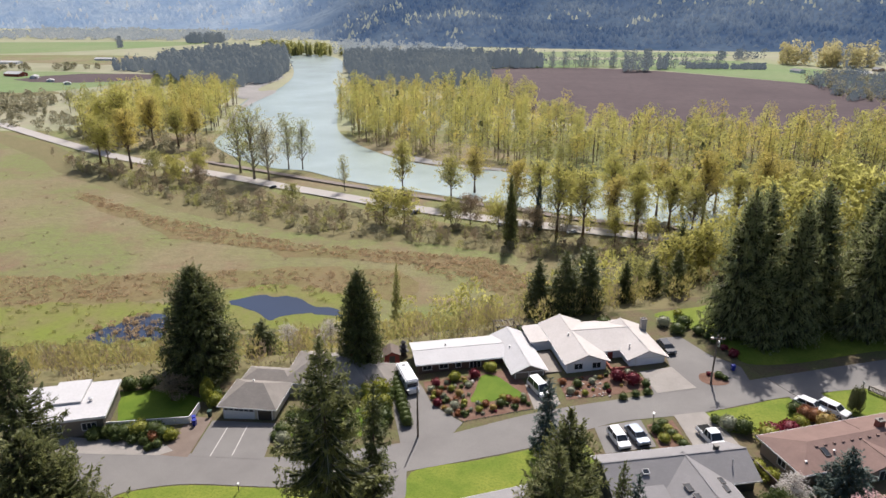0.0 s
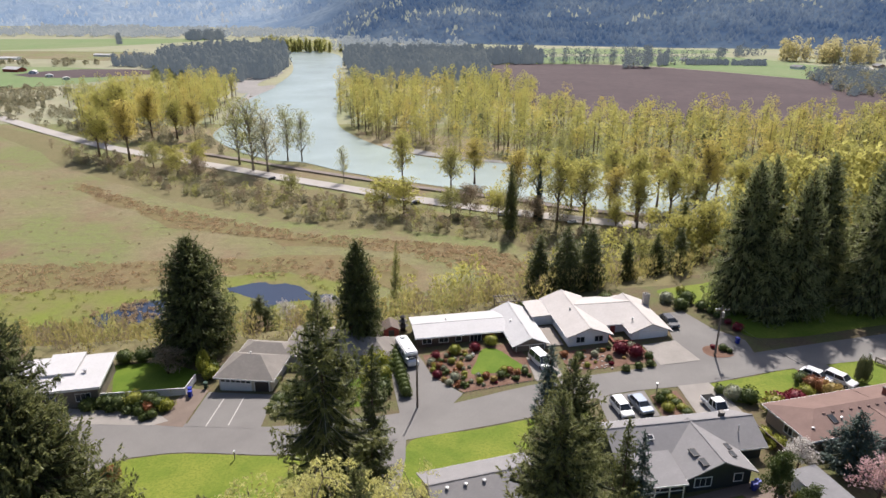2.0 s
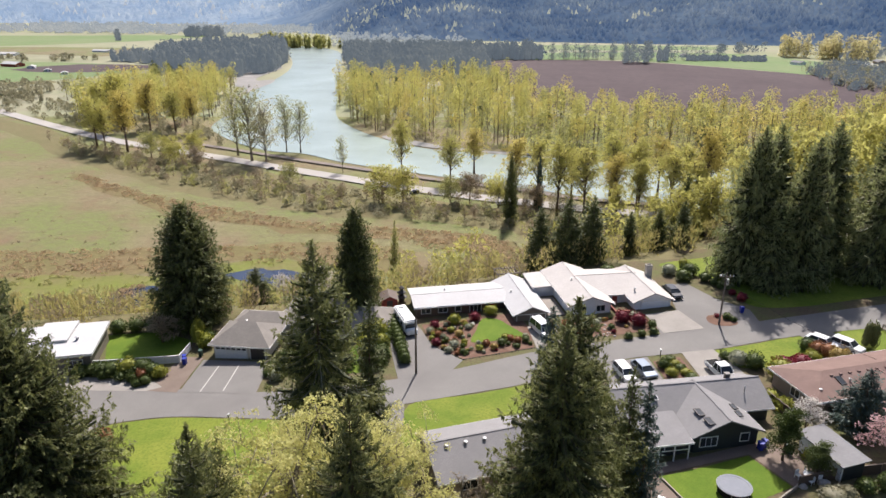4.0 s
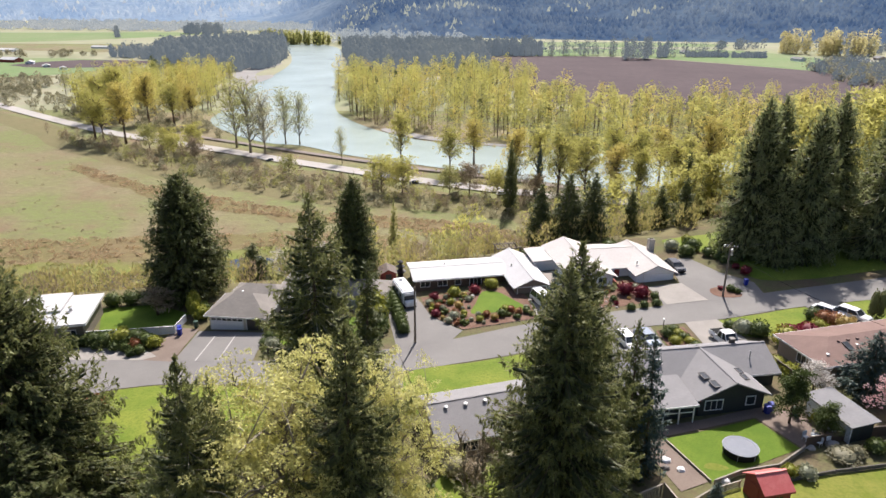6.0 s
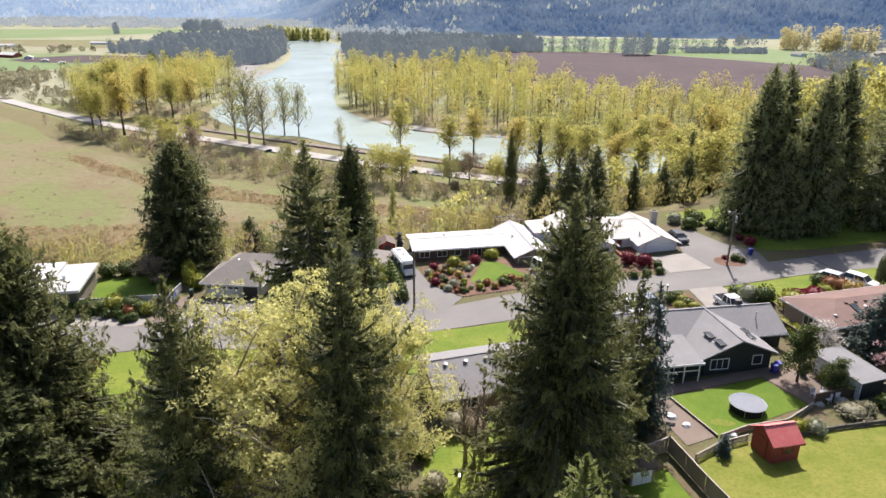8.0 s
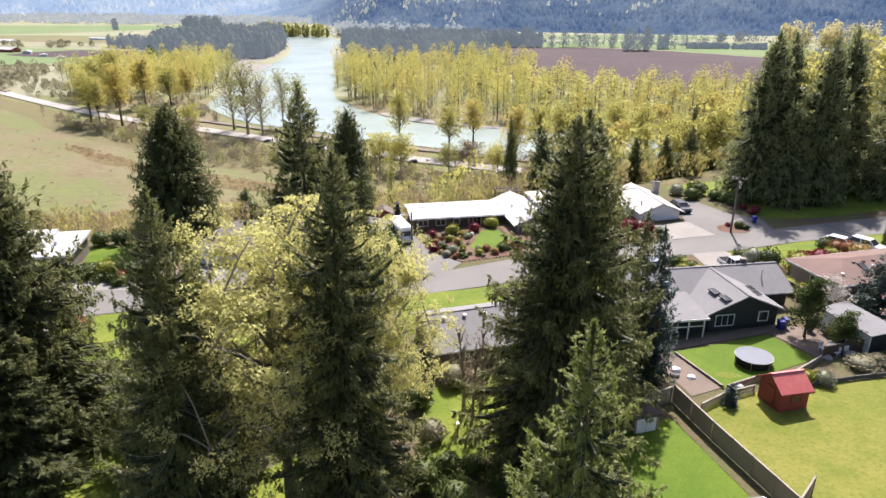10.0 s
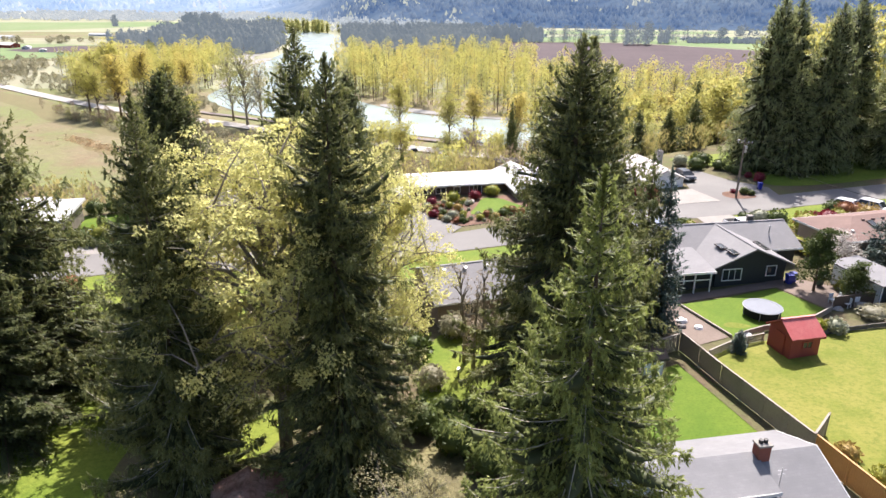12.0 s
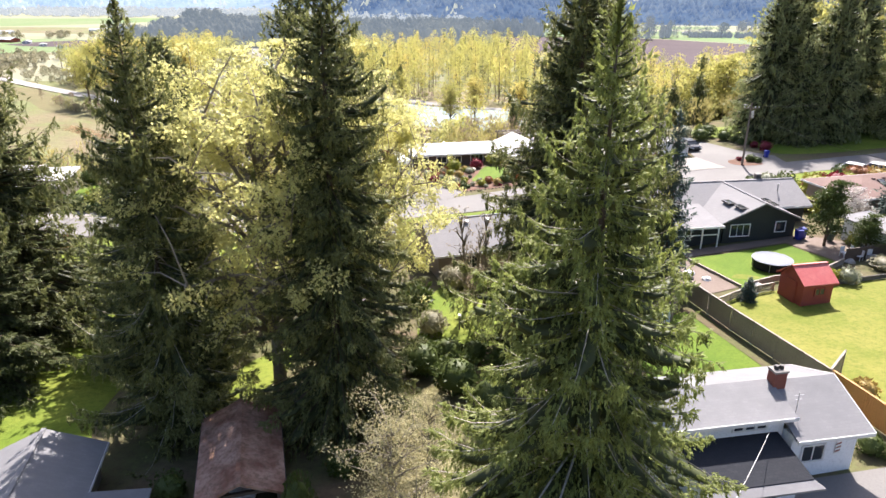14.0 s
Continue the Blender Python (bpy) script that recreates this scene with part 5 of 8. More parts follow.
plant_broadleaf(75.0, 140.0, DOMES[0], COTTON, "broad yellow-green tree behind the firs", size=1.2, rz=170)


# ---- terrace: lawns, road, drives ----
FAR_EDGE = [(-75, 88), (-62, 86.5), (-55, 85), (-40, 82.7), (-24.6, 80.5), (-3.6, 83.2), (12.7, 88.7), (24.4, 91.4), (42.2, 94.6), (57.2, 97.6), (74.7, 101), (120, 109)]
NEAR_EDGE = [(120, 100), (74, 93.4), (54.4, 91.0), (38.8, 87.4), (25.1, 85.6), (11.7, 80.2), (-4.9, 76.2), (-12, 74.2), (-21.9, 73.9), (-34.1, 75.2), (-40.2, 74.7), (-43.5, 73.7), (-44.7, 71.8), (-46.5, 66), (-53, 66), (-54, 74), (-62, 77.0), (-75, 78)]
# Ends short of the cedars; darker soil stands in for shaded grass there.
patch("lawn", [(-44.4, 71.6), (-43.3, 73.5), (-40.1, 74.5), (-34.1, 75.0), (-21.9, 73.7), (-9, 73.4), (-8.8, 68), (-18, 62), (-19.5, 50), (-21.5, 44), (-22.0, 37), (-21.0, 31), (-30, 24), (-62, 30), (-58, 60), (-46.3, 65)], 0.03, LAWN, "large sunlit lawn sloping from the road", "lawn")
patch("lawn", [(-4.4, 75.9), (4, 77.9), (11.7, 79.9), (19, 82), (21, 77), (16, 70), (6, 68.5), (-4, 66.5)], 0.03, LAWN, "bright lawn beside the road", "lawn")
patch("lawn", [(-16.0, 37.0), (-15.0, 40.5), (-13.6, 44.0), (-11.4, 45.6), (-10.8, 43.0), (-11.6, 40.0), (-12.6, 37.6), (-14.2, 36.4)], 0.03, LAWN, "small sunlit lawn behind the brown shed", "lawn", 4, ragged=0.8)
patch("lawn", [(-1.5, 45), (3, 44), (9, 48), (9, 56), (0, 55.5)], 0.03, LAWN, "small lawn between trees", "lawn")
patch("lawn", [(-55.5, 100.3), (-46.9, 101), (-40.0, 97), (-40.3, 91), (-51.3, 90.4)], 0.03, LAWN_MOWN, "neat green lawn inside the white fence", "lawn", 1)
patch("lawn", [(-23.5, 90.5), (-18.0, 91.5), (-12, 93.5), (-10, 90), (-10, 85.5), (-16, 84.6), (-22.5, 85.0)], 0.03, LAWN_MOWN, "shaded garden lawn beside the garage house", "lawn", 3)
patch("lawn", [(38.6, 86.6), (46.3, 88.9), (53.6, 90.6), (54.0, 87.4), (51.2, 84.4), (46, 82.3), (41.7, 82.2)], 0.03, LAWN, "front lawn at the road corner", "lawn")
patch("lawn", [(23.4, 60.0), (29, 61.4), (34.3, 63.0), (36.6, 57.6), (25.9, 53.0)], 0.04, LAWN_MOWN, "mown back lawn with a trampoline", "lawn", 1)
patch("lawn", [(22.9, 50.0), (27.6, 51.9), (32.6, 52.9), (40, 53.6), (60, 55), (70, 40), (60, 26), (30, 27), (26.5, 33), (24.4, 38), (22.6, 45)], 0.03, LAWN_DRY, "wide sunlit back lawn with worn yellow patches", "lawn", 2)
patch("lawn", [(42, 121.5), (47, 124), (52, 125), (62, 128), (100, 130), (100, 108), (75, 104), (60, 101), (52, 101.5), (50.5, 106), (49, 113)], 0.03, LAWN, "bright lawn running under the firs", "lawn")
patch("lawn", [(58.5, 91.2), (68, 92.4), (70, 88), (64, 84.5), (59.5, 86)], 0.03, LAWN, "small lawn by a driveway", "lawn", 2)
patch("lawn", [(14.0, 46), (20.6, 49.2), (22.0, 43), (22.8, 36.8), (17, 35.5), (14, 38)], 0.03, LAWN_MOWN, "shaded side lawn along the fence", "lawn", 1)
patch("lawn", [(6.6, 100.9), (9.0, 100.7), (11.2, 97.4), (13.0, 93.8), (8.6, 93.0), (4.5, 92.8), (5.4, 96.6)], 0.09, LAWN_MOWN, "small bright lawn inside the flower garden", "lawn", 3)
patch("road", FAR_EDGE + NEAR_EDGE, 0.06, ASPHALT, "worn pale grey residential street", "road", 4)
patch("lane", [(-8.6, 75), (-5.0, 76.8), (-5.2, 66), (-6.0, 54), (-8.8, 54), (-8.8, 66)], 0.05, ASPHALT, "narrow paved lane leading off the street", "lane", 2)
patch("driveway", [(-36.2, 90.4), (-25.6, 88.9), (-25.6, 80.0), (-36.6, 81.4)], 0.08, ASPHALT, "grey drive with pale joint lines before a garage", "driveway", 1)
patch("driveway", [(-40.4, 92.0), (-36.4, 91.0), (-36.9, 81.2), (-41.5, 82.0), (-40.5, 86)], 0.075, PAVER, "brownish side drive beside the garage", "driveway", 1)
patch("driveway", [(-63, 87.8), (-50, 86.2), (-41.3, 84.4), (-41.5, 81.9), (-62, 84.5)], 0.08, CONCRETE, "wide grey apron before the flat-roofed house", "driveway", 2)
patch("driveway", [(-10.5, 105), (-6.2, 104.6), (-4.2, 99.8), (-3.2, 97.3), (-1.6, 92.3), (3.0, 87.2), (1.5, 84.6), (-3.4, 83.0), (-6.2, 82.6), (-7.4, 89), (-8.6, 97)], 0.075, ASPHALT, "grey paved drive beside the flower garden", "driveway", 1)
patch("driveway", [(13.6, 97.5), (17.8, 98.6), (18.5, 91.2), (14.2, 90.0)], 0.075, CONCRETE, "short concrete drive before the double garage", "driveway", 1)
patch("driveway", [(40.0, 112), (44.0, 112.4), (46.6, 105.4), (50.4, 100.4), (50, 95.8), (41, 94.1), (33.6, 92.9), (33.8, 97), (38.8, 101.6)], 0.07, ASPHALT, "grey asphalt yard beside the white-roofed house", "driveway", 1)
patch("driveway", [(33.2, 100.2), (39.0, 101.3), (40.8, 94.4), (34.2, 93.3)], 0.10, CONCRETE, "bright concrete apron before a white garage door", "driveway", 1)
patch("driveway", [(22.4, 84.7), (29.6, 86.2), (30.0, 79.6), (22.6, 78.4)], 0.075, ASPHALT, "parking bay with two cars", "driveway", 1)
patch("driveway", [(34.8, 87.1), (39.6, 87.7), (41.0, 82.0), (41.5, 79.0), (35.2, 77.5)], 0.075, CONCRETE, "short drive with a parked pickup", "driveway", 1)
patch("driveway", [(53.8, 91.2), (59.0, 92.0), (60.5, 84), (54.8, 83.2)], 0.075, ASPHALT, "side drive with two parked cars", "driveway", 1)
patch("driveway", [(66.5, 92.6), (84, 96), (84, 84), (72, 82)], 0.07, CONCRETE, "sunlit gravel yard beside the street", "driveway", 1)
patch("patio", [(23.0, 62.0), (29, 63.3), (37, 65.5), (41, 62), (41.5, 59.3), (36.9, 57.4), (34.5, 63.2), (23.4, 60.3)], 0.075, PAVER, "brownish patio round the back lawn", "patio", 1)
patch("garden_bed", [(-3.4, 99.6), (12.2, 102.8), (14.0, 96.6), (13.8, 90.4), (3.1, 87.6), (-1.4, 92.3)], 0.055, MULCH, "rust-brown bark bed with many clipped shrubs", "garden bed", 1)
patch("garden_bed", [(19.2, 99.0), (31.4, 100.4), (33.2, 98.6), (33.8, 94.8), (27, 93.4), (19.6, 92.4)], 0.055, MULCH, "reddish bark bed before the white-roofed house", "garden bed", 1)
patch("garden_bed", [(43.0, 98.8), (46.2, 98.6), (46.4, 95.4), (43.6, 95.0), (42.2, 96.6)], 0.10, MULCH, "small red bark island round the pole", "garden bed", 4)
patch("garden_bed", [(30.0, 84.8), (34.2, 85.8), (34.6, 79.6), (30.4, 78.6)], 0.06, MULCH, "planted bed between two drives", "garden bed", 1)
patch("gravel_bed", [(33.0, 53.2), (37.5, 57.2), (41.5, 59), (47, 59.5), (48, 55.5), (40, 54.2), (33.5, 52.6)], 0.05, YARD, "dark soil bed behind the red shed", "gravel bed", 2)
patch("side_path", [(20.6, 60.2), (23.0, 60.8), (25.6, 53.0), (22.6, 51.8)], 0.06, PAVER, "brownish paved strip beside the back lawn", "path", 1)
patch("side_path", [(19.6, 49.1), (20.4, 49.3), (23.3, 37.4), (22.6, 37.2)], 0.06, YARD, "gravel strip at the foot of the fence", "path", 1)
patch("dry_slope", [(-6, 22), (-1, 21), (2.5, 28), (1.5, 38), (-1.5, 38), (-3.5, 30)], 0.04, FIELD, "dry grassy slope between the trees", "slope", 3)
patch("concrete_yard", [(18.2, 28.4), (24.5, 29.4), (27, 20), (16, 19)], 0.05, ASPHALT, "grey asphalt yard before the white house", "yard", 1)

patch("worn_patch", [(26.0, 54.9), (27.2, 54.4), (28.2, 54.8), (27.6, 55.4), (26.6, 55.7)], 0.047, LAWN_DRY, "yellowed worn patch in the mown lawn", "worn patch", 3, ragged=0.8)
for k, (xa, xb) in enumerate(((-33.2, -33.6), (-30.2, -30.4))):
    patch("drive_joint", [(xa - 0.09, 88.4), (xa + 0.09, 88.4), (xb + 0.09, 81.2), (xb - 0.09, 81.2)], 0.085, JOINT, "pale joint line across the grey drive", "line", 1)

# ---- building materials ----
WHITE_ROOF = surface("white_roof_sheet", (0.51, 0.50, 0.495), (0.475, 0.465, 0.46), (0.42, 0.41, 0.405), 0.35, 3.0, 0.8, 0, 0.1, 0.01)
CREAM_ROOF = surface("cream_roof_coating", (0.52, 0.485, 0.455), (0.48, 0.445, 0.415), (0.42, 0.39, 0.365), 0.35, 3.0, 0.8, 0, 0.15, 0.01)
GREY_SHINGLE = shingles("grey_shingles", (0.25, 0.24, 0.24), (0.285, 0.275, 0.27))
TAN_SHINGLE = shingles("weathered_tan_shingles", (0.285, 0.258, 0.228), (0.24, 0.218, 0.195))
BROWN_SHINGLE = shingles("red_brown_shingles", (0.245, 0.165, 0.140), (0.215, 0.145, 0.124))
LIGHT_SHINGLE = shingles("light_grey_shingles", (0.25, 0.245, 0.245), (0.215, 0.21, 0.215))
SLATE = shingles("dark_slate_shingles", (0.028, 0.03, 0.036), (0.038, 0.04, 0.047))
# Moss, and pale mottling that paints sun dapple from the trees into the roof.
MOSSY_DAPPLED = surface("mossy_dappled_shingles", (0.225, 0.110, 0.076), (0.46, 0.30, 0.23), (0.11, 0.075, 0.045), 0.8, 4.0, 0.9, 0, 0.6, 0.03)
RED_METAL = surface("red_metal_roof", (0.50, 0.115, 0.105), (0.56, 0.17, 0.15), (0.42, 0.09, 0.085), 0.8, 5.0, 0.45, 0.1, 0.1, 0.01)
DARK_WOOD = boards("dark_brown_siding", (0.11, 0.075, 0.055), (0.085, 0.06, 0.045))
GREY_WOOD = boards("grey_brown_siding", (0.20, 0.165, 0.135), (0.165, 0.14, 0.115))
WHITE_SIDE = boards("white_siding", (0.79, 0.80, 0.82), (0.74, 0.75, 0.77))
CREAM_SIDE = boards("cream_siding", (0.58, 0.53, 0.45), (0.52, 0.475, 0.40))
GREEN_SIDE = boards("dark_green_siding", (0.022, 0.028, 0.027), (0.028, 0.034, 0.032))
RED_SIDE = boards("barn_red_siding", (0.28, 0.050, 0.035), (0.23, 0.04, 0.03))
BROWN_SIDE = boards("brown_siding", (0.30, 0.23, 0.18), (0.26, 0.20, 0.155))
FENCE_GREY = boards("weathered_fence_boards", (0.24, 0.205, 0.165), (0.30, 0.26, 0.21), 0.14, True)
FENCE_NEW = boards("new_cedar_boards", (0.52, 0.27, 0.085), (0.46, 0.23, 0.07), 0.14, True)
TRIM = plain("white_trim", (0.74, 0.73, 0.71), 0.5)
DARK_TRIM = plain("dark_trim", (0.06, 0.05, 0.045), 0.6)
RED_BRICK = shingles("red_brick", (0.30, 0.115, 0.085), (0.24, 0.09, 0.07), 0.21, 0.075, True)
GALV = plain("galvanised_metal", (0.50, 0.50, 0.50), 0.4, 0.7)
POLE_WOOD = surface("grey_pole_wood", (0.22, 0.18, 0.145), (0.17, 0.14, 0.115), (0.12, 0.10, 0.08), 0.8, 8.0, 0.9)
RUBBER = plain("black_rubber", (0.018, 0.018, 0.018), 0.85)
CAR_WHITE = plain("white_car_paint", (0.78, 0.78, 0.78), 0.25)
CAR_SILVER = plain("silver_blue_car_paint", (0.17, 0.205, 0.26), 0.28, 0.4)
CAR_DARK = plain("dark_car_paint", (0.03, 0.035, 0.045), 0.25)
CHROME = plain("bright_metal", (0.65, 0.65, 0.66), 0.25, 0.9)
LAMP_GLASS = plain("clear_lamp_glass", (0.75, 0.75, 0.74), 0.15)
LAMP_RED = plain("red_lamp_glass", (0.45, 0.02, 0.02), 0.2)
BLUE_PLASTIC = plain("blue_plastic", (0.012, 0.03, 0.32), 0.45)
GREEN_PLASTIC = plain("dark_green_plastic", (0.02, 0.06, 0.04), 0.5)
WHITE_PLASTIC = plain("white_plastic", (0.80, 0.79, 0.77), 0.45)
MAT_BLACK = surface("trampoline_mat", (0.24, 0.25, 0.275), (0.22, 0.23, 0.255), (0.18, 0.19, 0.21), 1.0, 12.0, 0.85, 0, 0.1, 0.005)
DARK_STONE = surface("dark_edging_stone", (0.10, 0.09, 0.08), (0.14, 0.125, 0.11), (0.06, 0.055, 0.05), 1.5, 8.0, 0.9, 0, 0.5, 0.03)
STONE = surface("grey_garden_stone", (0.42, 0.39, 0.35), (0.34, 0.31, 0.28), (0.25, 0.23, 0.20), 1.5, 8.0, 0.9, 0, 0.5, 0.03)


def glass_material():
    m, nt, bsdf, _ = base_nodes("window_glass")
    bsdf.inputs["Base Color"].default_value = (0.03, 0.035, 0.04, 1)
    bsdf.inputs["Roughness"].default_value = 0.06
    return m


GLASS = glass_material()


# ---- building kit (local axes: x along the front, y to the back, z up) ----
def gable_walls(bm, x0, x1, y0, y1, z0, ze, zr, along="x"):
    """A closed block with gable ends; the ridge runs along x or y."""
    if along == "x":
        ym = (y0 + y1) / 2
        ends = [[(x, y0, z0), (x, y1, z0), (x, y1, ze), (x, ym, zr), (x, y0, ze)] for x in (x0, x1)]
    else:
        xm = (x0 + x1) / 2
        ends = [[(x0, y, z0), (x1, y, z0), (x1, y, ze), (xm, y, zr), (x0, y, ze)] for y in (y0, y1)]
    a, b = [[bm.verts.new(p) for p in e] for e in ends]
    bm.faces.new(a)
    bm.faces.new(b[::-1])
    for i in range(5):
        bm.faces.new((a[i], b[i], b[(i + 1) % 5], a[(i + 1) % 5]))
    return bm


def gable_roof(house, x0, x1, y0, y1, ze, zr, material, along="x", over=0.45, thick=0.16, trim=TRIM, label=""):
    """Two roof slopes, each a part, with a ridge cap and fascia boards."""
    if along == "x":
        ym = (y0 + y1) / 2
        k = (zr - ze) / (ym - y0)
        zo = ze - k * over + 0.12
        top = zr + 0.12
        slopes = [[(x0 - over, y0 - over, zo), (x1 + over, y0 - over, zo), (x1 + over, ym, top), (x0 - over, ym, top)],
                  [(x1 + over, y1 + over, zo), (x0 - over, y1 + over, zo), (x0 - over, ym + 0.003, top), (x1 + over, ym + 0.003, top)]]
        cap = (x0 - over, x1 + over, ym - 0.12, ym + 0.12, top - 0.02, top + 0.035)
        fas = [(x0 - over, x1 + over, y0 - over - 0.04, y0 - over - 0.003, zo - 0.2, zo - 0.02), (x0 - over, x1 + over, y1 + over + 0.003, y1 + over + 0.04, zo - 0.2, zo - 0.02)]
    else:
        xm = (x0 + x1) / 2
        k = (zr - ze) / (xm - x0)
        zo = ze - k * over + 0.12
        top = zr + 0.12
        slopes = [[(x0 - over, y1 + over, zo), (x0 - over, y0 - over, zo), (xm, y0 - over, top), (xm, y1 + over, top)],
                  [(x1 + over, y0 - over, zo), (x1 + over, y1 + over, zo), (xm + 0.003, y1 + over, top), (xm + 0.003, y0 - over, top)]]
        cap = (xm - 0.12, xm + 0.12, y0 - over, y1 + over, top - 0.02, top + 0.035)
        fas = [(x0 - over - 0.04, x0 - over - 0.003, y0 - over, y1 + over, zo - 0.2, zo - 0.02), (x1 + over + 0.003, x1 + over + 0.04, y0 - over, y1 + over, zo - 0.2, zo - 0.02)]
    for pts in slopes:
        part("roof_slope", slab(bmesh.new(), pts, thick), material, house, label)
    part("ridge_cap", boxes(cap), material, house)
    for f in fas:
        part("fascia", boxes(f), trim, house)


def hip_roof(house, x0, x1, y0, y1, ze, zr, material, over=0.5, thick=0.16, run=None, trim=TRIM, ends=(True, True)):
    """Four slopes; run: how far in from each end the ridge stops."""
    ax, bx, ay, by = x0 - over, x1 + over, y0 - over, y1 + over
    ym = (ay + by) / 2
    run = run if run else (by - ay) / 2
    ra, rb = (ax + run if ends[0] else ax), (bx - run if ends[1] else bx)
    top = [(ra, ym, zr), (rb, ym, zr)]
    part("roof_slope", slab(bmesh.new(), [(ax, ay, ze), (bx, ay, ze), top[1], top[0]], thick), material, house)
    part("roof_slope", slab(bmesh.new(), [(bx, by, ze), (ax, by, ze), (ra, ym + 0.003, zr), (rb, ym + 0.003, zr)], thick), material, house)
    if ends[0]:
        part("roof_slope", slab(bmesh.new(), [(ax - 0.003, by, ze), (ax - 0.003, ay, ze), (ra - 0.004, ym, zr)], thick), material, house)
    if ends[1]:
        part("roof_slope", slab(bmesh.new(), [(bx + 0.003, ay, ze), (bx + 0.003, by, ze), (rb + 0.004, ym, zr)], thick), material, house)
    for f in ((ax, bx, ay - 0.05, ay - 0.004, ze - 0.2, ze - 0.01), (ax, bx, by + 0.004, by + 0.05, ze - 0.2, ze - 0.01), (ax - 0.05, ax - 0.008, ay, by, ze - 0.2, ze - 0.01), (bx + 0.008, bx + 0.05, ay, by, ze - 0.2, ze - 0.01)):
        part("fascia", boxes(f), trim, house)


def ring(ox, oz, ix, iz, y0, y1, flat=False):
    """A closed rectangular frame: outer spans ox, oz; opening ix, iz; from y0 to y1 deep (or lying flat)."""
    bm = bmesh.new()
    rows = []
    for y in (y0, y1):
        for sx, sz in ((ox, oz), (ix, iz)):
            rows.append([bm.verts.new((sx[i], z, y) if flat else (sx[i], y, z)) for i, z in ((0, sz[0]), (1, sz[0]), (1, sz[1]), (0, sz[1]))])
    oa, ia, ob_, ib = rows
    for i in range(4):
        j = (i + 1) % 4
        for q in ((oa[i], oa[j], ia[j], ia[i]), (ob_[j], ob_[i], ib[i], ib[j]), (oa[j], oa[i], ob_[i], ob_[j]), (ia[i], ia[j], ib[j], ib[i])):
            bm.faces.new(q)
    bmesh.ops.recalc_face_normals(bm, faces=bm.faces)
    return bm


def window(house, x, y, z, w, h, rz=0.0, bars=1, frame_mat=TRIM):
    """A framed window on a wall that faces the local -y (turned by rz)."""
    b = 0.09
    ob = part("window", ring((-w / 2 - b, w / 2 + b), (-b, h + b), (-w / 2, w / 2), (0, h), -0.08, 0.02), frame_mat, house, "white-framed window" if frame_mat == TRIM else "small framed window")
    ob.matrix_basis = pose(x, y, z, 0, 0, rz)
    for k in range(bars):
        c = -w / 2 + w * (k + 1) / (bars + 1)
        part("glazing_bar", boxes((c - 0.03, c + 0.03, -0.06, -0.036, 0.001, h - 0.001)), frame_mat, ob)
    part("pane", boxes((-w / 2, w / 2, -0.035, -0.02, 0, h)), GLASS, ob)
    return ob


def panel_door(house, x, y, z, w, h, material, rz=0.0, rows=4, cols=4, name="garage_door", label="panelled garage door", lights=False):
    """A sectional door with raised panels in a frame."""
    ob = part(name, boxes((-w / 2, w / 2, -0.06, 0.03, 0, h)), material, house, label)
    ob.matrix_basis = pose(x, y, z, 0, 0, rz)
    pw, ph = w / cols, h / rows
    me = from_bm("panel", box(bmesh.new(), -pw / 2 + 0.06, pw / 2 - 0.06, -0.02, 0.0, 0.05, ph - 0.05, 0.008), None)
    gl = from_bm("door_light", box(bmesh.new(), -pw / 2 + 0.08, pw / 2 - 0.08, -0.015, 0.0, 0.10, ph - 0.10), GLASS)
    me.materials.append(material)
    for r in range(rows):
        for c in range(cols):
            top = lights and r == rows - 1
            q = part("door_light" if top else "panel", gl if top else me, None, ob)
            q.matrix_basis = pose(-w / 2 + pw * (c + 0.5), -0.062, r * ph)
    part("door_frame", boxes((-w / 2 - 0.12, -w / 2, -0.08, 0.03, 0, h + 0.12), (w / 2, w / 2 + 0.12, -0.08, 0.03, 0, h + 0.12), (-w / 2, w / 2, -0.08, 0.03, h, h + 0.12)), TRIM, ob)
    return ob


def chimney(house, x, y, z0, z1, w=0.9, d=0.7, material=RED_BRICK, flue=True):
    ob = part("chimney", boxes((x - w / 2, x + w / 2, y - d / 2, y + d / 2, z0, z1 - 0.12)), material, house, "brick chimney")
    part("chimney_cap", boxes((x - w / 2 - 0.06, x + w / 2 + 0.06, y - d / 2 - 0.06, y + d / 2 + 0.06, z1 - 0.12, z1), bevel=0.015), CONCRETE, ob)
    if flue:
        for k in (-0.2, 0.2):
            bm = bmesh.new()
            tube(bm, [(x + k * w, y, z1 - 0.01), (x + k * w, y, z1 + 0.22)], [0.13, 0.12], 10)
            part("flue", bm, DARK_TRIM, ob)
    return ob


def roof_vent(house, x, y, z, r=0.12, h=0.35):
    bm = bmesh.new()
    tube(bm, [(x, y, z - 0.15), (x, y, z + h)], [r, r], 9)
    tube(bm, [(x, y, z + h), (x, y, z + h + 0.06), (x, y, z + h + 0.12)], [r * 1.7, r * 1.7, r * 0.4], 9)
    part("roof_vent", bm, GALV, house)


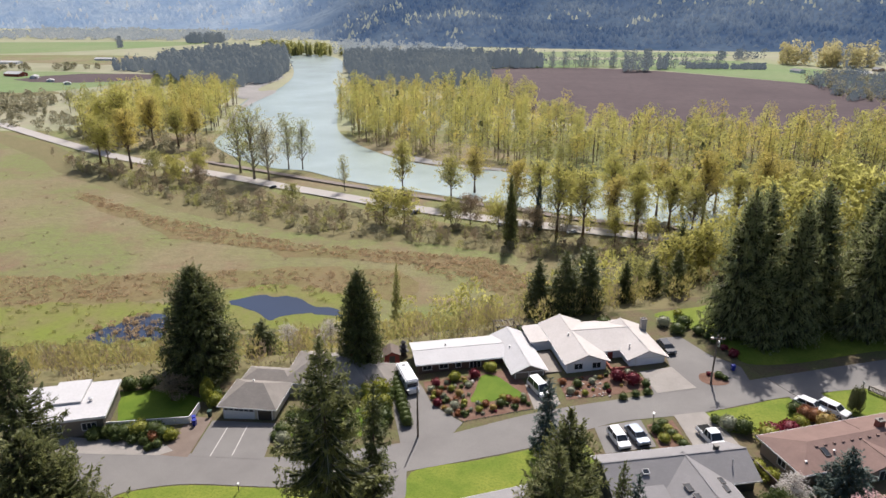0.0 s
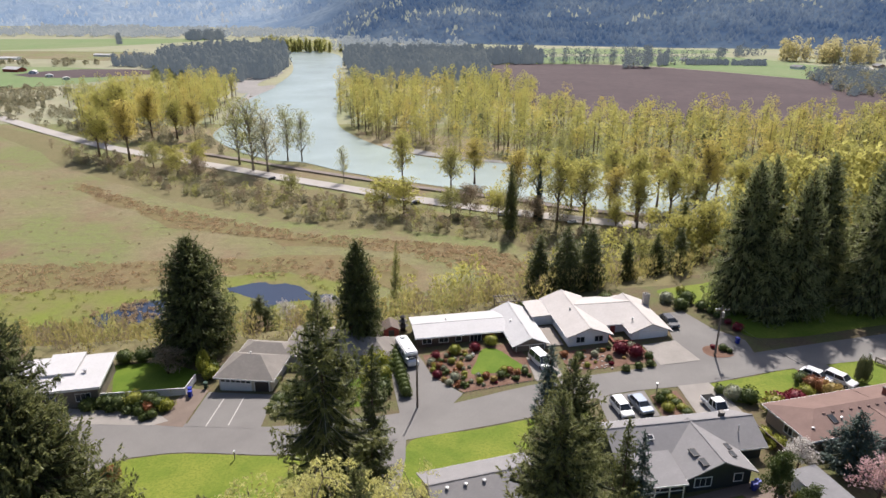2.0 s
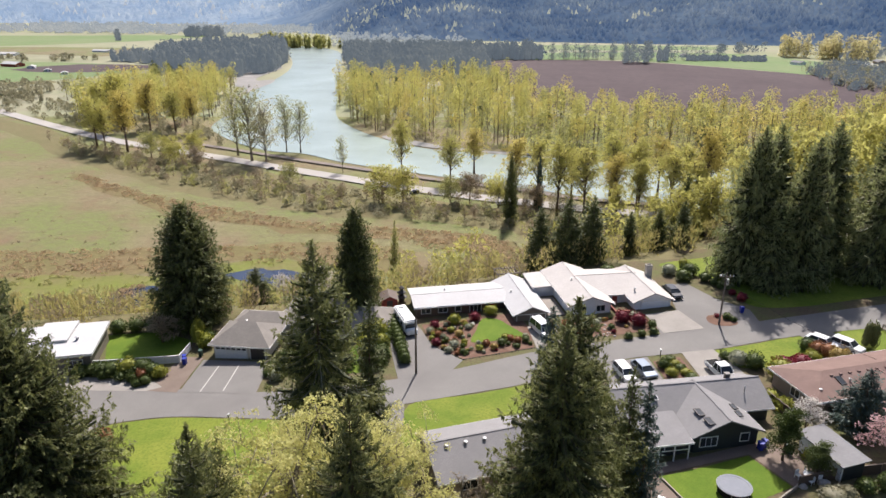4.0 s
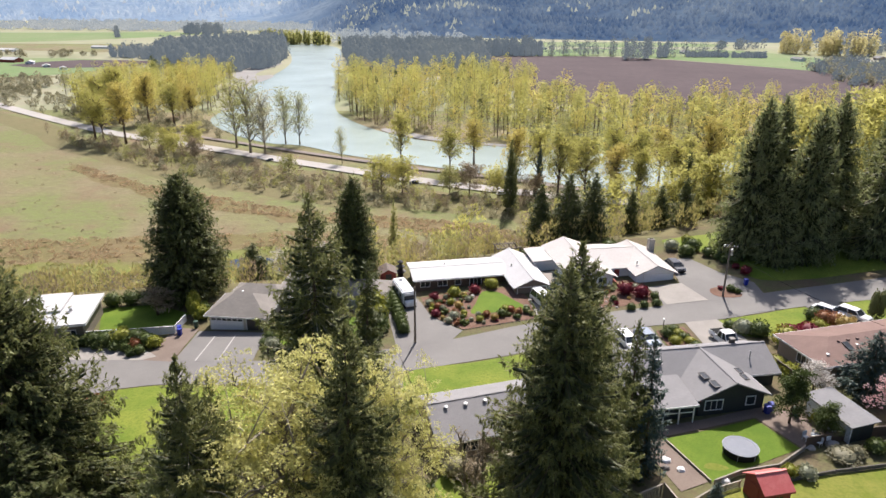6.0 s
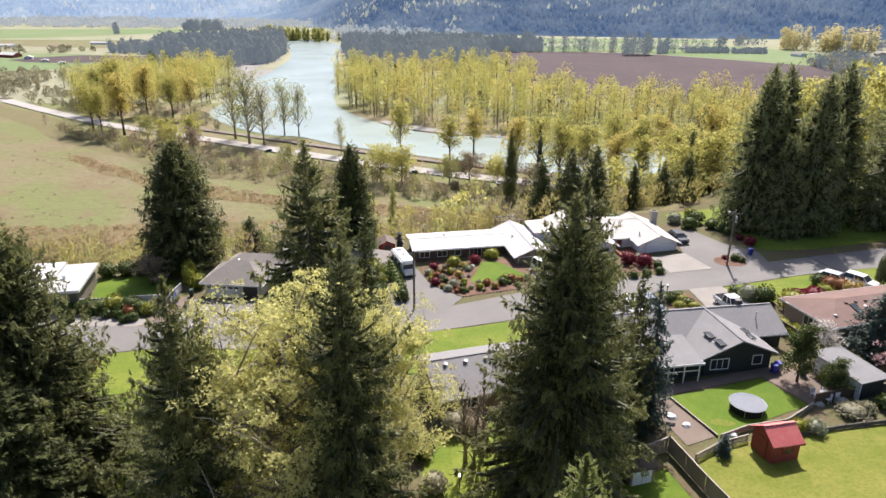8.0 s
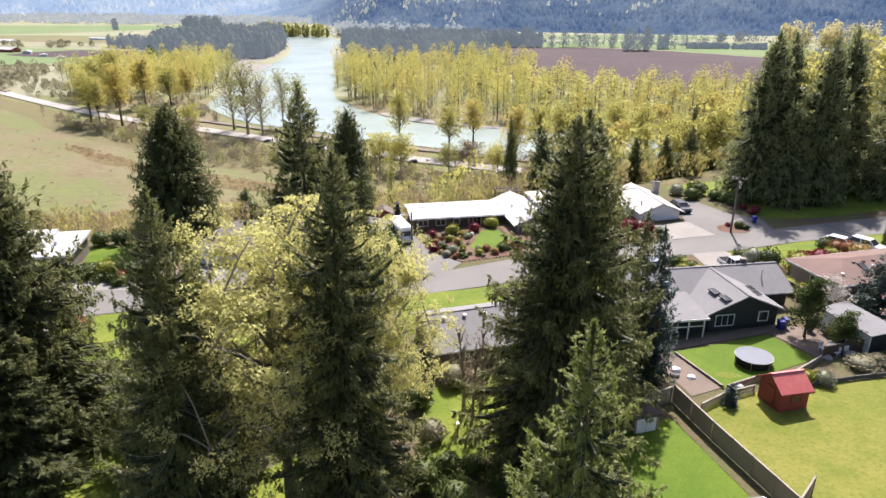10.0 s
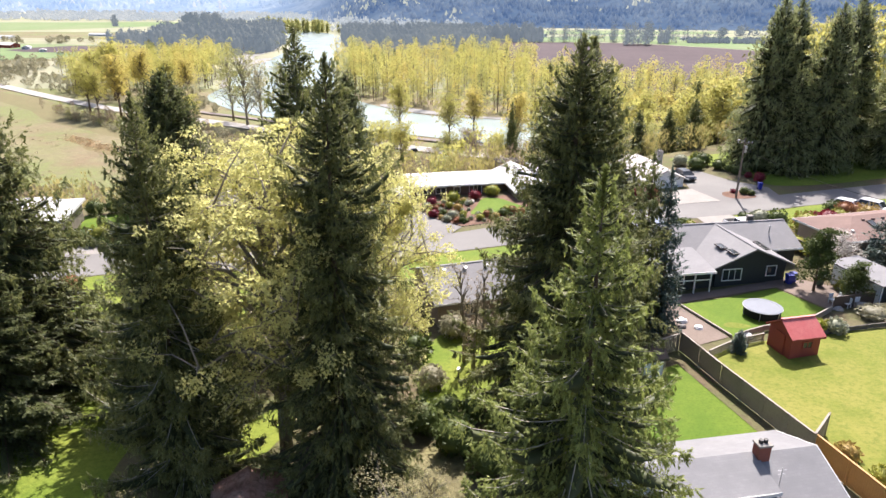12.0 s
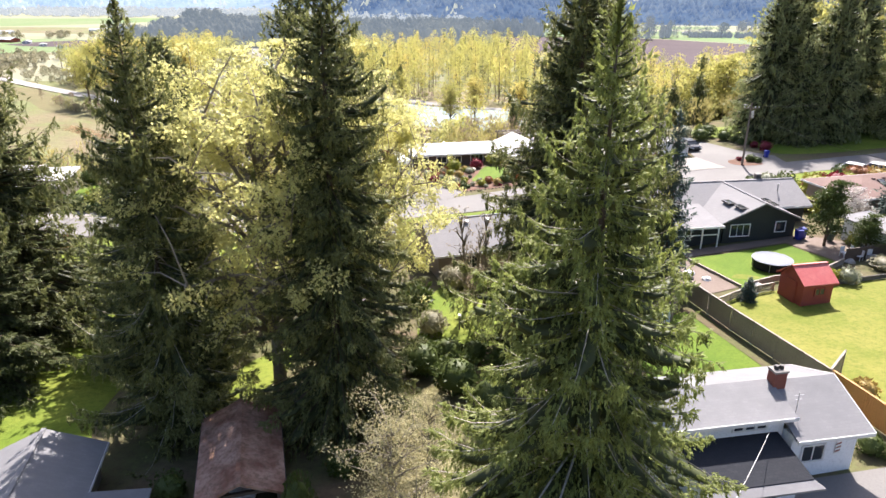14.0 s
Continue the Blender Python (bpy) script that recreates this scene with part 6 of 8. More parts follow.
def skylight(house, x, y, z, slope, w=0.7, l=1.2, rz=0.0):
    m = pose(x, y, z, 0, 0, rz) @ pose(0, 0, 0, slope, 0, 0)
    ob = part("skylight", ring((-w / 2, w / 2), (-l / 2, l / 2), (-w / 2 + 0.07, w / 2 - 0.07), (-l / 2 + 0.07, l / 2 - 0.07), 0.0, 0.14, True), DARK_TRIM if w < 0.85 else TRIM, house, "low framed skylight")
    ob.matrix_basis = m
    part("pane", boxes((-w / 2 + 0.07, w / 2 - 0.07, -l / 2 + 0.07, l / 2 - 0.07, 0.08, 0.11)), GLASS, ob)


def building(name, x, y, rz, label, category="house", dz=0.0):
    return thing(name, pose(x, y, gz(x, y) + dz, 0, 0, rz), label, category)


# ---- long brown house with a white roof ----
h = building("house", -4.5, 101.75, 10.6, "long low dark-brown house under a white roof")
part("wall", gable_walls(bmesh.new(), 0.4, 15.7, 0.5, 7.6, -0.8, 2.15, 2.65), DARK_WOOD, h)
gable_roof(h, 0.4, 15.7, 0.5, 7.6, 2.15, 2.65, WHITE_ROOF, over=0.6)
part("wall", gable_walls(bmesh.new(), 15.7, 21.1, -5.3, 8.2, -0.8, 2.2, 3.35, "y"), GREY_WOOD, h)
gable_roof(h, 15.7, 21.1, -5.3, 8.2, 2.2, 3.35, WHITE_ROOF, "y", over=0.55)
for wx in (1.9, 4.8):
    window(h, wx, 0.5, 0.75, 1.5, 0.9, bars=1)
window(h, 10.4, 0.5, 0.2, 1.9, 1.6, bars=2)
window(h, 7.4, 0.5, 0.75, 0.9, 0.9, bars=0)
panel_door(h, 17.1, -5.3, -0.1, 2.2, 2.0, GREY_WOOD, rows=4, cols=3)
panel_door(h, 19.7, -5.3, -0.1, 2.2, 2.0, GREY_WOOD, rows=4, cols=3)
part("entrance_door", boxes((12.9, 13.8, 0.44, 0.52, 0.0, 1.95)), RED_SIDE, h)
roof_vent(h, 6.0, 5.2, 2.55)
roof_vent(h, 17.0, 2.0, 2.8)
part("gutter", boxes((-0.2, 15.4, -0.24, -0.15, 1.98, 2.07)), TRIM, h)

# ---- white house with cream roofs ----
h = building("house", 20.7, 100.2, 8.65, "white house with broad cream-white gable roofs")
part("wall", gable_walls(bmesh.new(), 0.4, 7.3, 0.4, 15.2, -0.8, 2.15, 3.45, "y"), WHITE_SIDE, h)
gable_roof(h, 0.4, 7.3, 0.4, 15.2, 2.15, 3.45, CREAM_ROOF, "y", over=0.6)
part("wall", gable_walls(bmesh.new(), 11.5, 17.8, 0.3, 12.0, -0.8, 2.15, 3.45, "y"), WHITE_SIDE, h)
gable_roof(h, 11.5, 17.8, 0.3, 12.0, 2.15, 3.45, CREAM_ROOF, "y", over=0.6)
part("wall", gable_walls(bmesh.new(), 4.2, 14.6, 3.7, 14.4, -0.8, 2.1, 3.41), WHITE_SIDE, h)
gable_roof(h, 4.2, 14.6, 3.7, 14.4, 2.1, 3.41, CREAM_ROOF, over=0.5)
part("wall", boxes((-3.2, 0.35, 9.4, 15.0, -0.8, 1.75)), WHITE_SIDE, h)
part("roof_slope", slab(bmesh.new(), [(-3.7, 8.8, 1.8), (-0.2, 8.8, 1.95), (-0.2, 15.5, 1.95), (-3.7, 15.5, 1.8)], 0.16), CREAM_ROOF, h)
panel_door(h, 15.0, 0.3, -0.1, 4.8, 2.0, WHITE_SIDE, rows=4, cols=6, label="wide white panelled garage door")
window(h, 2.4, 0.4, 0.7, 1.4, 1.0)
window(h, 5.6, 0.4, 0.7, 1.4, 1.0)
part("entrance_door", boxes((8.9, 9.8, 3.6, 3.69, 0.0, 1.95)), RED_SIDE, h)
part("planter_wall", boxes((7.9, 11.4, -0.4, -0.1, -0.3, 0.8), (7.9, 8.2, -0.1, 2.0, -0.3, 0.8)), RED_BRICK, h, "low red-brick planter wall")
chimney(h, 18.2, 10.2, 1.0, 4.3, 1.0, 0.9, STONE)
roof_vent(h, 12.5, 3.0, 2.9)
roof_vent(h, 3.0, 8.0, 3.2)
part("deck_board", boxes((-3.4, -0.2, 1.0, 8.2, -0.3, 0.15)), GREY_WOOD, h, "narrow side deck")

# ---- hip-roofed garage house ----
h = building("house", -35.2, 90.6, -6.5, "cream garage house with weathered hip roofs")
part("wall", boxes((0.5, 8.9, 0.5, 7.5, -0.8, 2.55)), CREAM_SIDE, h)
hip_roof(h, 0.4, 9.0, 0.4, 7.6, 2.55, 4.7, TAN_SHINGLE, run=3.4)
panel_door(h, 3.2, 0.5, -0.1, 4.9, 2.15, WHITE_SIDE, rows=4, cols=6, lights=True, label="wide white garage door with a row of lights")
# Solid dark panel paints the shade inside the open bay.
ob = part("dark_bay_panel", boxes((6.3, 8.5, 0.36, 0.497, -0.1, 2.1)), DARK_TRIM, h, "dark panel painted as the shade of an open single garage bay")
part("door_frame", boxes((6.18, 6.3, 0.34, 0.5, -0.1, 2.2), (8.5, 8.62, 0.34, 0.5, -0.1, 2.2), (6.3, 8.5, 0.34, 0.5, 2.1, 2.2)), TRIM, ob)
part("wall", boxes((8.0, 22.0, 8.2, 18.0, -0.8, 2.6)), CREAM_SIDE, h)
hip_roof(h, 8.0, 22.0, 8.2, 18.0, 2.6, 5.0, TAN_SHINGLE, run=4.6)
part("wall", boxes((17.0, 25.4, 9.0, 15.8, -0.8, 2.5)), CREAM_SIDE, h)
hip_roof(h, 17.0, 25.4, 9.0, 15.8, 2.5, 4.3, TAN_SHINGLE, run=3.3)
part("wall", boxes((1.0, 9.0, 8.0, 12.2, -0.8, 2.4)), CREAM_SIDE, h)
hip_roof(h, 1.0, 9.0, 8.0, 12.2, 2.4, 3.6, TAN_SHINGLE, run=2.2)
window(h, 12.6, 8.2, 0.8, 1.6, 1.2)
window(h, 21.0, 8.196, 0.8, 1.8, 1.2)
for sx in (12.0, 13.6):
    skylight(h, sx, 10.6, 3.95, 26, 0.9, 1.3)
roof_vent(h, 4.0, 5.2, 4.0)
chimney(h, 18.0, 14.5, 3.0, 5.9, 0.9, 0.7)

# ---- flat-roofed white house ----
h = building("house", -51.6, 88.0, 12, "low house with a bright white flat roof")
part("wall", boxes((-14.0, -0.5, 0.5, 10.6, -0.8, 2.9)), GREY_WOOD, h)
part("flat_roof", boxes((-14.6, 0.0, 0.0, 11.0, 2.9, 3.15), bevel=0.02), WHITE_ROOF, h, "bright white flat roof")
part("raised_roof", boxes((-9.5, -4.5, 4.5, 11.3, 3.152, 3.55), bevel=0.02), WHITE_ROOF, h)
part("fascia", boxes((-14.6, 0.05, -0.05, -0.004, 2.8, 3.2), (0.004, 0.06, -0.05, 11.0, 2.8, 3.2)), TRIM, h)
window(h, -2.6, 0.5, 0.8, 2.0, 1.2, bars=2)
window(h, -7.5, 0.5, 0.8, 2.0, 1.2, bars=2)
roof_vent(h, -3.2, 5.0, 3.15, 0.22, 0.5)
roof_vent(h, -6.0, 2.5, 3.15)

# ---- dark green house with grey roofs ----
h = building("house", 28.2, 63.7, 9, "dark green house with grey shingle roofs and white trim")
part("wall", gable_walls(bmesh.new(), 0.2, 8.0, 0.2, 8.0, -0.8, 2.45, 4.1, "y"), GREEN_SIDE, h)
gable_roof(h, 0.2, 8.0, 0.2, 8.0, 2.45, 4.1, GREY_SHINGLE, "y", over=0.55)
part("wall", gable_walls(bmesh.new(), -6.6, 12.0, 4.4, 11.4, -0.8, 2.45, 4.15), GREEN_SIDE, h)
gable_roof(h, -6.6, 12.0, 4.4, 11.4, 2.45, 4.15, GREY_SHINGLE, over=0.55)
part("roof_slope", slab(bmesh.new(), [(-6.4, -0.9, 2.25), (-0.4, -0.9, 2.25), (-0.4, 4.4, 2.95), (-6.4, 4.4, 2.95)], 0.14), GREY_SHINGLE, h)
part("wall", boxes((-5.9, 0.1, 0.3, 4.4, -0.8, 2.2)), GREEN_SIDE, h)
part("fascia", boxes((-6.4, -0.4, -0.95, -0.905, 2.05, 2.27)), TRIM, h)
for px_ in (-6.2, -4.4, -2.6, -0.9):
    part("porch_post", boxes((px_ - 0.06, px_ + 0.06, -0.86, -0.74, -0.3, 2.1)), TRIM, h, "white porch post")
part("porch_rail", boxes((-6.2, -0.9, -0.83, -0.77, 1.35, 1.45)), TRIM, h)
window(h, 2.0, 0.2, 0.75, 2.0, 1.15, bars=2)
window(h, 6.4, 0.2, 1.0, 1.0, 1.0, bars=0)
window(h, -4.0, 0.3, 0.6, 1.5, 1.2, bars=1)
skylight(h, 2.0, 2.8, 3.42, 0, 0.8, 1.4)
skylight(h, 2.2, 0.9, 3.48, 0, 0.8, 1.4)
skylight(h, 6.5, 2.0, 3.30, 0, 0.6, 1.1)
skylight(h, 6.8, 3.6, 3.18, 0, 0.6, 1.1)
skylight(h, -2.0, 6.2, 3.62, 25, 0.9, 0.7)
chimney(h, 8.6, 8.4, 2.6, 4.8, 0.55, 0.5, DARK_STONE, False)
roof_vent(h, 9.6, 6.0, 3.4, 0.07, 0.8)

# ---- red-brown roofed house ----
h = building("house", 45.0, 69.6, 14.5, "long tan house under a red-brown hip roof")
part("wall", boxes((0.5, 22.0, 0.5, 8.0, -0.8, 2.3)), BROWN_SIDE, h)
hip_roof(h, 0.5, 22.0, 0.5, 8.0, 2.3, 3.6, BROWN_SHINGLE, over=0.6, run=4.2)
part("wall", gable_walls(bmesh.new(), 8.4, 15.4, -1.4, 4.0, -0.8, 2.2, 3.2, "y"), BROWN_SIDE, h)
gable_roof(h, 8.4, 15.4, -1.4, 4.0, 2.2, 3.2, BROWN_SHINGLE, "y", over=0.5)
window(h, 5.0, 0.5, 0.6, 1.8, 1.1, bars=2)
window(h, 11.8, -1.4, 0.3, 2.4, 1.6, bars=2)
window(h, 0.5, 4.0, 0.6, 1.4, 1.1, rz=-90)
chimney(h, 16.4, 4.9, 2.6, 4.5, 1.0, 0.8)
for k in range(9):
    part("ridge_vent", boxes((4.6 + k * 1.4, 5.0 + k * 1.4, 3.2, 3.45, 3.26, 3.48), bevel=0.03), BROWN_SHINGLE, h)
skylight(h, 5.4, 2.4, 3.06, 17, 0.84, 1.4)
roof_vent(h, 1.8, 1.6, 2.55)
roof_vent(h, 6.6, 2.2, 2.9)
part("gutter", boxes((-0.1, 7.8, -0.22, -0.155, 2.12, 2.2)), TRIM, h)

# ---- grey-roofed house among the trees ----
h = building("house", 4.6, 63.2, 17, "long house under a plain light grey roof")
part("wall", gable_walls(bmesh.new(), -6.2, 7.5, -4.2, 4.2, -0.8, 2.5, 4.2), BROWN_SIDE, h)
gable_roof(h, -6.2, 7.5, -4.2, 4.2, 2.5, 4.2, GREY_SHINGLE, over=0.5)
for k in range(3):
    roof_vent(h, -4.6 + 2.2 * k, -0.8, 3.95, 0.14, 0.22)
window(h, -3.0, -4.2, 0.8, 1.6, 1.1)

# ---- white house by the fence ----
h = building("house", 22.4, 28.9, 10, "white house with light grey shingle roof")
part("wall", boxes((-10.8, -0.5, 1.3, 6.4, -0.8, 2.5)), WHITE_SIDE, h)
part("wall", boxes((-4.3, -0.504, 0.5, 1.296, -0.8, 2.5)), WHITE_SIDE, h)
part("roof_slope", slab(bmesh.new(), [(-4.39, 0.0, 2.55), (0.0, 0.0, 2.55), (0.0, 3.45, 3.95), (-4.39, 3.45, 3.95)], 0.14), LIGHT_SHINGLE, h)
part("roof_slope", slab(bmesh.new(), [(0.0, 6.9, 2.55), (-11.3, 6.9, 2.55), (-11.3, 3.453, 3.95), (0.0, 3.453, 3.95)], 0.14), LIGHT_SHINGLE, h)
part("fascia", boxes((-4.39, 0.0, -0.05, -0.004, 2.36, 2.56)), TRIM, h)
part("fascia", slab(bmesh.new(), [(0.004, 0.0, 2.56), (0.05, 0.0, 2.56), (0.05, 3.45, 3.96), (0.004, 3.45, 3.96)], 0.18), TRIM, h)
part("fascia", slab(bmesh.new(), [(0.004, 3.454, 3.96), (0.05, 3.454, 3.96), (0.05, 6.9, 2.56), (0.004, 6.9, 2.56)], 0.18), TRIM, h)
part("gable_wall", boxes((-0.62, -0.5, 0.6, 6.3, 2.3, 2.6), (-0.62, -0.5, 2.0, 4.9, 2.604, 3.1)), WHITE_SIDE, h)
part("wall", boxes((-10.0, -4.4, 1.2, 3.2, 2.0, 3.3)), WHITE_SIDE, h)
part("roof_slope", slab(bmesh.new(), [(-10.6, 0.85, 3.36), (-3.9, 0.85, 3.36), (-3.9, 3.5, 4.03), (-10.6, 3.5, 4.03)], 0.14), LIGHT_SHINGLE, h)
part("fascia", boxes((-10.6, -3.9, 0.80, 0.845, 3.16, 3.37)), TRIM, h)
for k in range(3):
    window(h, -7.0 + 0.65 * k, 1.2, 2.72, 0.5, 0.38, bars=0)
part("wall", boxes((-9.8, -4.9, -1.1, 1.196, -0.8, 1.6)), WHITE_SIDE, h)
part("porch_roof", slab(bmesh.new(), [(-10.2, -1.6, 1.60), (-4.5, -1.6, 1.60), (-4.7, 1.18, 2.38), (-10.2, 1.18, 2.38)], 0.14), SLATE, h, "dark slate-grey porch roof")
part("fascia", slab(bmesh.new(), [(-10.3, -2.1, 1.40), (-4.2, -2.1, 1.40), (-4.45, -1.605, 1.56), (-10.3, -1.605, 1.56)], 0.1), LIGHT_SHINGLE, h, "pale eave strip")
window(h, -6.8, -1.1, 0.3, 1.6, 1.0, bars=1)
window(h, -3.0, 0.5, 0.9, 1.2, 0.9, bars=1)
chimney(h, -3.7, 3.2, 2.8, 4.8, 0.72, 0.6, RED_BRICK)
roof_vent(h, -3.2, 4.4, 3.75, 0.07, 0.15)
roof_vent(h, -2.4, 4.5, 3.6, 0.07, 0.15)
bm = bmesh.new()
tube(bm, [(-3.6, 1.5, 3.0), (-3.6, 1.5, 4.4)], [0.02, 0.02], 6)
tube(bm, [(-3.85, 1.5, 4.25), (-3.35, 1.5, 4.25)], [0.015, 0.015], 6)
tube(bm, [(-3.8, 1.5, 4.0), (-3.4, 1.5, 4.0)], [0.015, 0.015], 6)
part("antenna", bm, GALV, h, "thin roof antenna")
flag = part("hanging_banner", boxes((-1.75, -1.45, 0.42, 0.46, 1.2, 1.95)), WHITE_PLASTIC, h, "small red and white striped banner")
for k in range(3):
    part("stripe", slab(bmesh.new(), [(-1.75, 0.412, 1.28 + 0.22 * k), (-1.45, 0.412, 1.36 + 0.22 * k), (-1.45, 0.412, 1.45 + 0.22 * k), (-1.75, 0.412, 1.37 + 0.22 * k)], 0.006), RED_SIDE, flag)

# ---- grey house corner and brown shed ----
h = building("house", -18.4, 31.4, 12, "grey-roofed house partly in tree shade")
part("wall", gable_walls(bmesh.new(), -5.6, -0.5, -9.0, -0.4, -0.8, 2.0, 3.1, "y"), GREY_WOOD, h)
gable_roof(h, -5.6, -0.5, -9.0, -0.4, 2.0, 3.1, LIGHT_SHINGLE, "y", over=0.5)
part("wall", boxes((-0.48, 2.6, -9.0, -4.6, -0.8, 1.7)), GREY_WOOD, h)
part("roof_slope", slab(bmesh.new(), [(-0.1, -9.4, 2.02), (3.0, -9.4, 1.75), (3.0, -4.2, 1.75), (-0.1, -4.2, 2.02)], 0.12), LIGHT_SHINGLE, h)
h = building("shed", -10.6, 30.2, 15, "brown wooden shed with a mossy roof, sun dapple painted in", "shed")
part("wall", gable_walls(bmesh.new(), -1.9, 1.9, -0.4, 3.3, -0.6, 1.9, 2.75, "y"), DARK_WOOD, h)
gable_roof(h, -1.9, 1.9, -3.6, 3.3, 1.9, 2.75, MOSSY_DAPPLED, "y", over=0.3, trim=DARK_TRIM)
for k in (-1.8, 1.8):
    part("post", boxes((k - 0.07, k + 0.07, -3.4, -3.26, -0.6, 1.92)), DARK_WOOD, h)
    part("side_wall", boxes((k - 0.03, k + 0.03, -3.25, -0.42, -0.6, 1.7)), DARK_WOOD, h)
part("beam", boxes((-1.9, 1.9, -3.42, -3.24, 1.72, 1.9)), DARK_WOOD, h)


def small_boat(x, y, rz):
    """An upturned dinghy: a rounded hull that narrows to the bow, with a keel and a rubbing strake."""
    boat = thing("boat", at(x, y, rz, 0.0), "small white upturned boat under the shed roof", "boat")
    bm = bmesh.new()
    rows = []
    for i in range(11):
        u = i / 10
        half = 0.72 * (1 - max(0.0, u - 0.35) ** 2 * 2.3)
        rows.append([bm.verts.new((half * math.cos(a), 1.3 - 2.7 * u, 0.55 + (0.62 - 0.12 * u) * math.sin(a) ** 0.7)) for a in [math.pi * j / 10 for j in range(11)]])
    for p, q in zip(rows, rows[1:]):
        for j in range(10):
            bm.faces.new((p[j], p[j + 1], q[j + 1], q[j]))
    for p in (rows[0], rows[-1]):
        bm.faces.new(p)
    bmesh.ops.recalc_face_normals(bm, faces=bm.faces)
    part("hull", from_bm("hull", bm, WHITE_PLASTIC, True), None, boat)
    part("keel", boxes((-0.03, 0.03, -1.3, 1.25, 1.13, 1.22), bevel=0.01), TRIM, boat)
    for y_ in (-0.9, 0.8):
        part("trestle", boxes((-0.7, 0.7, y_ - 0.05, y_ + 0.05, 0.42, 0.54), (-0.6, -0.5, y_ - 0.05, y_ + 0.05, -0.05, 0.42), (0.5, 0.6, y_ - 0.05, y_ + 0.05, -0.05, 0.42)), DARK_WOOD, boat)


small_boat(-10.1, 28.3, 15)

# ---- red garden shed ----
h = building("shed", 28.7, 48.6, 12, "barn-red garden shed with a red metal roof", "shed")
part("wall", gable_walls(bmesh.new(), 0.2, 2.9, 0.2, 3.0, -0.3, 2.0, 2.95), RED_SIDE, h)
gable_roof(h, 0.2, 2.9, 0.2, 3.0, 2.0, 2.95, RED_METAL, over=0.25, thick=0.06, trim=RED_SIDE)
window(h, 1.7, 0.2, 0.95, 0.8, 0.5, frame_mat=RED_SIDE)
part("shed_door", boxes((0.12, 0.196, 1.0, 2.1, 0.0, 1.85)), RED_SIDE, h, "plain red side door")

# ---- green side shed ----
h = building("shed", 41.6, 57.9, 14, "long dark green shed with a pale flat roof", "shed")
part("wall", boxes((0.2, 3.0, 0.2, 6.2, -0.4, 2.1)), GREEN_SIDE, h)
part("shed_roof", slab(bmesh.new(), [(-0.2, -0.2, 2.2), (3.4, -0.2, 2.45), (3.4, 6.6, 2.45), (-0.2, 6.6, 2.2)], 0.1), LIGHT_SHINGLE, h, "pale low-sloped roof")
part("wall_panel", boxes((0.14, 0.196, 0.3, 6.1, -0.3, 2.05)), WHITE_SIDE, h)
part("corner_board", boxes((0.1, 0.26, 0.12, 0.196, -0.3, 2.1)), TRIM, h)

# ---- small play shed by the fence ----
h = building("shed", 16.0, 46.6, 14, "small white-doored shed with a dark brown roof", "shed")
part("wall", gable_walls(bmesh.new(), 0, 2.2, 0, 1.8, -0.3, 1.7, 2.4), BROWN_SIDE, h)
gable_roof(h, 0, 2.2, 0, 1.8, 1.7, 2.4, DARK_WOOD, over=0.15, thick=0.06, trim=DARK_TRIM)
for k in (0.62, 1.52):
    part("shed_door", boxes((k - 0.42, k + 0.42, -0.05, -0.004, 0.0, 1.6)), WHITE_SIDE, h)


# ---- fences ----
def fence(name, pts, high, material, label, board_w=0.0, step=2.4, rail=None, group=""):
    """Posts, rails and board panels along a line of the plan; each bay has its own panel."""
    f = thing(name, at(*pts[0]), label, "fence", group)
    inv = f.matrix_basis.inverted()
    post = from_bm("post", box(bmesh.new(), -0.06, 0.06, -0.06, 0.06, -0.3, high + 0.08, 0.01), rail or material)
    for a, b in zip(pts, pts[1:]):
        length = math.dist(a, b)
        n = max(1, round(length / step))
        ang = math.degrees(math.atan2(b[1] - a[1], b[0] - a[0]))
        bay = length / n
        for i in range(n + 1):
            x, y = a[0] + (b[0] - a[0]) * i / n, a[1] + (b[1] - a[1]) * i / n
            part("post", post, None, f).matrix_basis = inv @ pose(x, y, gz(x, y), 0, 0, ang)
            if i == n:
                break
            x1, y1 = a[0] + (b[0] - a[0]) * (i + 1) / n, a[1] + (b[1] - a[1]) * (i + 1) / n
            tip = math.degrees(math.atan2(gz(x1, y1) - gz(x, y), bay))
            m = inv @ pose(x, y, gz(x, y), 0, 0, ang) @ pose(0, 0, 0, 0, -tip, 0)
            bm = bmesh.new()
            if board_w:
                c = 0.08
                while c + board_w < bay - 0.05:
                    box(bm, c, c + board_w, -0.012, 0.012, 0.06, high - 0.03 * ((i + int(c * 10)) % 2))
                    c += board_w * 1.12 if board_w > 0.12 else board_w * 2.1
            else:
                box(bm, 0.062, bay - 0.062, -0.02, 0.02, 0.05, high)
            pn = part("fence_panel", bm, material, f)
            if board_w:
                pn["kind"] = "stuff"
            pn.matrix_basis = m
            part("rail", boxes((0.06, bay - 0.06, 0.014, 0.055, high * 0.82, high * 0.82 + 0.09), (0.06, bay - 0.06, 0.014, 0.055, high * 0.2, high * 0.2 + 0.09)), rail or material, pn)
            part("top_rail", boxes((0.0, bay, -0.07, 0.07, high + 0.012, high + 0.06)), rail or material, pn)
    return f


fence("board_fence", [(20.6, 51.0), (21.9, 45.4), (24.3, 36.4)], 1.75, FENCE_GREY, "weathered grey board fence between two back lawns", 0.14)
fence("board_fence", [(24.3, 36.4), (26.4, 38.6)], 1.75, FENCE_GREY, "short weathered fence return at the corner", 0.14)
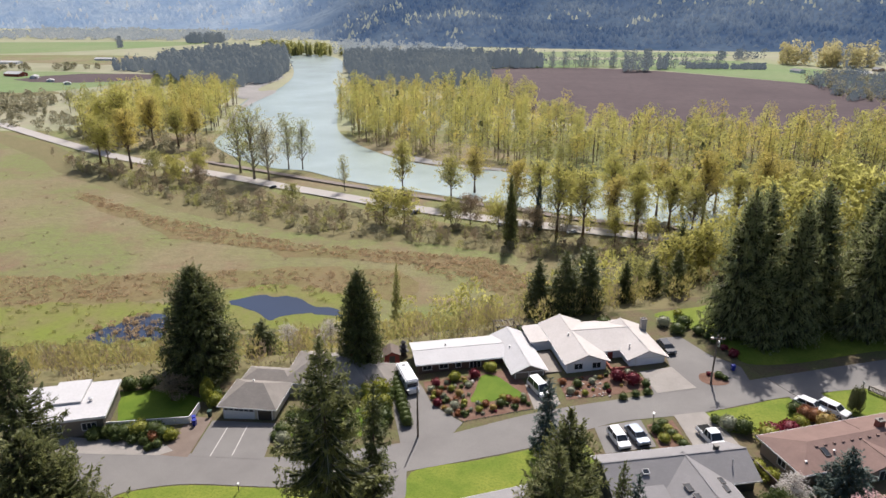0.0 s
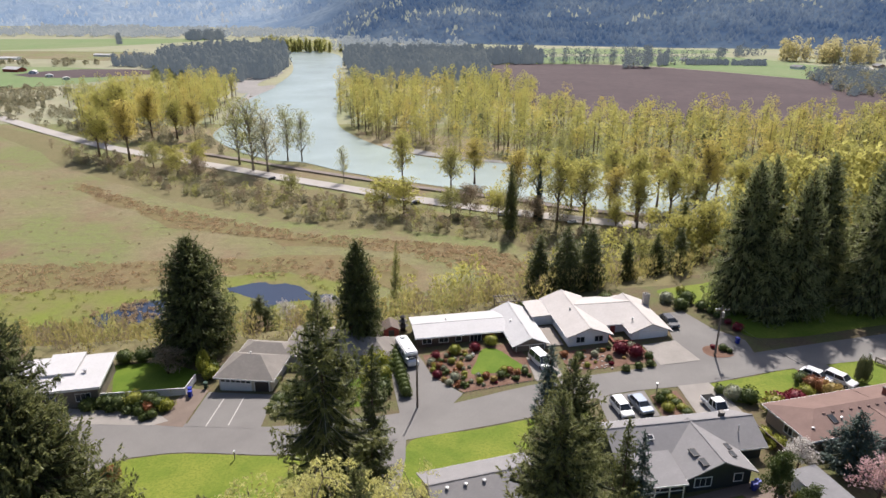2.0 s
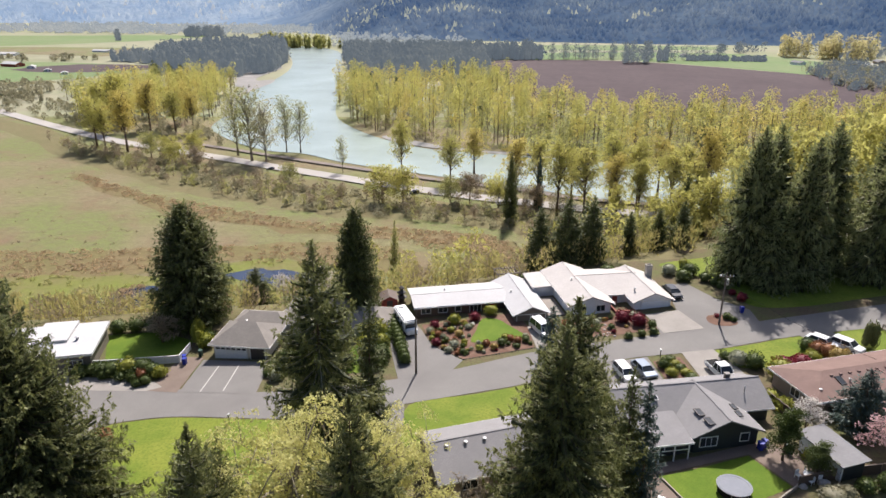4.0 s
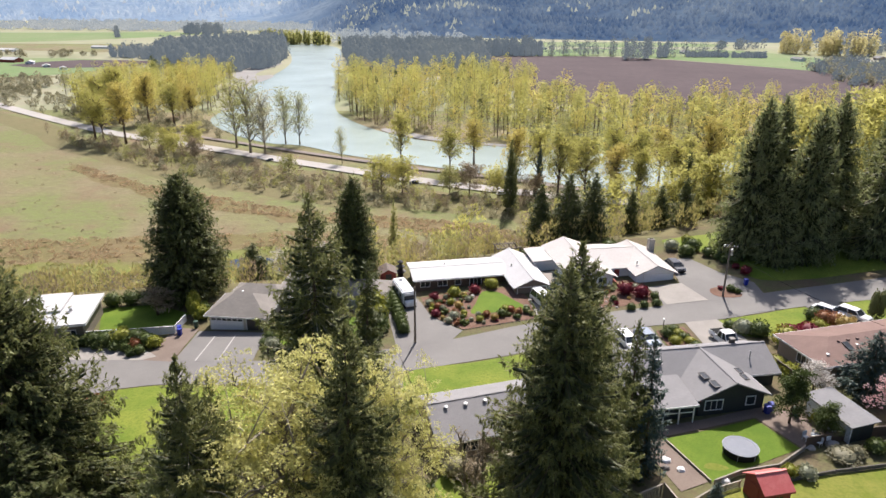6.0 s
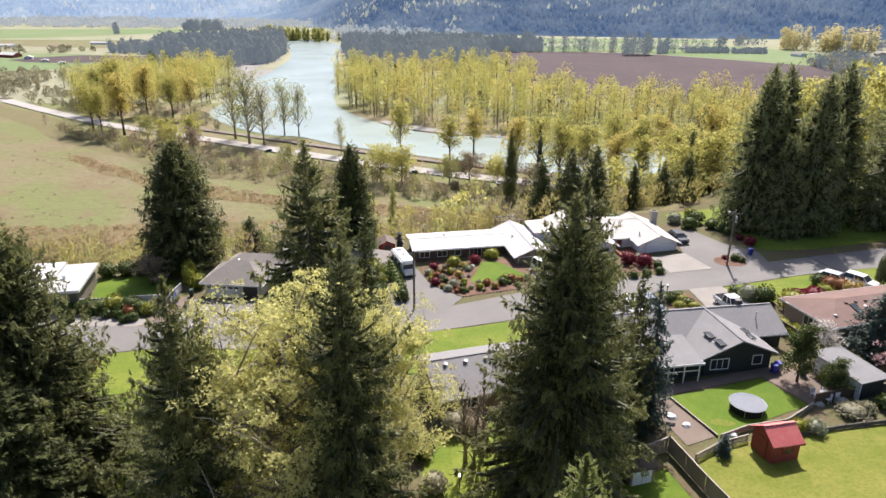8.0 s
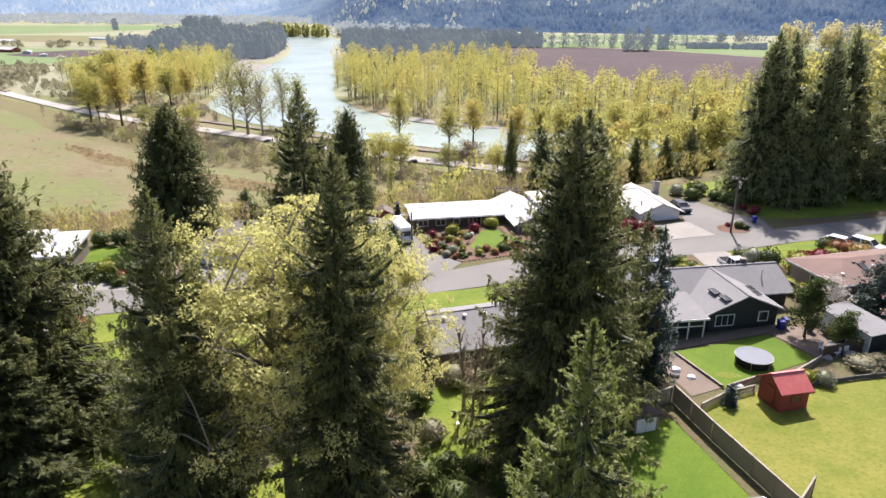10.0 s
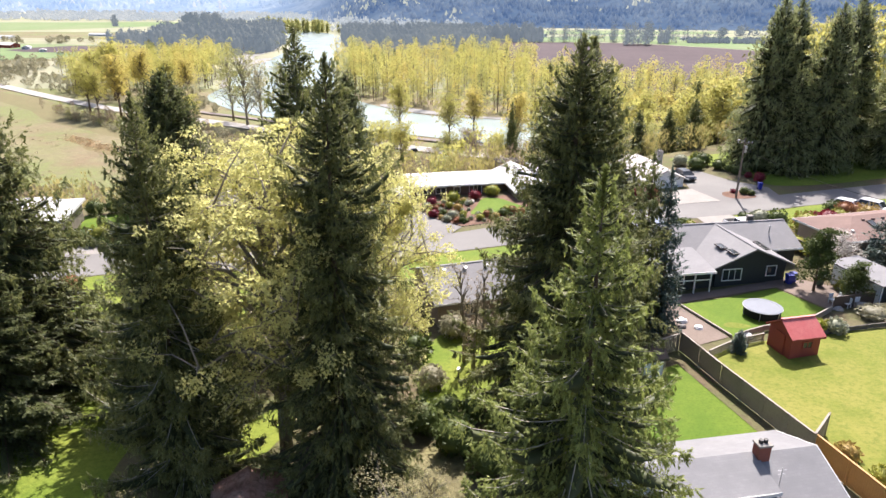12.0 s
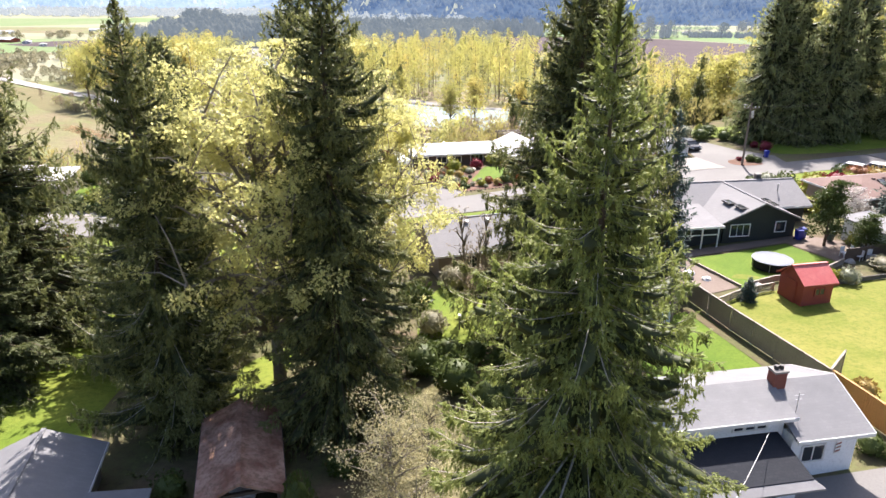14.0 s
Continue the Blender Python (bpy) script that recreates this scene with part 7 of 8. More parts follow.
fence("board_fence", [(24.4, 36.2), (25.6, 31.0), (26.8, 26.5)], 1.75, FENCE_NEW, "new orange cedar board fence", 0.14)
fence("board_fence", [(12.5, 47.5), (16.5, 49.2), (20.4, 51.0)], 1.6, FENCE_GREY, "old grey fence behind the tall cedars", 0.10)
fence("white_fence", [(-52.4, 89.2), (-46.0, 89.5), (-39.6, 89.9), (-39.4, 94.0)], 1.25, WHITE_SIDE, "solid white board fence round the lawn", 0, rail=TRIM)
fence("white_fence", [(-52.5, 89.3), (-53.6, 93.2), (-54.8, 97.4)], 1.0, WHITE_SIDE, "white fence beside the flat-roofed house", 0, rail=TRIM)
fence("low_wall", [(26.0, 52.6), (29.0, 53.9), (33.0, 54.6), (36.8, 57.2)], 0.55, FENCE_GREY, "low timber edging behind the trampoline", 0, 1.6)
fence("low_wall", [(23.6, 59.6), (25.8, 53.0)], 0.22, FENCE_GREY, "low timber lawn edging", 0, 1.6)
fence("low_wall", [(32.8, 52.6), (38, 53.6), (46, 54.6), (56, 55.4)], 0.4, DARK_STONE, "low dark stone edging of the lawn", 0, 2.0)
fence("picket_fence", [(22.6, 49.6), (25.2, 51.2), (28.2, 52.2)], 0.7, FENCE_GREY, "low grey picket fence beside the lawn", 0.07, 1.3)
fence("side_fence", [(37.2, 57.6), (41.4, 58.6), (46.8, 59.2), (52, 60.4)], 1.3, DARK_WOOD, "dark board fence beside the green shed", 0.14)
fence("road_fence", [(66.5, 91.6), (70.0, 86.0), (73, 81)], 1.0, GREY_WOOD, "open rail fence by the gravel yard", 0.1)
fence("side_fence", [(40.6, 76.0), (42.0, 69.5)], 1.5, DARK_WOOD, "dark fence between the two houses", 0.14)


# ---- utility poles and wires ----
def utility_pole(x, y, high, label, arm=True, lamp=False, transformer=False):
    p = thing("utility_pole", at(x, y), label, "utility pole")
    bm = bmesh.new()
    tube(bm, [(0, 0, -0.3), (0, 0, high * 0.5), (0, 0, high)], [0.17, 0.14, 0.10], 12)
    part("pole", bm, POLE_WOOD, p)
    if arm:
        part("cross_arm", boxes((-1.1, 1.1, -0.20, -0.10, high - 0.75, high - 0.62), bevel=0.01), POLE_WOOD, p)
        for k in (-1.0, -0.5, 0.5, 1.0):
            bm = bmesh.new()
            tube(bm, [(k, -0.15, high - 0.62), (k, -0.15, high - 0.52), (k, -0.15, high - 0.42)], [0.04, 0.07, 0.03], 8)
            part("insulator", bm, LAMP_GLASS, p)
    if transformer:
        bm = bmesh.new()
        tube(bm, [(0.30, 0, high - 2.1), (0.30, 0, high - 2.0), (0.30, 0, high - 1.2), (0.30, 0, high - 1.1)], [0.18, 0.22, 0.22, 0.15], 12)
        part("transformer", bm, GALV, p, "grey transformer can")
    if lamp:
        bm = bmesh.new()
        tube(bm, [(0, 0, high - 0.5), (-0.6, -0.4, high - 0.2), (-1.2, -0.8, high - 0.1)], [0.035, 0.03, 0.03], 8)
        part("lamp_arm", bm, GALV, p)
        part("lamp_head", box(bmesh.new(), -1.45, -1.1, -0.95, -0.7, high - 0.2, high - 0.05, 0.03), GALV, p)
    return p


utility_pole(43.5, 95.6, 8.9, "tall wooden utility pole in a small bark island", True, True, True)
utility_pole(-3.7, 84.0, 8.6, "slim wooden lamp pole beside the street", False, True)


def wire(a, b, sag, label, material=None, thick=0.022):
    bm = bmesh.new()
    pts = [Vector(a).lerp(Vector(b), k / 14) - Vector((0, 0, sag * 4 * (k / 14) * (1 - k / 14))) for k in range(15)]
    tube(bm, pts, [thick] * 15, 5)
    single("overhead_wire", bm, material or RUBBER, Matrix(), label, "wire", "overhead wires")


wire((43.5, 95.6, gz(43.5, 95.6) + 7.4), (56.0, 76.8, gz(56, 77) + 3.7), 0.8, "thin black service wire to the brown-roofed house")
wire((43.5, 95.6, gz(43.5, 95.6) + 8.3), (110, 104, gz(90, 104) + 10.5), 1.0, "thin black overhead wire along the street")


wire((17.2, 29.2, gz(17.2, 29.2) + 3.0), (11.5, 21.0, gz(11.5, 21) + 5.2), 0.25, "thin pale service wire over the porch roof", WHITE_PLASTIC, 0.012)

# ---- vehicles (length along y, front towards -y) ----
def vehicle(x, y, rz, label, paint, length=4.7, width=1.85, height=1.7, cab=(0.30, 0.98), category="car", name="car", bed=False, hood=1.0):
    v = thing(name, at(x, y, rz, 0.07), label, category)
    L, W = length / 2, width / 2
    prof = [(-L, 0.35), (-L, hood * 0.78), (-L + 0.15, hood * 0.9), (-L + length * cab[0], hood), (L - 0.1, hood), (L, hood * 0.85), (L, 0.4), (L - 0.4, 0.28), (-L + 0.4, 0.28)]
    bm = bmesh.new()
    rings = [[bm.verts.new((s * W * k, p[0], p[1])) for p in prof] for s, k in ((-1, 1), (1, 1))]
    n = len(prof)
    a, b = rings
    bm.faces.new(a)
    bm.faces.new(b[::-1])
    for i in range(n):
        bm.faces.new((a[i], b[i], b[(i + 1) % n], a[(i + 1) % n]))
    bmesh.ops.bevel(bm, geom=[e for e in bm.edges if abs(e.verts[0].co.x - e.verts[1].co.x) < 0.01], offset=0.09, segments=2, affect="EDGES")
    part("body", bm, paint, v)
    y0, y1 = -L + length * cab[0] - 0.25, -L + length * cab[1]
    lean0, lean1 = 0.65, (0.35 if not bed else 0.1)
    bm = bmesh.new()
    low = [(-W + 0.06, y0, hood - 0.02), (W - 0.06, y0, hood - 0.02), (W - 0.06, y1, hood - 0.02), (-W + 0.06, y1, hood - 0.02)]
    top = [(-W + 0.22, y0 + lean0, height - 0.06), (W - 0.22, y0 + lean0, height - 0.06), (W - 0.22, y1 - lean1, height - 0.06), (-W + 0.22, y1 - lean1, height - 0.06)]
    lo, hi = [bm.verts.new(p) for p in low], [bm.verts.new(p) for p in top]
    bm.faces.new(hi)
    for i in range(4):
        bm.faces.new((lo[i], lo[(i + 1) % 4], hi[(i + 1) % 4], hi[i]))
    part("window_glass", bm, GLASS, v, "dark tinted windows")
    part("roof", box(bmesh.new(), -W + 0.20, W - 0.20, y0 + lean0 - 0.05, y1 - lean1 + 0.05, height - 0.06, height, 0.025), paint, v)
    for s in (-1, 1):
        for q0, q1 in ((0, 0), (0.5, 0.5), (1, 1)):
            pa = Vector(low[0]).lerp(Vector(low[3]), q0)
            pb = Vector(top[0]).lerp(Vector(top[3]), q1)
            bm = bmesh.new()
            tube(bm, [(s * abs(pa.x) , pa.y, pa.z), (s * abs(pb.x), pb.y, pb.z)], [0.05, 0.05], 6)
            part("pillar", bm, paint, v)
    if bed:
        part("cargo_bed", boxes((-W + 0.12, W - 0.12, y1 + 0.1, L - 0.12, hood + 0.003, hood + 0.02)), RUBBER, v, "dark cargo bed")
    for sx in (-1, 1):
        for wy in (-L + length * 0.19, L - length * 0.2):
            bm = bmesh.new()
            tube(bm, [(sx * (W - 0.2), wy, 0.33), (sx * (W - 0.17), wy, 0.33), (sx * (W - 0.02), wy, 0.33), (sx * (W + 0.01), wy, 0.33)], [0.29, 0.335, 0.335, 0.29], 14)
            wheel = part("wheel", bm, RUBBER, v)
            bm = bmesh.new()
            tube(bm, [(sx * (W + 0.005), wy, 0.33), (sx * (W + 0.025), wy, 0.33)], [0.2, 0.17], 10)
            part("rim", bm, CHROME, wheel)
        part("headlight", box(bmesh.new(), sx * W * 0.72 - 0.18, sx * W * 0.72 + 0.18, -L - 0.02, -L + 0.1, hood * 0.6, hood * 0.76, 0.02), LAMP_GLASS, v)
        part("tail_light", box(bmesh.new(), sx * W * 0.82 - 0.12, sx * W * 0.82 + 0.12, L - 0.08, L + 0.02, hood * 0.6, hood * 0.82, 0.02), LAMP_RED, v)
        part("mirror", box(bmesh.new(), sx * (W + 0.1) - 0.08, sx * (W + 0.1) + 0.08, y0 + 0.3, y0 + 0.42, hood, hood + 0.16, 0.02), paint, v)
    for end in (-L, L):
        part("bumper", boxes((-W + 0.1, W - 0.1, end - 0.05, end + 0.05, 0.36, 0.52)), RUBBER, v)
    return v


vehicle(25.0, 81.0, 12, "white car parked in a bay beside the street", CAR_WHITE, 4.6, 1.8, 1.6, (0.28, 0.97))
vehicle(27.8, 81.6, 14, "silver-blue car parked beside a white car", CAR_SILVER, 4.5, 1.8, 1.5, (0.30, 0.90))
vehicle(37.9, 80.4, 12, "white pickup parked by the grey-roofed house", CAR_WHITE, 5.2, 1.95, 1.85, (0.28, 0.62), bed=True)
vehicle(15.6, 95.2, 22, "white van on the short garage drive", CAR_WHITE, 5.0, 1.95, 2.0, (0.22, 0.98))
vehicle(55.3, 87.4, 40, "white car parked behind shrubs", CAR_WHITE, 4.6, 1.8, 1.5, (0.30, 0.9))
vehicle(58.0, 86.2, 35, "white car parked on the side drive", CAR_WHITE, 4.6, 1.85, 1.6, (0.28, 0.95))
vehicle(39.9, 107.4, 8.65, "dark car parked beside the white-roofed house", CAR_DARK, 4.6, 1.8, 1.5, (0.28, 0.9))
vehicle(30.0, 332.2, -65, "small car on the highway", CAR_WHITE, 4.6, 1.8, 1.5)
vehicle(-15, 352.6, -58, "dark pickup on the highway", CAR_DARK, 5.2, 1.9, 1.8)
vehicle(-105, 405.5, -58, "dark car on the highway", CAR_DARK, 4.6, 1.8, 1.5)
vehicle(64, 320.0, -68, "white car on the highway", CAR_WHITE, 4.6, 1.8, 1.5)


def motorhome(x, y, rz):
    v = thing("motorhome", at(x, y, rz, 0.075) @ Matrix.Scale(0.88, 4), "white motorhome parked on the paved drive", "motorhome")
    part("body", box(bmesh.new(), -1.2, 1.2, -3.4, 3.8, 0.55, 2.95, 0.22), CAR_WHITE, v)
    part("cab", box(bmesh.new(), -1.05, 1.05, -4.3, -3.3, 0.5, 1.5, 0.15), CAR_WHITE, v)
    part("windscreen", box(bmesh.new(), -1.0, 1.0, -3.46, -3.38, 1.45, 2.3, 0.03), GLASS, v, "dark windscreen")
    part("stripe", boxes((-1.215, -1.203, -3.0, 3.5, 1.2, 1.4), (1.203, 1.215, -3.0, 3.5, 1.2, 1.4)), CAR_SILVER, v)
    part("skirt", boxes((-1.1, 1.1, -3.3, 3.7, 0.35, 0.56)), RUBBER, v)
    for s in (-1, 1):
        for wy in (-1.6, 0.4, 2.2):
            part("side_window", box(bmesh.new(), s * 1.205 - 0.012, s * 1.205 + 0.012, wy - 0.45, wy + 0.45, 1.6, 2.2, 0.004), GLASS, v)
        for wy in (-3.5, 2.4):
            bm = bmesh.new()
            tube(bm, [(s * 0.85, wy, 0.36), (s * 0.9, wy, 0.36), (s * 1.08, wy, 0.36), (s * 1.1, wy, 0.36)], [0.3, 0.37, 0.37, 0.3], 14)
            part("wheel", bm, RUBBER, v)
    for wy in (-1.5, 1.0):
        part("roof_hatch", box(bmesh.new(), -0.35, 0.35, wy - 0.35, wy + 0.35, 2.94, 3.05, 0.03), WHITE_PLASTIC, v)
    part("air_unit", box(bmesh.new(), -0.4, 0.4, 2.2, 3.1, 2.94, 3.2, 0.06), WHITE_PLASTIC, v)


motorhome(-6.0, 98.9, 20)


# ---- yard things ----
def trampoline(x, y, r=1.75):
    t = thing("trampoline", at(x, y, 0, 0.04), "round trampoline with a pale mat on a mown lawn", "trampoline")
    bm = bmesh.new()
    bmesh.ops.create_cone(bm, cap_ends=True, segments=48, radius1=r - 0.28, radius2=r - 0.28, depth=0.02, matrix=Matrix.Translation((0, 0, 0.86)))
    part("mat", bm, MAT_BLACK, t)
    bm = bmesh.new()
    n = 48
    for a in range(n):
        p = [(math.cos(k) * q, math.sin(k) * q, 0.885 - (0.02 if q > r - 0.1 else 0)) for k in (2 * math.pi * a / n, 2 * math.pi * (a + 1) / n) for q in (r - 0.28, r)]
        bm.faces.new([bm.verts.new(p[i]) for i in (0, 1, 3, 2)])
    bmesh.ops.remove_doubles(bm, verts=bm.verts, dist=0.001)
    bmesh.ops.solidify(bm, geom=list(bm.faces), thickness=0.03)
    part("edge_pad", bm, MAT_BLACK, t, "pale edge padding")
    bm = bmesh.new()
    ring = [(math.cos(2 * math.pi * a / 32) * r, math.sin(2 * math.pi * a / 32) * r, 0.83) for a in range(33)]
    tube(bm, ring, [0.03] * 33, 6)
    part("frame", bm, GALV, t)
    for a in range(6):
        c, s = math.cos(a * 1.047), math.sin(a * 1.047)
        bm = bmesh.new()
        tube(bm, [(c * r, s * r, 0.83), (c * r * 0.97, s * r * 0.97, 0.0)], [0.028, 0.028], 7)
        part("leg", bm, GALV, t)
    part("skirt", from_bm("skirt", tube(bmesh.new(), [(0, 0, 0.06), (0, 0, 0.8)], [r - 0.12, r - 0.10], 32)), RUBBER, t, "dark safety skirt")


trampoline(30.3, 57.2)


def wheelie_bin(x, y, rz, material, label):
    b = thing("wheelie_bin", at(x, y, rz, 0.08), label, "bin")
    bm = bmesh.new()
    lo = [bm.verts.new(p) for p in ((-0.22, -0.25, 0.05), (0.22, -0.25, 0.05), (0.22, 0.25, 0.05), (-0.22, 0.25, 0.05))]
    hi = [bm.verts.new(p) for p in ((-0.29, -0.34, 1.0), (0.29, -0.34, 1.0), (0.29, 0.34, 1.0), (-0.29, 0.34, 1.0))]
    bm.faces.new(lo[::-1])
    bm.faces.new(hi)
    for i in range(4):
        bm.faces.new((lo[i], lo[(i + 1) % 4], hi[(i + 1) % 4], hi[i]))
    bmesh.ops.bevel(bm, geom=list(bm.edges), offset=0.03, segments=2, affect="EDGES")
    part("tub", bm, material, b)
    part("lid", box(bmesh.new(), -0.31, 0.31, -0.38, 0.36, 1.004, 1.08, 0.025), material, b)
    for s in (-1, 1):
        bm = bmesh.new()
        tube(bm, [(s * 0.2, 0.28, 0.12), (s * 0.26, 0.28, 0.12)], [0.12, 0.12], 10)
        part("wheel", bm, RUBBER, b)


for x, y, rz, m, lab in ((36.6, 64.3, 10, BLUE_PLASTIC, "blue wheelie bin at the house corner"), (36.0, 63.9, 5, BLUE_PLASTIC, "blue wheelie bin at the house corner"), (38.8, 63.2, 30, GREEN_PLASTIC, "dark wheelie bin on the patio"), (-39.0, 90.2, 15, BLUE_PLASTIC, "blue bin at the end of the white fence"), (-38.6, 89.2, 0, BLUE_PLASTIC, "blue bin beside the driveway"), (48.6, 99.4, 0, BLUE_PLASTIC, "blue bin beside the street"), (-37.0, 91.6, 0, GREEN_PLASTIC, "dark bin beside the garage")):
    wheelie_bin(x, y, rz, m, lab)


def patio_chair(x, y, rz):
    c = thing("patio_chair", at(x, y, rz, 0.09), "pale patio chair in a loose cluster", "chair", "patio chairs")
    part("seat", box(bmesh.new(), -0.27, 0.27, -0.27, 0.27, 0.38, 0.44, 0.02), WHITE_PLASTIC, c)
    part("backrest", box(bmesh.new(), -0.27, 0.27, 0.24, 0.30, 0.444, 0.95, 0.02), WHITE_PLASTIC, c)
    for sx in (-0.24, 0.24):
        for sy in (-0.24, 0.24):
            part("leg", boxes((sx - 0.025, sx + 0.025, sy - 0.025, sy + 0.025, 0.0, 0.378)), WHITE_PLASTIC, c)
    return c


for x, y, rz in ((37.8, 58.9, 20), (38.9, 59.2, 80), (39.6, 58.4, 190), (38.6, 57.9, 300)):
    patio_chair(x, y, rz)
t = thing("patio_table", at(38.7, 58.6, 0, 0.085), "round pale patio table", "table")
bm = bmesh.new()
bmesh.ops.create_cone(bm, cap_ends=True, segments=28, radius1=0.6, radius2=0.6, depth=0.04, matrix=Matrix.Translation((0, 0, 0.72)))
part("tabletop", bm, WHITE_PLASTIC, t)
bm = bmesh.new()
tube(bm, [(0, 0, 0), (0, 0, 0.05), (0, 0, 0.06), (0, 0, 0.7)], [0.3, 0.28, 0.05, 0.05], 14)
part("pedestal", bm, WHITE_PLASTIC, t)


def yard_clutter(x, y, s, material, label, seed):
    """A tarped or stacked heap: an uneven low mound with folds."""
    bm = bmesh.new()
    bmesh.ops.create_icosphere(bm, subdivisions=3, radius=1.0)
    for q in bm.verts:
        q.co *= 1 + 0.28 * noise.noise(q.co * 1.8 + Vector((seed, 0, 0)))
        q.co.z = max(q.co.z, -0.02) * 0.7
        q.co *= s
    single("yard_heap", bm, material, at(x, y, seed * 40, 0.06), label, "heap")


yard_clutter(22.6, 56.4, 0.5, WHITE_PLASTIC, "white tarp-covered heap beside the path", 1)
yard_clutter(23.6, 54.9, 0.4, WHITE_PLASTIC, "small white covered heap beside the path", 2)
yard_clutter(22.2, 55.2, 0.4, DARK_TRIM, "dark covered heap beside the path", 5)
yard_clutter(40.0, 57.8, 0.7, STONE, "pile of pale garden stones", 3)
yard_clutter(37.6, 57.6, 0.5, STONE, "pile of pale garden stones", 4)
yard_clutter(27.2, 53.0, 0.5, WHITE_PLASTIC, "white garden clutter by the picket fence", 6)
# pergola and hut behind the long house
p = thing("pergola", at(12.0, 116.2, 11), "brown slatted pergola behind the house", "pergola")
for sx in (-2.0, 2.0):
    for sy in (-1.3, 1.3):
        part("post", boxes((sx - 0.08, sx + 0.08, sy - 0.08, sy + 0.08, -0.4, 2.4)), GREY_WOOD, p)
for sy in (-1.3, 1.3):
    part("beam", boxes((-2.4, 2.4, sy - 0.06, sy + 0.06, 2.402, 2.58)), GREY_WOOD, p)
for k in range(9):
    part("slat", boxes((-2.2 + 0.55 * k - 0.04, -2.2 + 0.55 * k + 0.04, -1.7, 1.7, 2.582, 2.70)), GREY_WOOD, p)
h = building("garden_hut", -9.3, 107.6, 10, "small red-brown wooden garden hut", "hut")
part("wall", gable_walls(bmesh.new(), -1.3, 1.3, -1.6, 1.6, -0.4, 1.9, 2.5, "y"), RED_SIDE, h)
gable_roof(h, -1.3, 1.3, -1.6, 1.6, 1.9, 2.5, DARK_WOOD, "y", over=0.2, thick=0.06, trim=DARK_TRIM)
part("hut_door", boxes((-0.5, 0.5, -1.66, -1.604, 0, 1.8)), DARK_TRIM, h)
f = thing("garden_lantern", at(-7.2, 109.6), "dark tiered pagoda-like garden lantern", "garden ornament")
for k, (r0, z0) in enumerate(((1.0, 0.9), (0.8, 1.8), (0.55, 2.6))):
    bm = bmesh.new()
    tube(bm, [(0, 0, z0 - 0.9 if k == 0 else z0 - 0.55), (0, 0, z0)], [r0 * 0.5, r0 * 0.45], 10)
    tube(bm, [(0, 0, z0 + 0.003), (0, 0, z0 + 0.08), (0, 0, z0 + 0.4)], [r0, r0 * 0.95, r0 * 0.2], 12)
    part("tier", bm, DARK_TRIM, f)
# dead snags in the marsh
for k, (x, y, hh) in enumerate(((-107, 207, 9.0), (-102, 209, 7.0), (-99, 206, 8.5), (-66, 247, 4.0))):
    bm = bmesh.new()
    tube(bm, [(0, 0, -0.3), (-0.5, 0, hh * 0.5), (-1.3 + 0.7 * k, 0.2, hh)], [0.16, 0.11, 0.03], 7)
    for q in range(5):
        z0 = hh * (0.4 + 0.11 * q)
        tube(bm, [(-0.5, 0, z0), (-0.5 + math.cos(q * 2.4) * 1.2, math.sin(q * 2.4) * 1.2, z0 + 0.9)], [0.05, 0.015], 5)
    single("dead_snag", bm, BARK, at(x, y), "bare dead snag standing in the marsh", "dead tree", "marsh snags")
# mailboxes and lawn post
for x, y in ((31.4, 86.0), (-27.2, 73.4), (66.0, 92.2), (1.6, 47.2)):
    p = thing("mailbox", at(x, y), "small mailbox on a short post", "mailbox")
    part("post", boxes((-0.05, 0.05, -0.05, 0.05, -0.2, 1.1)), POLE_WOOD, p)
    part("box", box(bmesh.new(), -0.12, 0.12, -0.25, 0.25, 1.103, 1.35, 0.04), GALV, p)

# ---- gardens ----
GARDEN = [(-1.2, 98.4, 1.0, MAROON), (0.6, 98.9, 0.7, PALE), (2.0, 99.7, 1.2, LIME), (5.4, 100.6, 1.1, MAROON), (3.6, 99.6, 0.7, GOLD), (-2.0, 96.6, 0.9, PALE), (-0.6, 95.2, 0.8, RUST), (1.4, 96.6, 0.8, LIME), (2.6, 95.0, 1.1, GOLD), (0.6, 93.4, 0.9, HEDGE), (-0.9, 92.4, 1.0, MAROON), (1.8, 91.4, 1.0, PALE), (3.4, 92.6, 0.7, LIME), (4.4, 90.4, 0.6, PALE), (3.1, 89.4, 0.8, HEDGE), (5.6, 90.2, 0.7, LIME), (6.6, 91.6, 0.9, RUST), (7.8, 90.4, 0.7, GOLD), (9.0, 91.6, 0.9, HEDGE), (10.4, 92.9, 0.9, RUST), (11.6, 92.2, 0.9, RUST), (12.8, 92.4, 0.9, HEDGE), (12.9, 93.9, 0.7, PALE), (9.6, 92.9, 0.8, LIME), (4.2, 97.6, 0.7, PALE), (4.9, 98.7, 0.6, BLOSSOM), (3.0, 97.4, 0.6, HEDGE), (8.2, 102.6, 1.2, LIME), (11.3, 90.6, 0.6, HEDGE), (-0.3, 97.0, 0.6, HEDGE), (1.0, 90.0, 0.7, PALE), (-1.6, 94.2, 0.6, LIME), (13.4, 91.4, 0.6, HEDGE), (6.2, 89.3, 0.5, PALE), (2.2, 93.4, 0.5, RUST), (0.2, 91.2, 0.6, GOLD)]
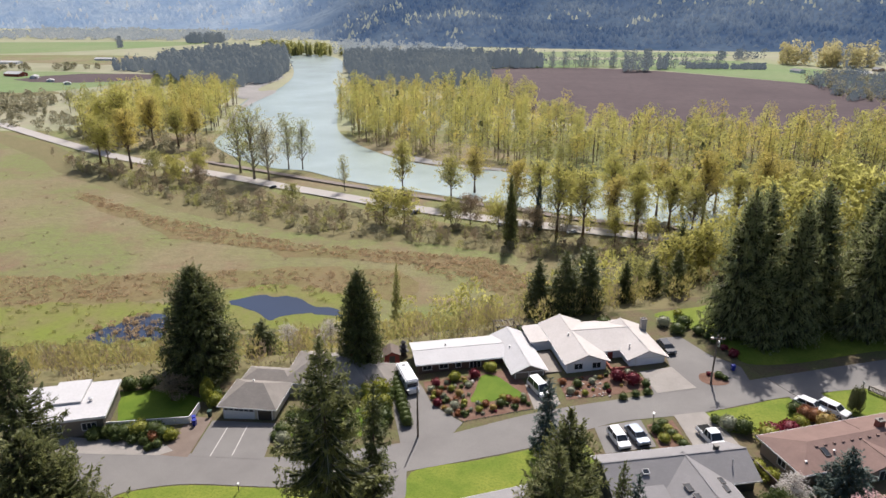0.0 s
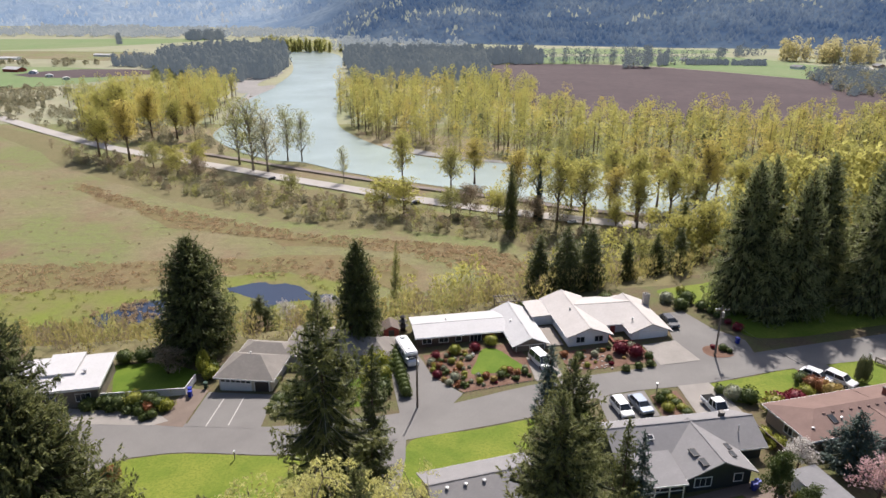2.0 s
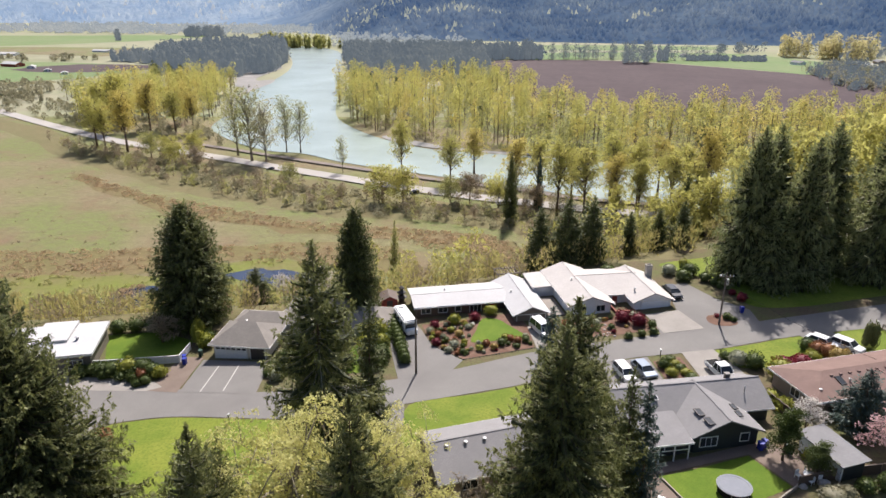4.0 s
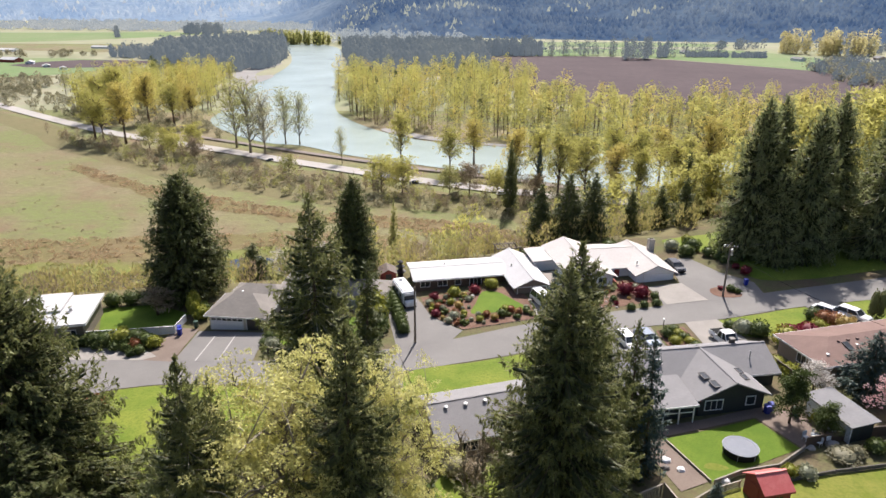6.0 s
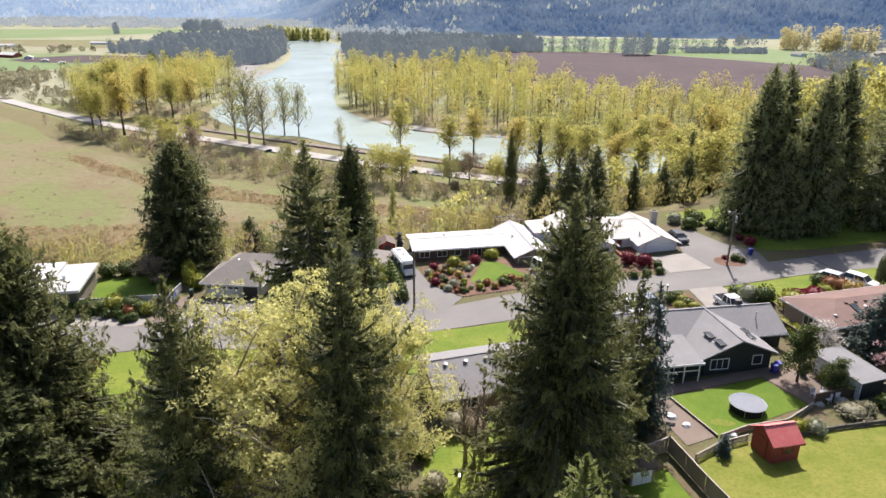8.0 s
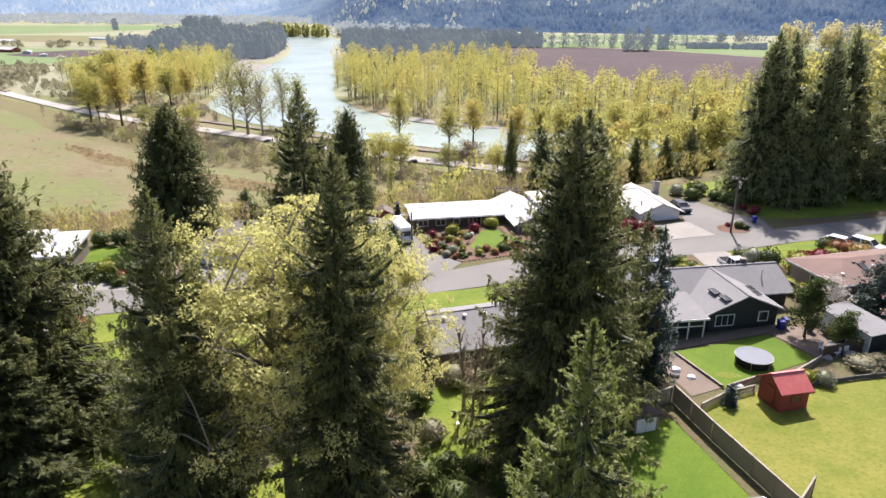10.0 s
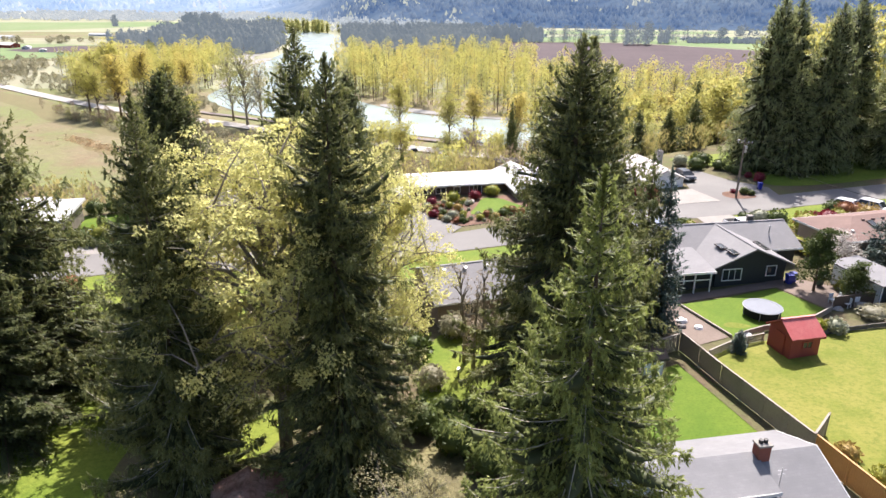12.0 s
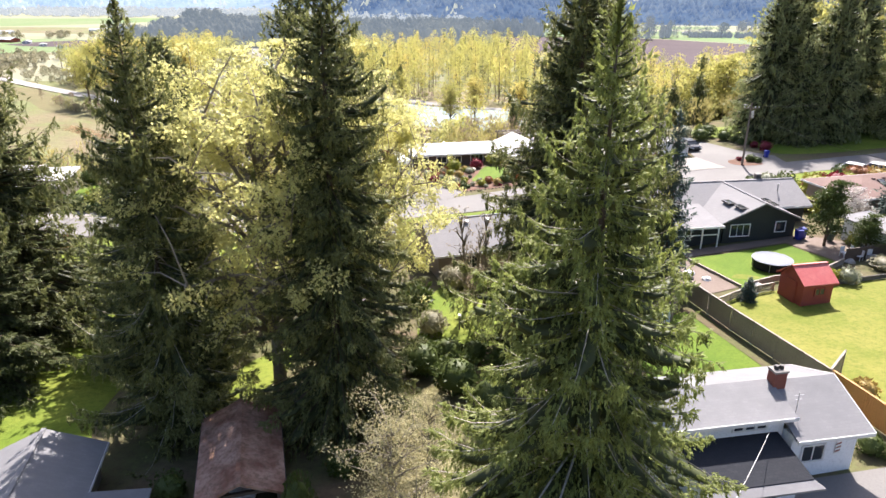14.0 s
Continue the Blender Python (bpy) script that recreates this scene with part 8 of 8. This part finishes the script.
NAMES = {"maroon_shrub_leaves": "round maroon-leaved shrub in a bark bed", "pale_shrub_leaves": "pale grey-green shrub in a bark bed", "lime_shrub_leaves": "lime-yellow shrub in a bark bed", "golden_shrub_leaves": "golden-yellow shrub in a bark bed", "hedge_leaves": "dark green rounded clipped garden shrub", "rust_shrub_leaves": "rust-orange shrub in a bark bed", "white_blossom": "small white-flowering shrub in a bark bed"}
for x, y, r, m in GARDEN:
    if 5.4 < x < 11.5 and 93.4 < y < 100.4:
        continue
    shrub(x, y, r * float(rng.uniform(0.62, 1.0)), m, NAMES[m.name], kind_=int(rng.integers(0, 4)), category="shrub", group="flower garden shrubs", dz=0.05)
for x, y, r, m in ((29.0, 97.9, 1.35, MAROON), (31.2, 96.6, 1.35, MAROON), (31.0, 98.9, 0.9, PALE), (33.0, 95.6, 0.8, HEDGE), (22.0, 96.4, 0.9, HEDGE), (24.6, 97.2, 0.7, PALE), (20.6, 94.4, 0.8, PALE), (22.8, 93.8, 0.6, LIME), (26.6, 95.6, 0.6, HEDGE), (19.8, 97.4, 0.7, RUST)):
    shrub(x, y, r, m, NAMES[m.name], kind_=int(rng.integers(0, 4)), category="shrub", group="front garden shrubs", dz=0.05)
for x, y in ((28.4, 92.0), (30.6, 92.7), (32.6, 93.3)):
    shrub(x, y, 0.75, HEDGE, "small round clipped shrub beside the street", 1.2, 0, group="clipped street shrubs")
for x, y, r, m in ((45.4, 97.4, 0.8, HEDGE), (44.2, 98.2, 0.5, MAROON), (46.2, 96.6, 0.6, HEDGE), (46.4, 121.0, 1.0, LIME), (46.0, 116.5, 1.6, HEDGE), (44.0, 114.0, 1.5, HEDGE), (47.6, 113.2, 1.2, HEDGE), (42.4, 117.2, 1.4, PALE), (49.0, 109.6, 0.7, HEDGE), (50.0, 106.8, 0.7, MAROON), (48.6, 111.4, 0.7, HEDGE), (50.6, 104.2, 1.0, MAROON), (30.8, 116.6, 1.8, HEDGE), (24.0, 117.4, 1.6, HEDGE), (19.0, 117.0, 1.3, HEDGE), (14.8, 116.8, 1.0, HEDGE), (6.0, 113.4, 0.9, HEDGE), (2.0, 112.6, 0.9, HEDGE), (-2.0, 111.6, 0.9, HEDGE), (9.0, 114.2, 0.9, PALE), (54.4, 84.6, 1.3, RUST), (52.6, 86.6, 1.2, HEDGE), (53.4, 85.4, 1.3, RUST), (55.2, 82.9, 1.5, GOLD), (49.2, 81.2, 1.6, MAROON), (46.6, 80.6, 1.7, MAROON), (45.6, 79.6, 1.8, LIME), (41.6, 83.4, 1.4, PALE), (43.2, 82.2, 1.5, HEDGE), (40.2, 84.8, 0.9, HEDGE), (51.6, 83.2, 1.2, LIME)):
    shrub(x, y, r, m, NAMES.get(m.name, "bushy grey-green shrub beside the lawn").replace(" in a bark bed", " beside the lawn"), kind_=int(rng.integers(0, 4)), group="yard shrubs")
for x, y, r, m in ((-50.4, 87.2, 1.3, HEDGE), (-48.4, 87.0, 1.5, HEDGE), (-46.2, 87.4, 1.7, LIME), (-44.2, 87.4, 1.6, HEDGE), (-42.4, 86.6, 1.3, HEDGE), (-41.0, 86.0, 1.1, LIME), (-43.6, 85.6, 1.0, RUST), (-53.0, 86.8, 1.2, HEDGE), (-54.0, 101.2, 1.6, HEDGE), (-51.0, 101.6, 1.6, HEDGE), (-48.4, 101.8, 1.6, HEDGE), (-24.4, 86.4, 1.2, HEDGE), (-23.6, 84.0, 1.1, PALE), (-22.6, 88.6, 1.4, HEDGE), (-20.8, 86.0, 1.3, LIME), (-18.6, 84.6, 1.2, HEDGE), (-37.2, 95.0, 1.4, LIME), (-37.6, 97.0, 1.2, HEDGE), (-46.5, 69.0, 1.2, RUST), (-14.0, 87.0, 1.4, HEDGE), (-11.0, 88.5, 1.5, LIME), (-11.4, 92.6, 1.6, LIME), (-12.6, 96.4, 1.6, LIME), (-9.4, 87.0, 1.2, HEDGE)):
    shrub(x, y, r, m, NAMES.get(m.name, "bushy mixed green garden shrub").replace(" in a bark bed", " beside the drive"), group="drive shrubs")
r_ = np.random.default_rng(92)
small_kinds = (HEDGE, PALE, LIME, RUST, RUST, GOLD, MAROON, HEDGE, PALE)
for x, y in scatter([(-2.6, 98.6), (5.6, 100.0), (5.0, 96.4), (4.2, 92.6), (9, 92.6), (12.8, 93.2), (13.4, 90.8), (3.2, 88.2), (-1.0, 92.4)], 46, 93):
    m = small_kinds[int(r_.integers(0, 9))]
    shrub(float(x), float(y), float(r_.uniform(0.22, 0.5)), m, NAMES[m.name].replace("shrub in", "low plant in"), group="low garden plants", dz=0.05)
for x, y in scatter([(20, 98.6), (31, 100), (33, 96), (27, 94), (20, 93)], 22, 94):
    m = small_kinds[int(r_.integers(0, 9))]
    shrub(float(x), float(y), float(r_.uniform(0.2, 0.42)), m, NAMES[m.name].replace("shrub in", "low plant in"), group="low garden plants", dz=0.05)
for x, y, r in ((-53.3, 87.0, 1.2), (-51.6, 87.4, 1.2), (-49.4, 86.0, 0.8), (-46.6, 85.4, 0.9), (-44.6, 84.8, 0.9), (-42.4, 84.0, 0.9), (-43.4, 83.4, 0.7), (-45.4, 86.2, 1.0)):
    shrub(x, y, r, HEDGE, "dark green rounded shrub beside the grey apron", group="apron shrubs")
for k in range(13):
    shrub(-8.7 + 0.27 * k, 103.0 - 1.32 * k, 1.0, HEDGE, "dark green clipped hedge beside the drive", 1.9, k % 4, "hedge", "hedge along the drive", "hedge")
for x, y, r, h_, m in ((-10.2, 95.4, 1.7, 3.2, LIME), (-9.4, 92.2, 1.4, 2.6, LIME), (-11.6, 98.4, 1.5, 2.4, HEDGE), (-13.4, 96.2, 1.3, 1.8, PALE), (-9.0, 88.4, 1.5, 2.2, HEDGE), (-11.0, 86.6, 1.2, 1.6, HEDGE), (-15.6, 98.0, 1.3, 1.7, RUST), (-25.0, 85.2, 1.0, 1.1, HEDGE), (-24.4, 87.4, 1.1, 1.3, PALE), (-23.4, 89.6, 1.2, 1.6, HEDGE), (-23.2, 84.0, 0.9, 0.9, HEDGE), (-18.4, 95.0, 1.4, 1.8, HEDGE), (-21.0, 93.4, 1.1, 1.3, MAROON)):
    shrub(x, y, r, m, "loose garden shrub between the garage house and the drive", h_, group="shrubs beside the garage house")
shrub(39.8, 55.6, 1.5, GREYWOOD, "low grey domed twiggy shrub behind the stone edging", 1.3)
shrub(-42.0, 70.5, 1.2, RUST, "rust-brown rounded shrub at the road bend")
shrub(23.6, 30.6, 0.8, HEDGE, "dark shrub beside the white house wall")
shrub(24.4, 29.8, 0.6, HEDGE, "dark shrub beside the white house wall")
for x, y, r, m in ((-11.6, 47.4, 1.2, GREYWOOD), (-18.6, 50.2, 1.6, HEDGE), (-15.6, 51.4, 1.4, GREYWOOD), (-9.8, 45.2, 1.1, HEDGE), (-13.2, 49.6, 1.4, HEDGE), (-8.0, 48.4, 1.3, HEDGE), (-12.4, 53.0, 1.4, GREYWOOD), (-7.4, 40.8, 1.0, HEDGE), (-3.6, 40.4, 1.2, HEDGE), (-5.8, 46.4, 1.2, GREYWOOD), (-10.4, 56.0, 1.4, HEDGE), (0.6, 42.6, 1.2, HEDGE), (2.6, 42.4, 1.1, HEDGE), (-0.6, 46.8, 1.3, GREYWOOD)):
    shrub(x, y, r, m, "dense dark understory shrub below the trees" if m == HEDGE else "leafless grey-brown thicket below the trees", group="understory shrubs")
for k in range(7):
    shrub(-9.4 + 0.12 * k, 86.2 + 1.9 * k, 1.1, HEDGE, "clipped dark hedge along the paved drive", 1.9, k % 4, "hedge", "hedge along the drive")
for k in range(5):
    shrub(32.4 + 0.35 * k, 84.8 - 1.25 * k, 0.85, LIME if k % 2 else HEDGE, "low clipped hedge between two drives", 0.9, k % 4, "hedge", "low street hedge")
for x, y, r, m in ((31.0, 83.0, 0.9, HEDGE), (31.4, 80.8, 0.9, LIME), (41.4, 73.6, 1.2, LIME), (42.2, 71.6, 1.2, LIME), (40.6, 62.0, 0.9, LIME), (33.6, 53.6, 0.8, LIME), (35.0, 53.2, 0.9, PALE), (46.0, 56.6, 1.4, HEDGE), (41.4, 56.0, 0.8, GREYWOOD), (43.6, 56.6, 1.0, HEDGE), (27.2, 33.0, 1.1, LIME), (26.4, 36.0, 0.8, GOLD), (3.4, 36.0, 1.6, HEDGE), (1.2, 38.4, 1.7, HEDGE), (5.0, 40.0, 1.5, HEDGE), (-1.2, 41.0, 1.6, HEDGE), (-5.2, 30.6, 1.0, HEDGE), (-14.2, 29.0, 1.0, HEDGE), (6.6, 56.4, 1.4, GREYWOOD), (1.4, 55.4, 1.5, GREYWOOD), (3.4, 54.8, 1.3, BARE), (-2.0, 52.0, 1.4, HEDGE)):
    shrub(x, y, r, m, NAMES.get(m.name, "leafless twiggy grey-brown back-yard shrub").replace(" in a bark bed", " in the back yard"), group="back yard shrubs")
for x, y in ((60.9, 86.4), (61.7, 86.1)):
    shrub(x, y, 0.7, CEDAR_DARK, "narrow columnar dark cypress", 4.4, 0, "cypress", "columnar cypresses")
for x, y, h_ in ((-39.4, 96.4, 3.6), (-38.8, 97.6, 3.8), (-38.4, 95.4, 3.2), (-39.8, 98.6, 3.6)):
    shrub(x, y, 0.7, LIME, "narrow yellow-green columnar arborvitae", h_, 1, "arborvitae", "arborvitae row")
for x, y, h_ in ((-6.8, 26.4, 3.2), (-6.2, 25.6, 2.6)):
    shrub(x, y, 0.8, HEDGE, "narrow green arborvitae beside the shed", h_, 2, "arborvitae", "arborvitae pair")


def rock_mesh(seed):
    bm = bmesh.new()
    bmesh.ops.create_icosphere(bm, subdivisions=2, radius=1.0)
    for q in bm.verts:
        q.co *= 1 + 0.35 * noise.noise(q.co * 1.3 + Vector((seed, 3, 0)))
        q.co.z *= 0.6
    return from_bm("rock", bm, STONE)


ROCKS = [rock_mesh(k) for k in range(4)]
r_ = np.random.default_rng(91)
for k in range(60):
    if k < 34:
        s = k / 33
        x, y = (np.array((-1.3, 92.1)) + (np.array((3.1, 87.5)) - np.array((-1.3, 92.1))) * s * 3) if s < 0.333 else (np.array((3.1, 87.5)) + (np.array((13.9, 90.2)) - np.array((3.1, 87.5))) * (s - 0.333) / 0.667)
        size = r_.uniform(0.08, 0.15)
    else:
        x, y = r_.uniform(19.4, 27), r_.uniform(92.8, 97)
        size = r_.uniform(0.12, 0.28)
    ob = single("rock", ROCKS[k % 4], None, at(x, y, float(r_.uniform(0, 360)), 0.08) @ Matrix.Scale(float(size), 4), "dark edging stone round a bark bed" if k < 34 else "pale garden rock in a bark bed", "rock", "garden rocks")
    if k < 34:
        ob.material_slots[0].link = "OBJECT"
        ob.material_slots[0].material = DARK_STONE

# ---- far farm buildings ----
for k, (x, y, w, d, hgt, rz, wall, roof_m, lab) in enumerate([(-645, 1050, 16, 30, 7, 70, RED_SIDE, WHITE_ROOF, "red barn with a pale roof in the valley"), (-600, 1020, 10, 14, 5, 20, WHITE_SIDE, WHITE_ROOF, "small white farm building"), (-553, 977, 9, 12, 4, 30, WHITE_SIDE, WHITE_ROOF, "small white farm shed"), (-512, 944, 8, 11, 4, 30, WHITE_SIDE, WHITE_ROOF, "small white farm shed"), (430, 1240, 14, 18, 6, 10, WHITE_SIDE, LIGHT_SHINGLE, "white farmhouse below the hill"), (455, 1215, 10, 16, 5, 80, WHITE_SIDE, WHITE_ROOF, "white farm shed below the hill"), (560, 1100, 12, 20, 6, 20, WHITE_SIDE, LIGHT_SHINGLE, "white house in the far hamlet"), (640, 1060, 12, 22, 6, 60, WHITE_SIDE, WHITE_ROOF, "white house in the far hamlet"), (700, 1120, 12, 16, 6, 0, BROWN_SIDE, LIGHT_SHINGLE, "grey house in the far hamlet"), (190, 1330, 9, 16, 5, 15, WHITE_SIDE, WHITE_ROOF, "small pale barn beyond the fields"), (-790, 1260, 14, 60, 5, 85, WHITE_SIDE, WHITE_ROOF, "long pale greenhouse across the valley"), (-640, 1330, 12, 40, 5, 80, WHITE_SIDE, WHITE_ROOF, "long pale barn across the valley")]):
    h = thing("farm_building", pose(x, y, VALLEY + 0.2, 0, 0, rz), lab, "building", "far farm buildings")
    part("wall", gable_walls(bmesh.new(), -w / 2, w / 2, -d / 2, d / 2, -0.3, hgt * 0.6, hgt, "y"), wall, h)
    gable_roof(h, -w / 2, w / 2, -d / 2, d / 2, hgt * 0.6, hgt, roof_m, "y", over=0.6, thick=0.3)
    for q in (-0.25, 0.25):
        window(h, w * q, -d / 2, 1.0, 1.6, 1.4)
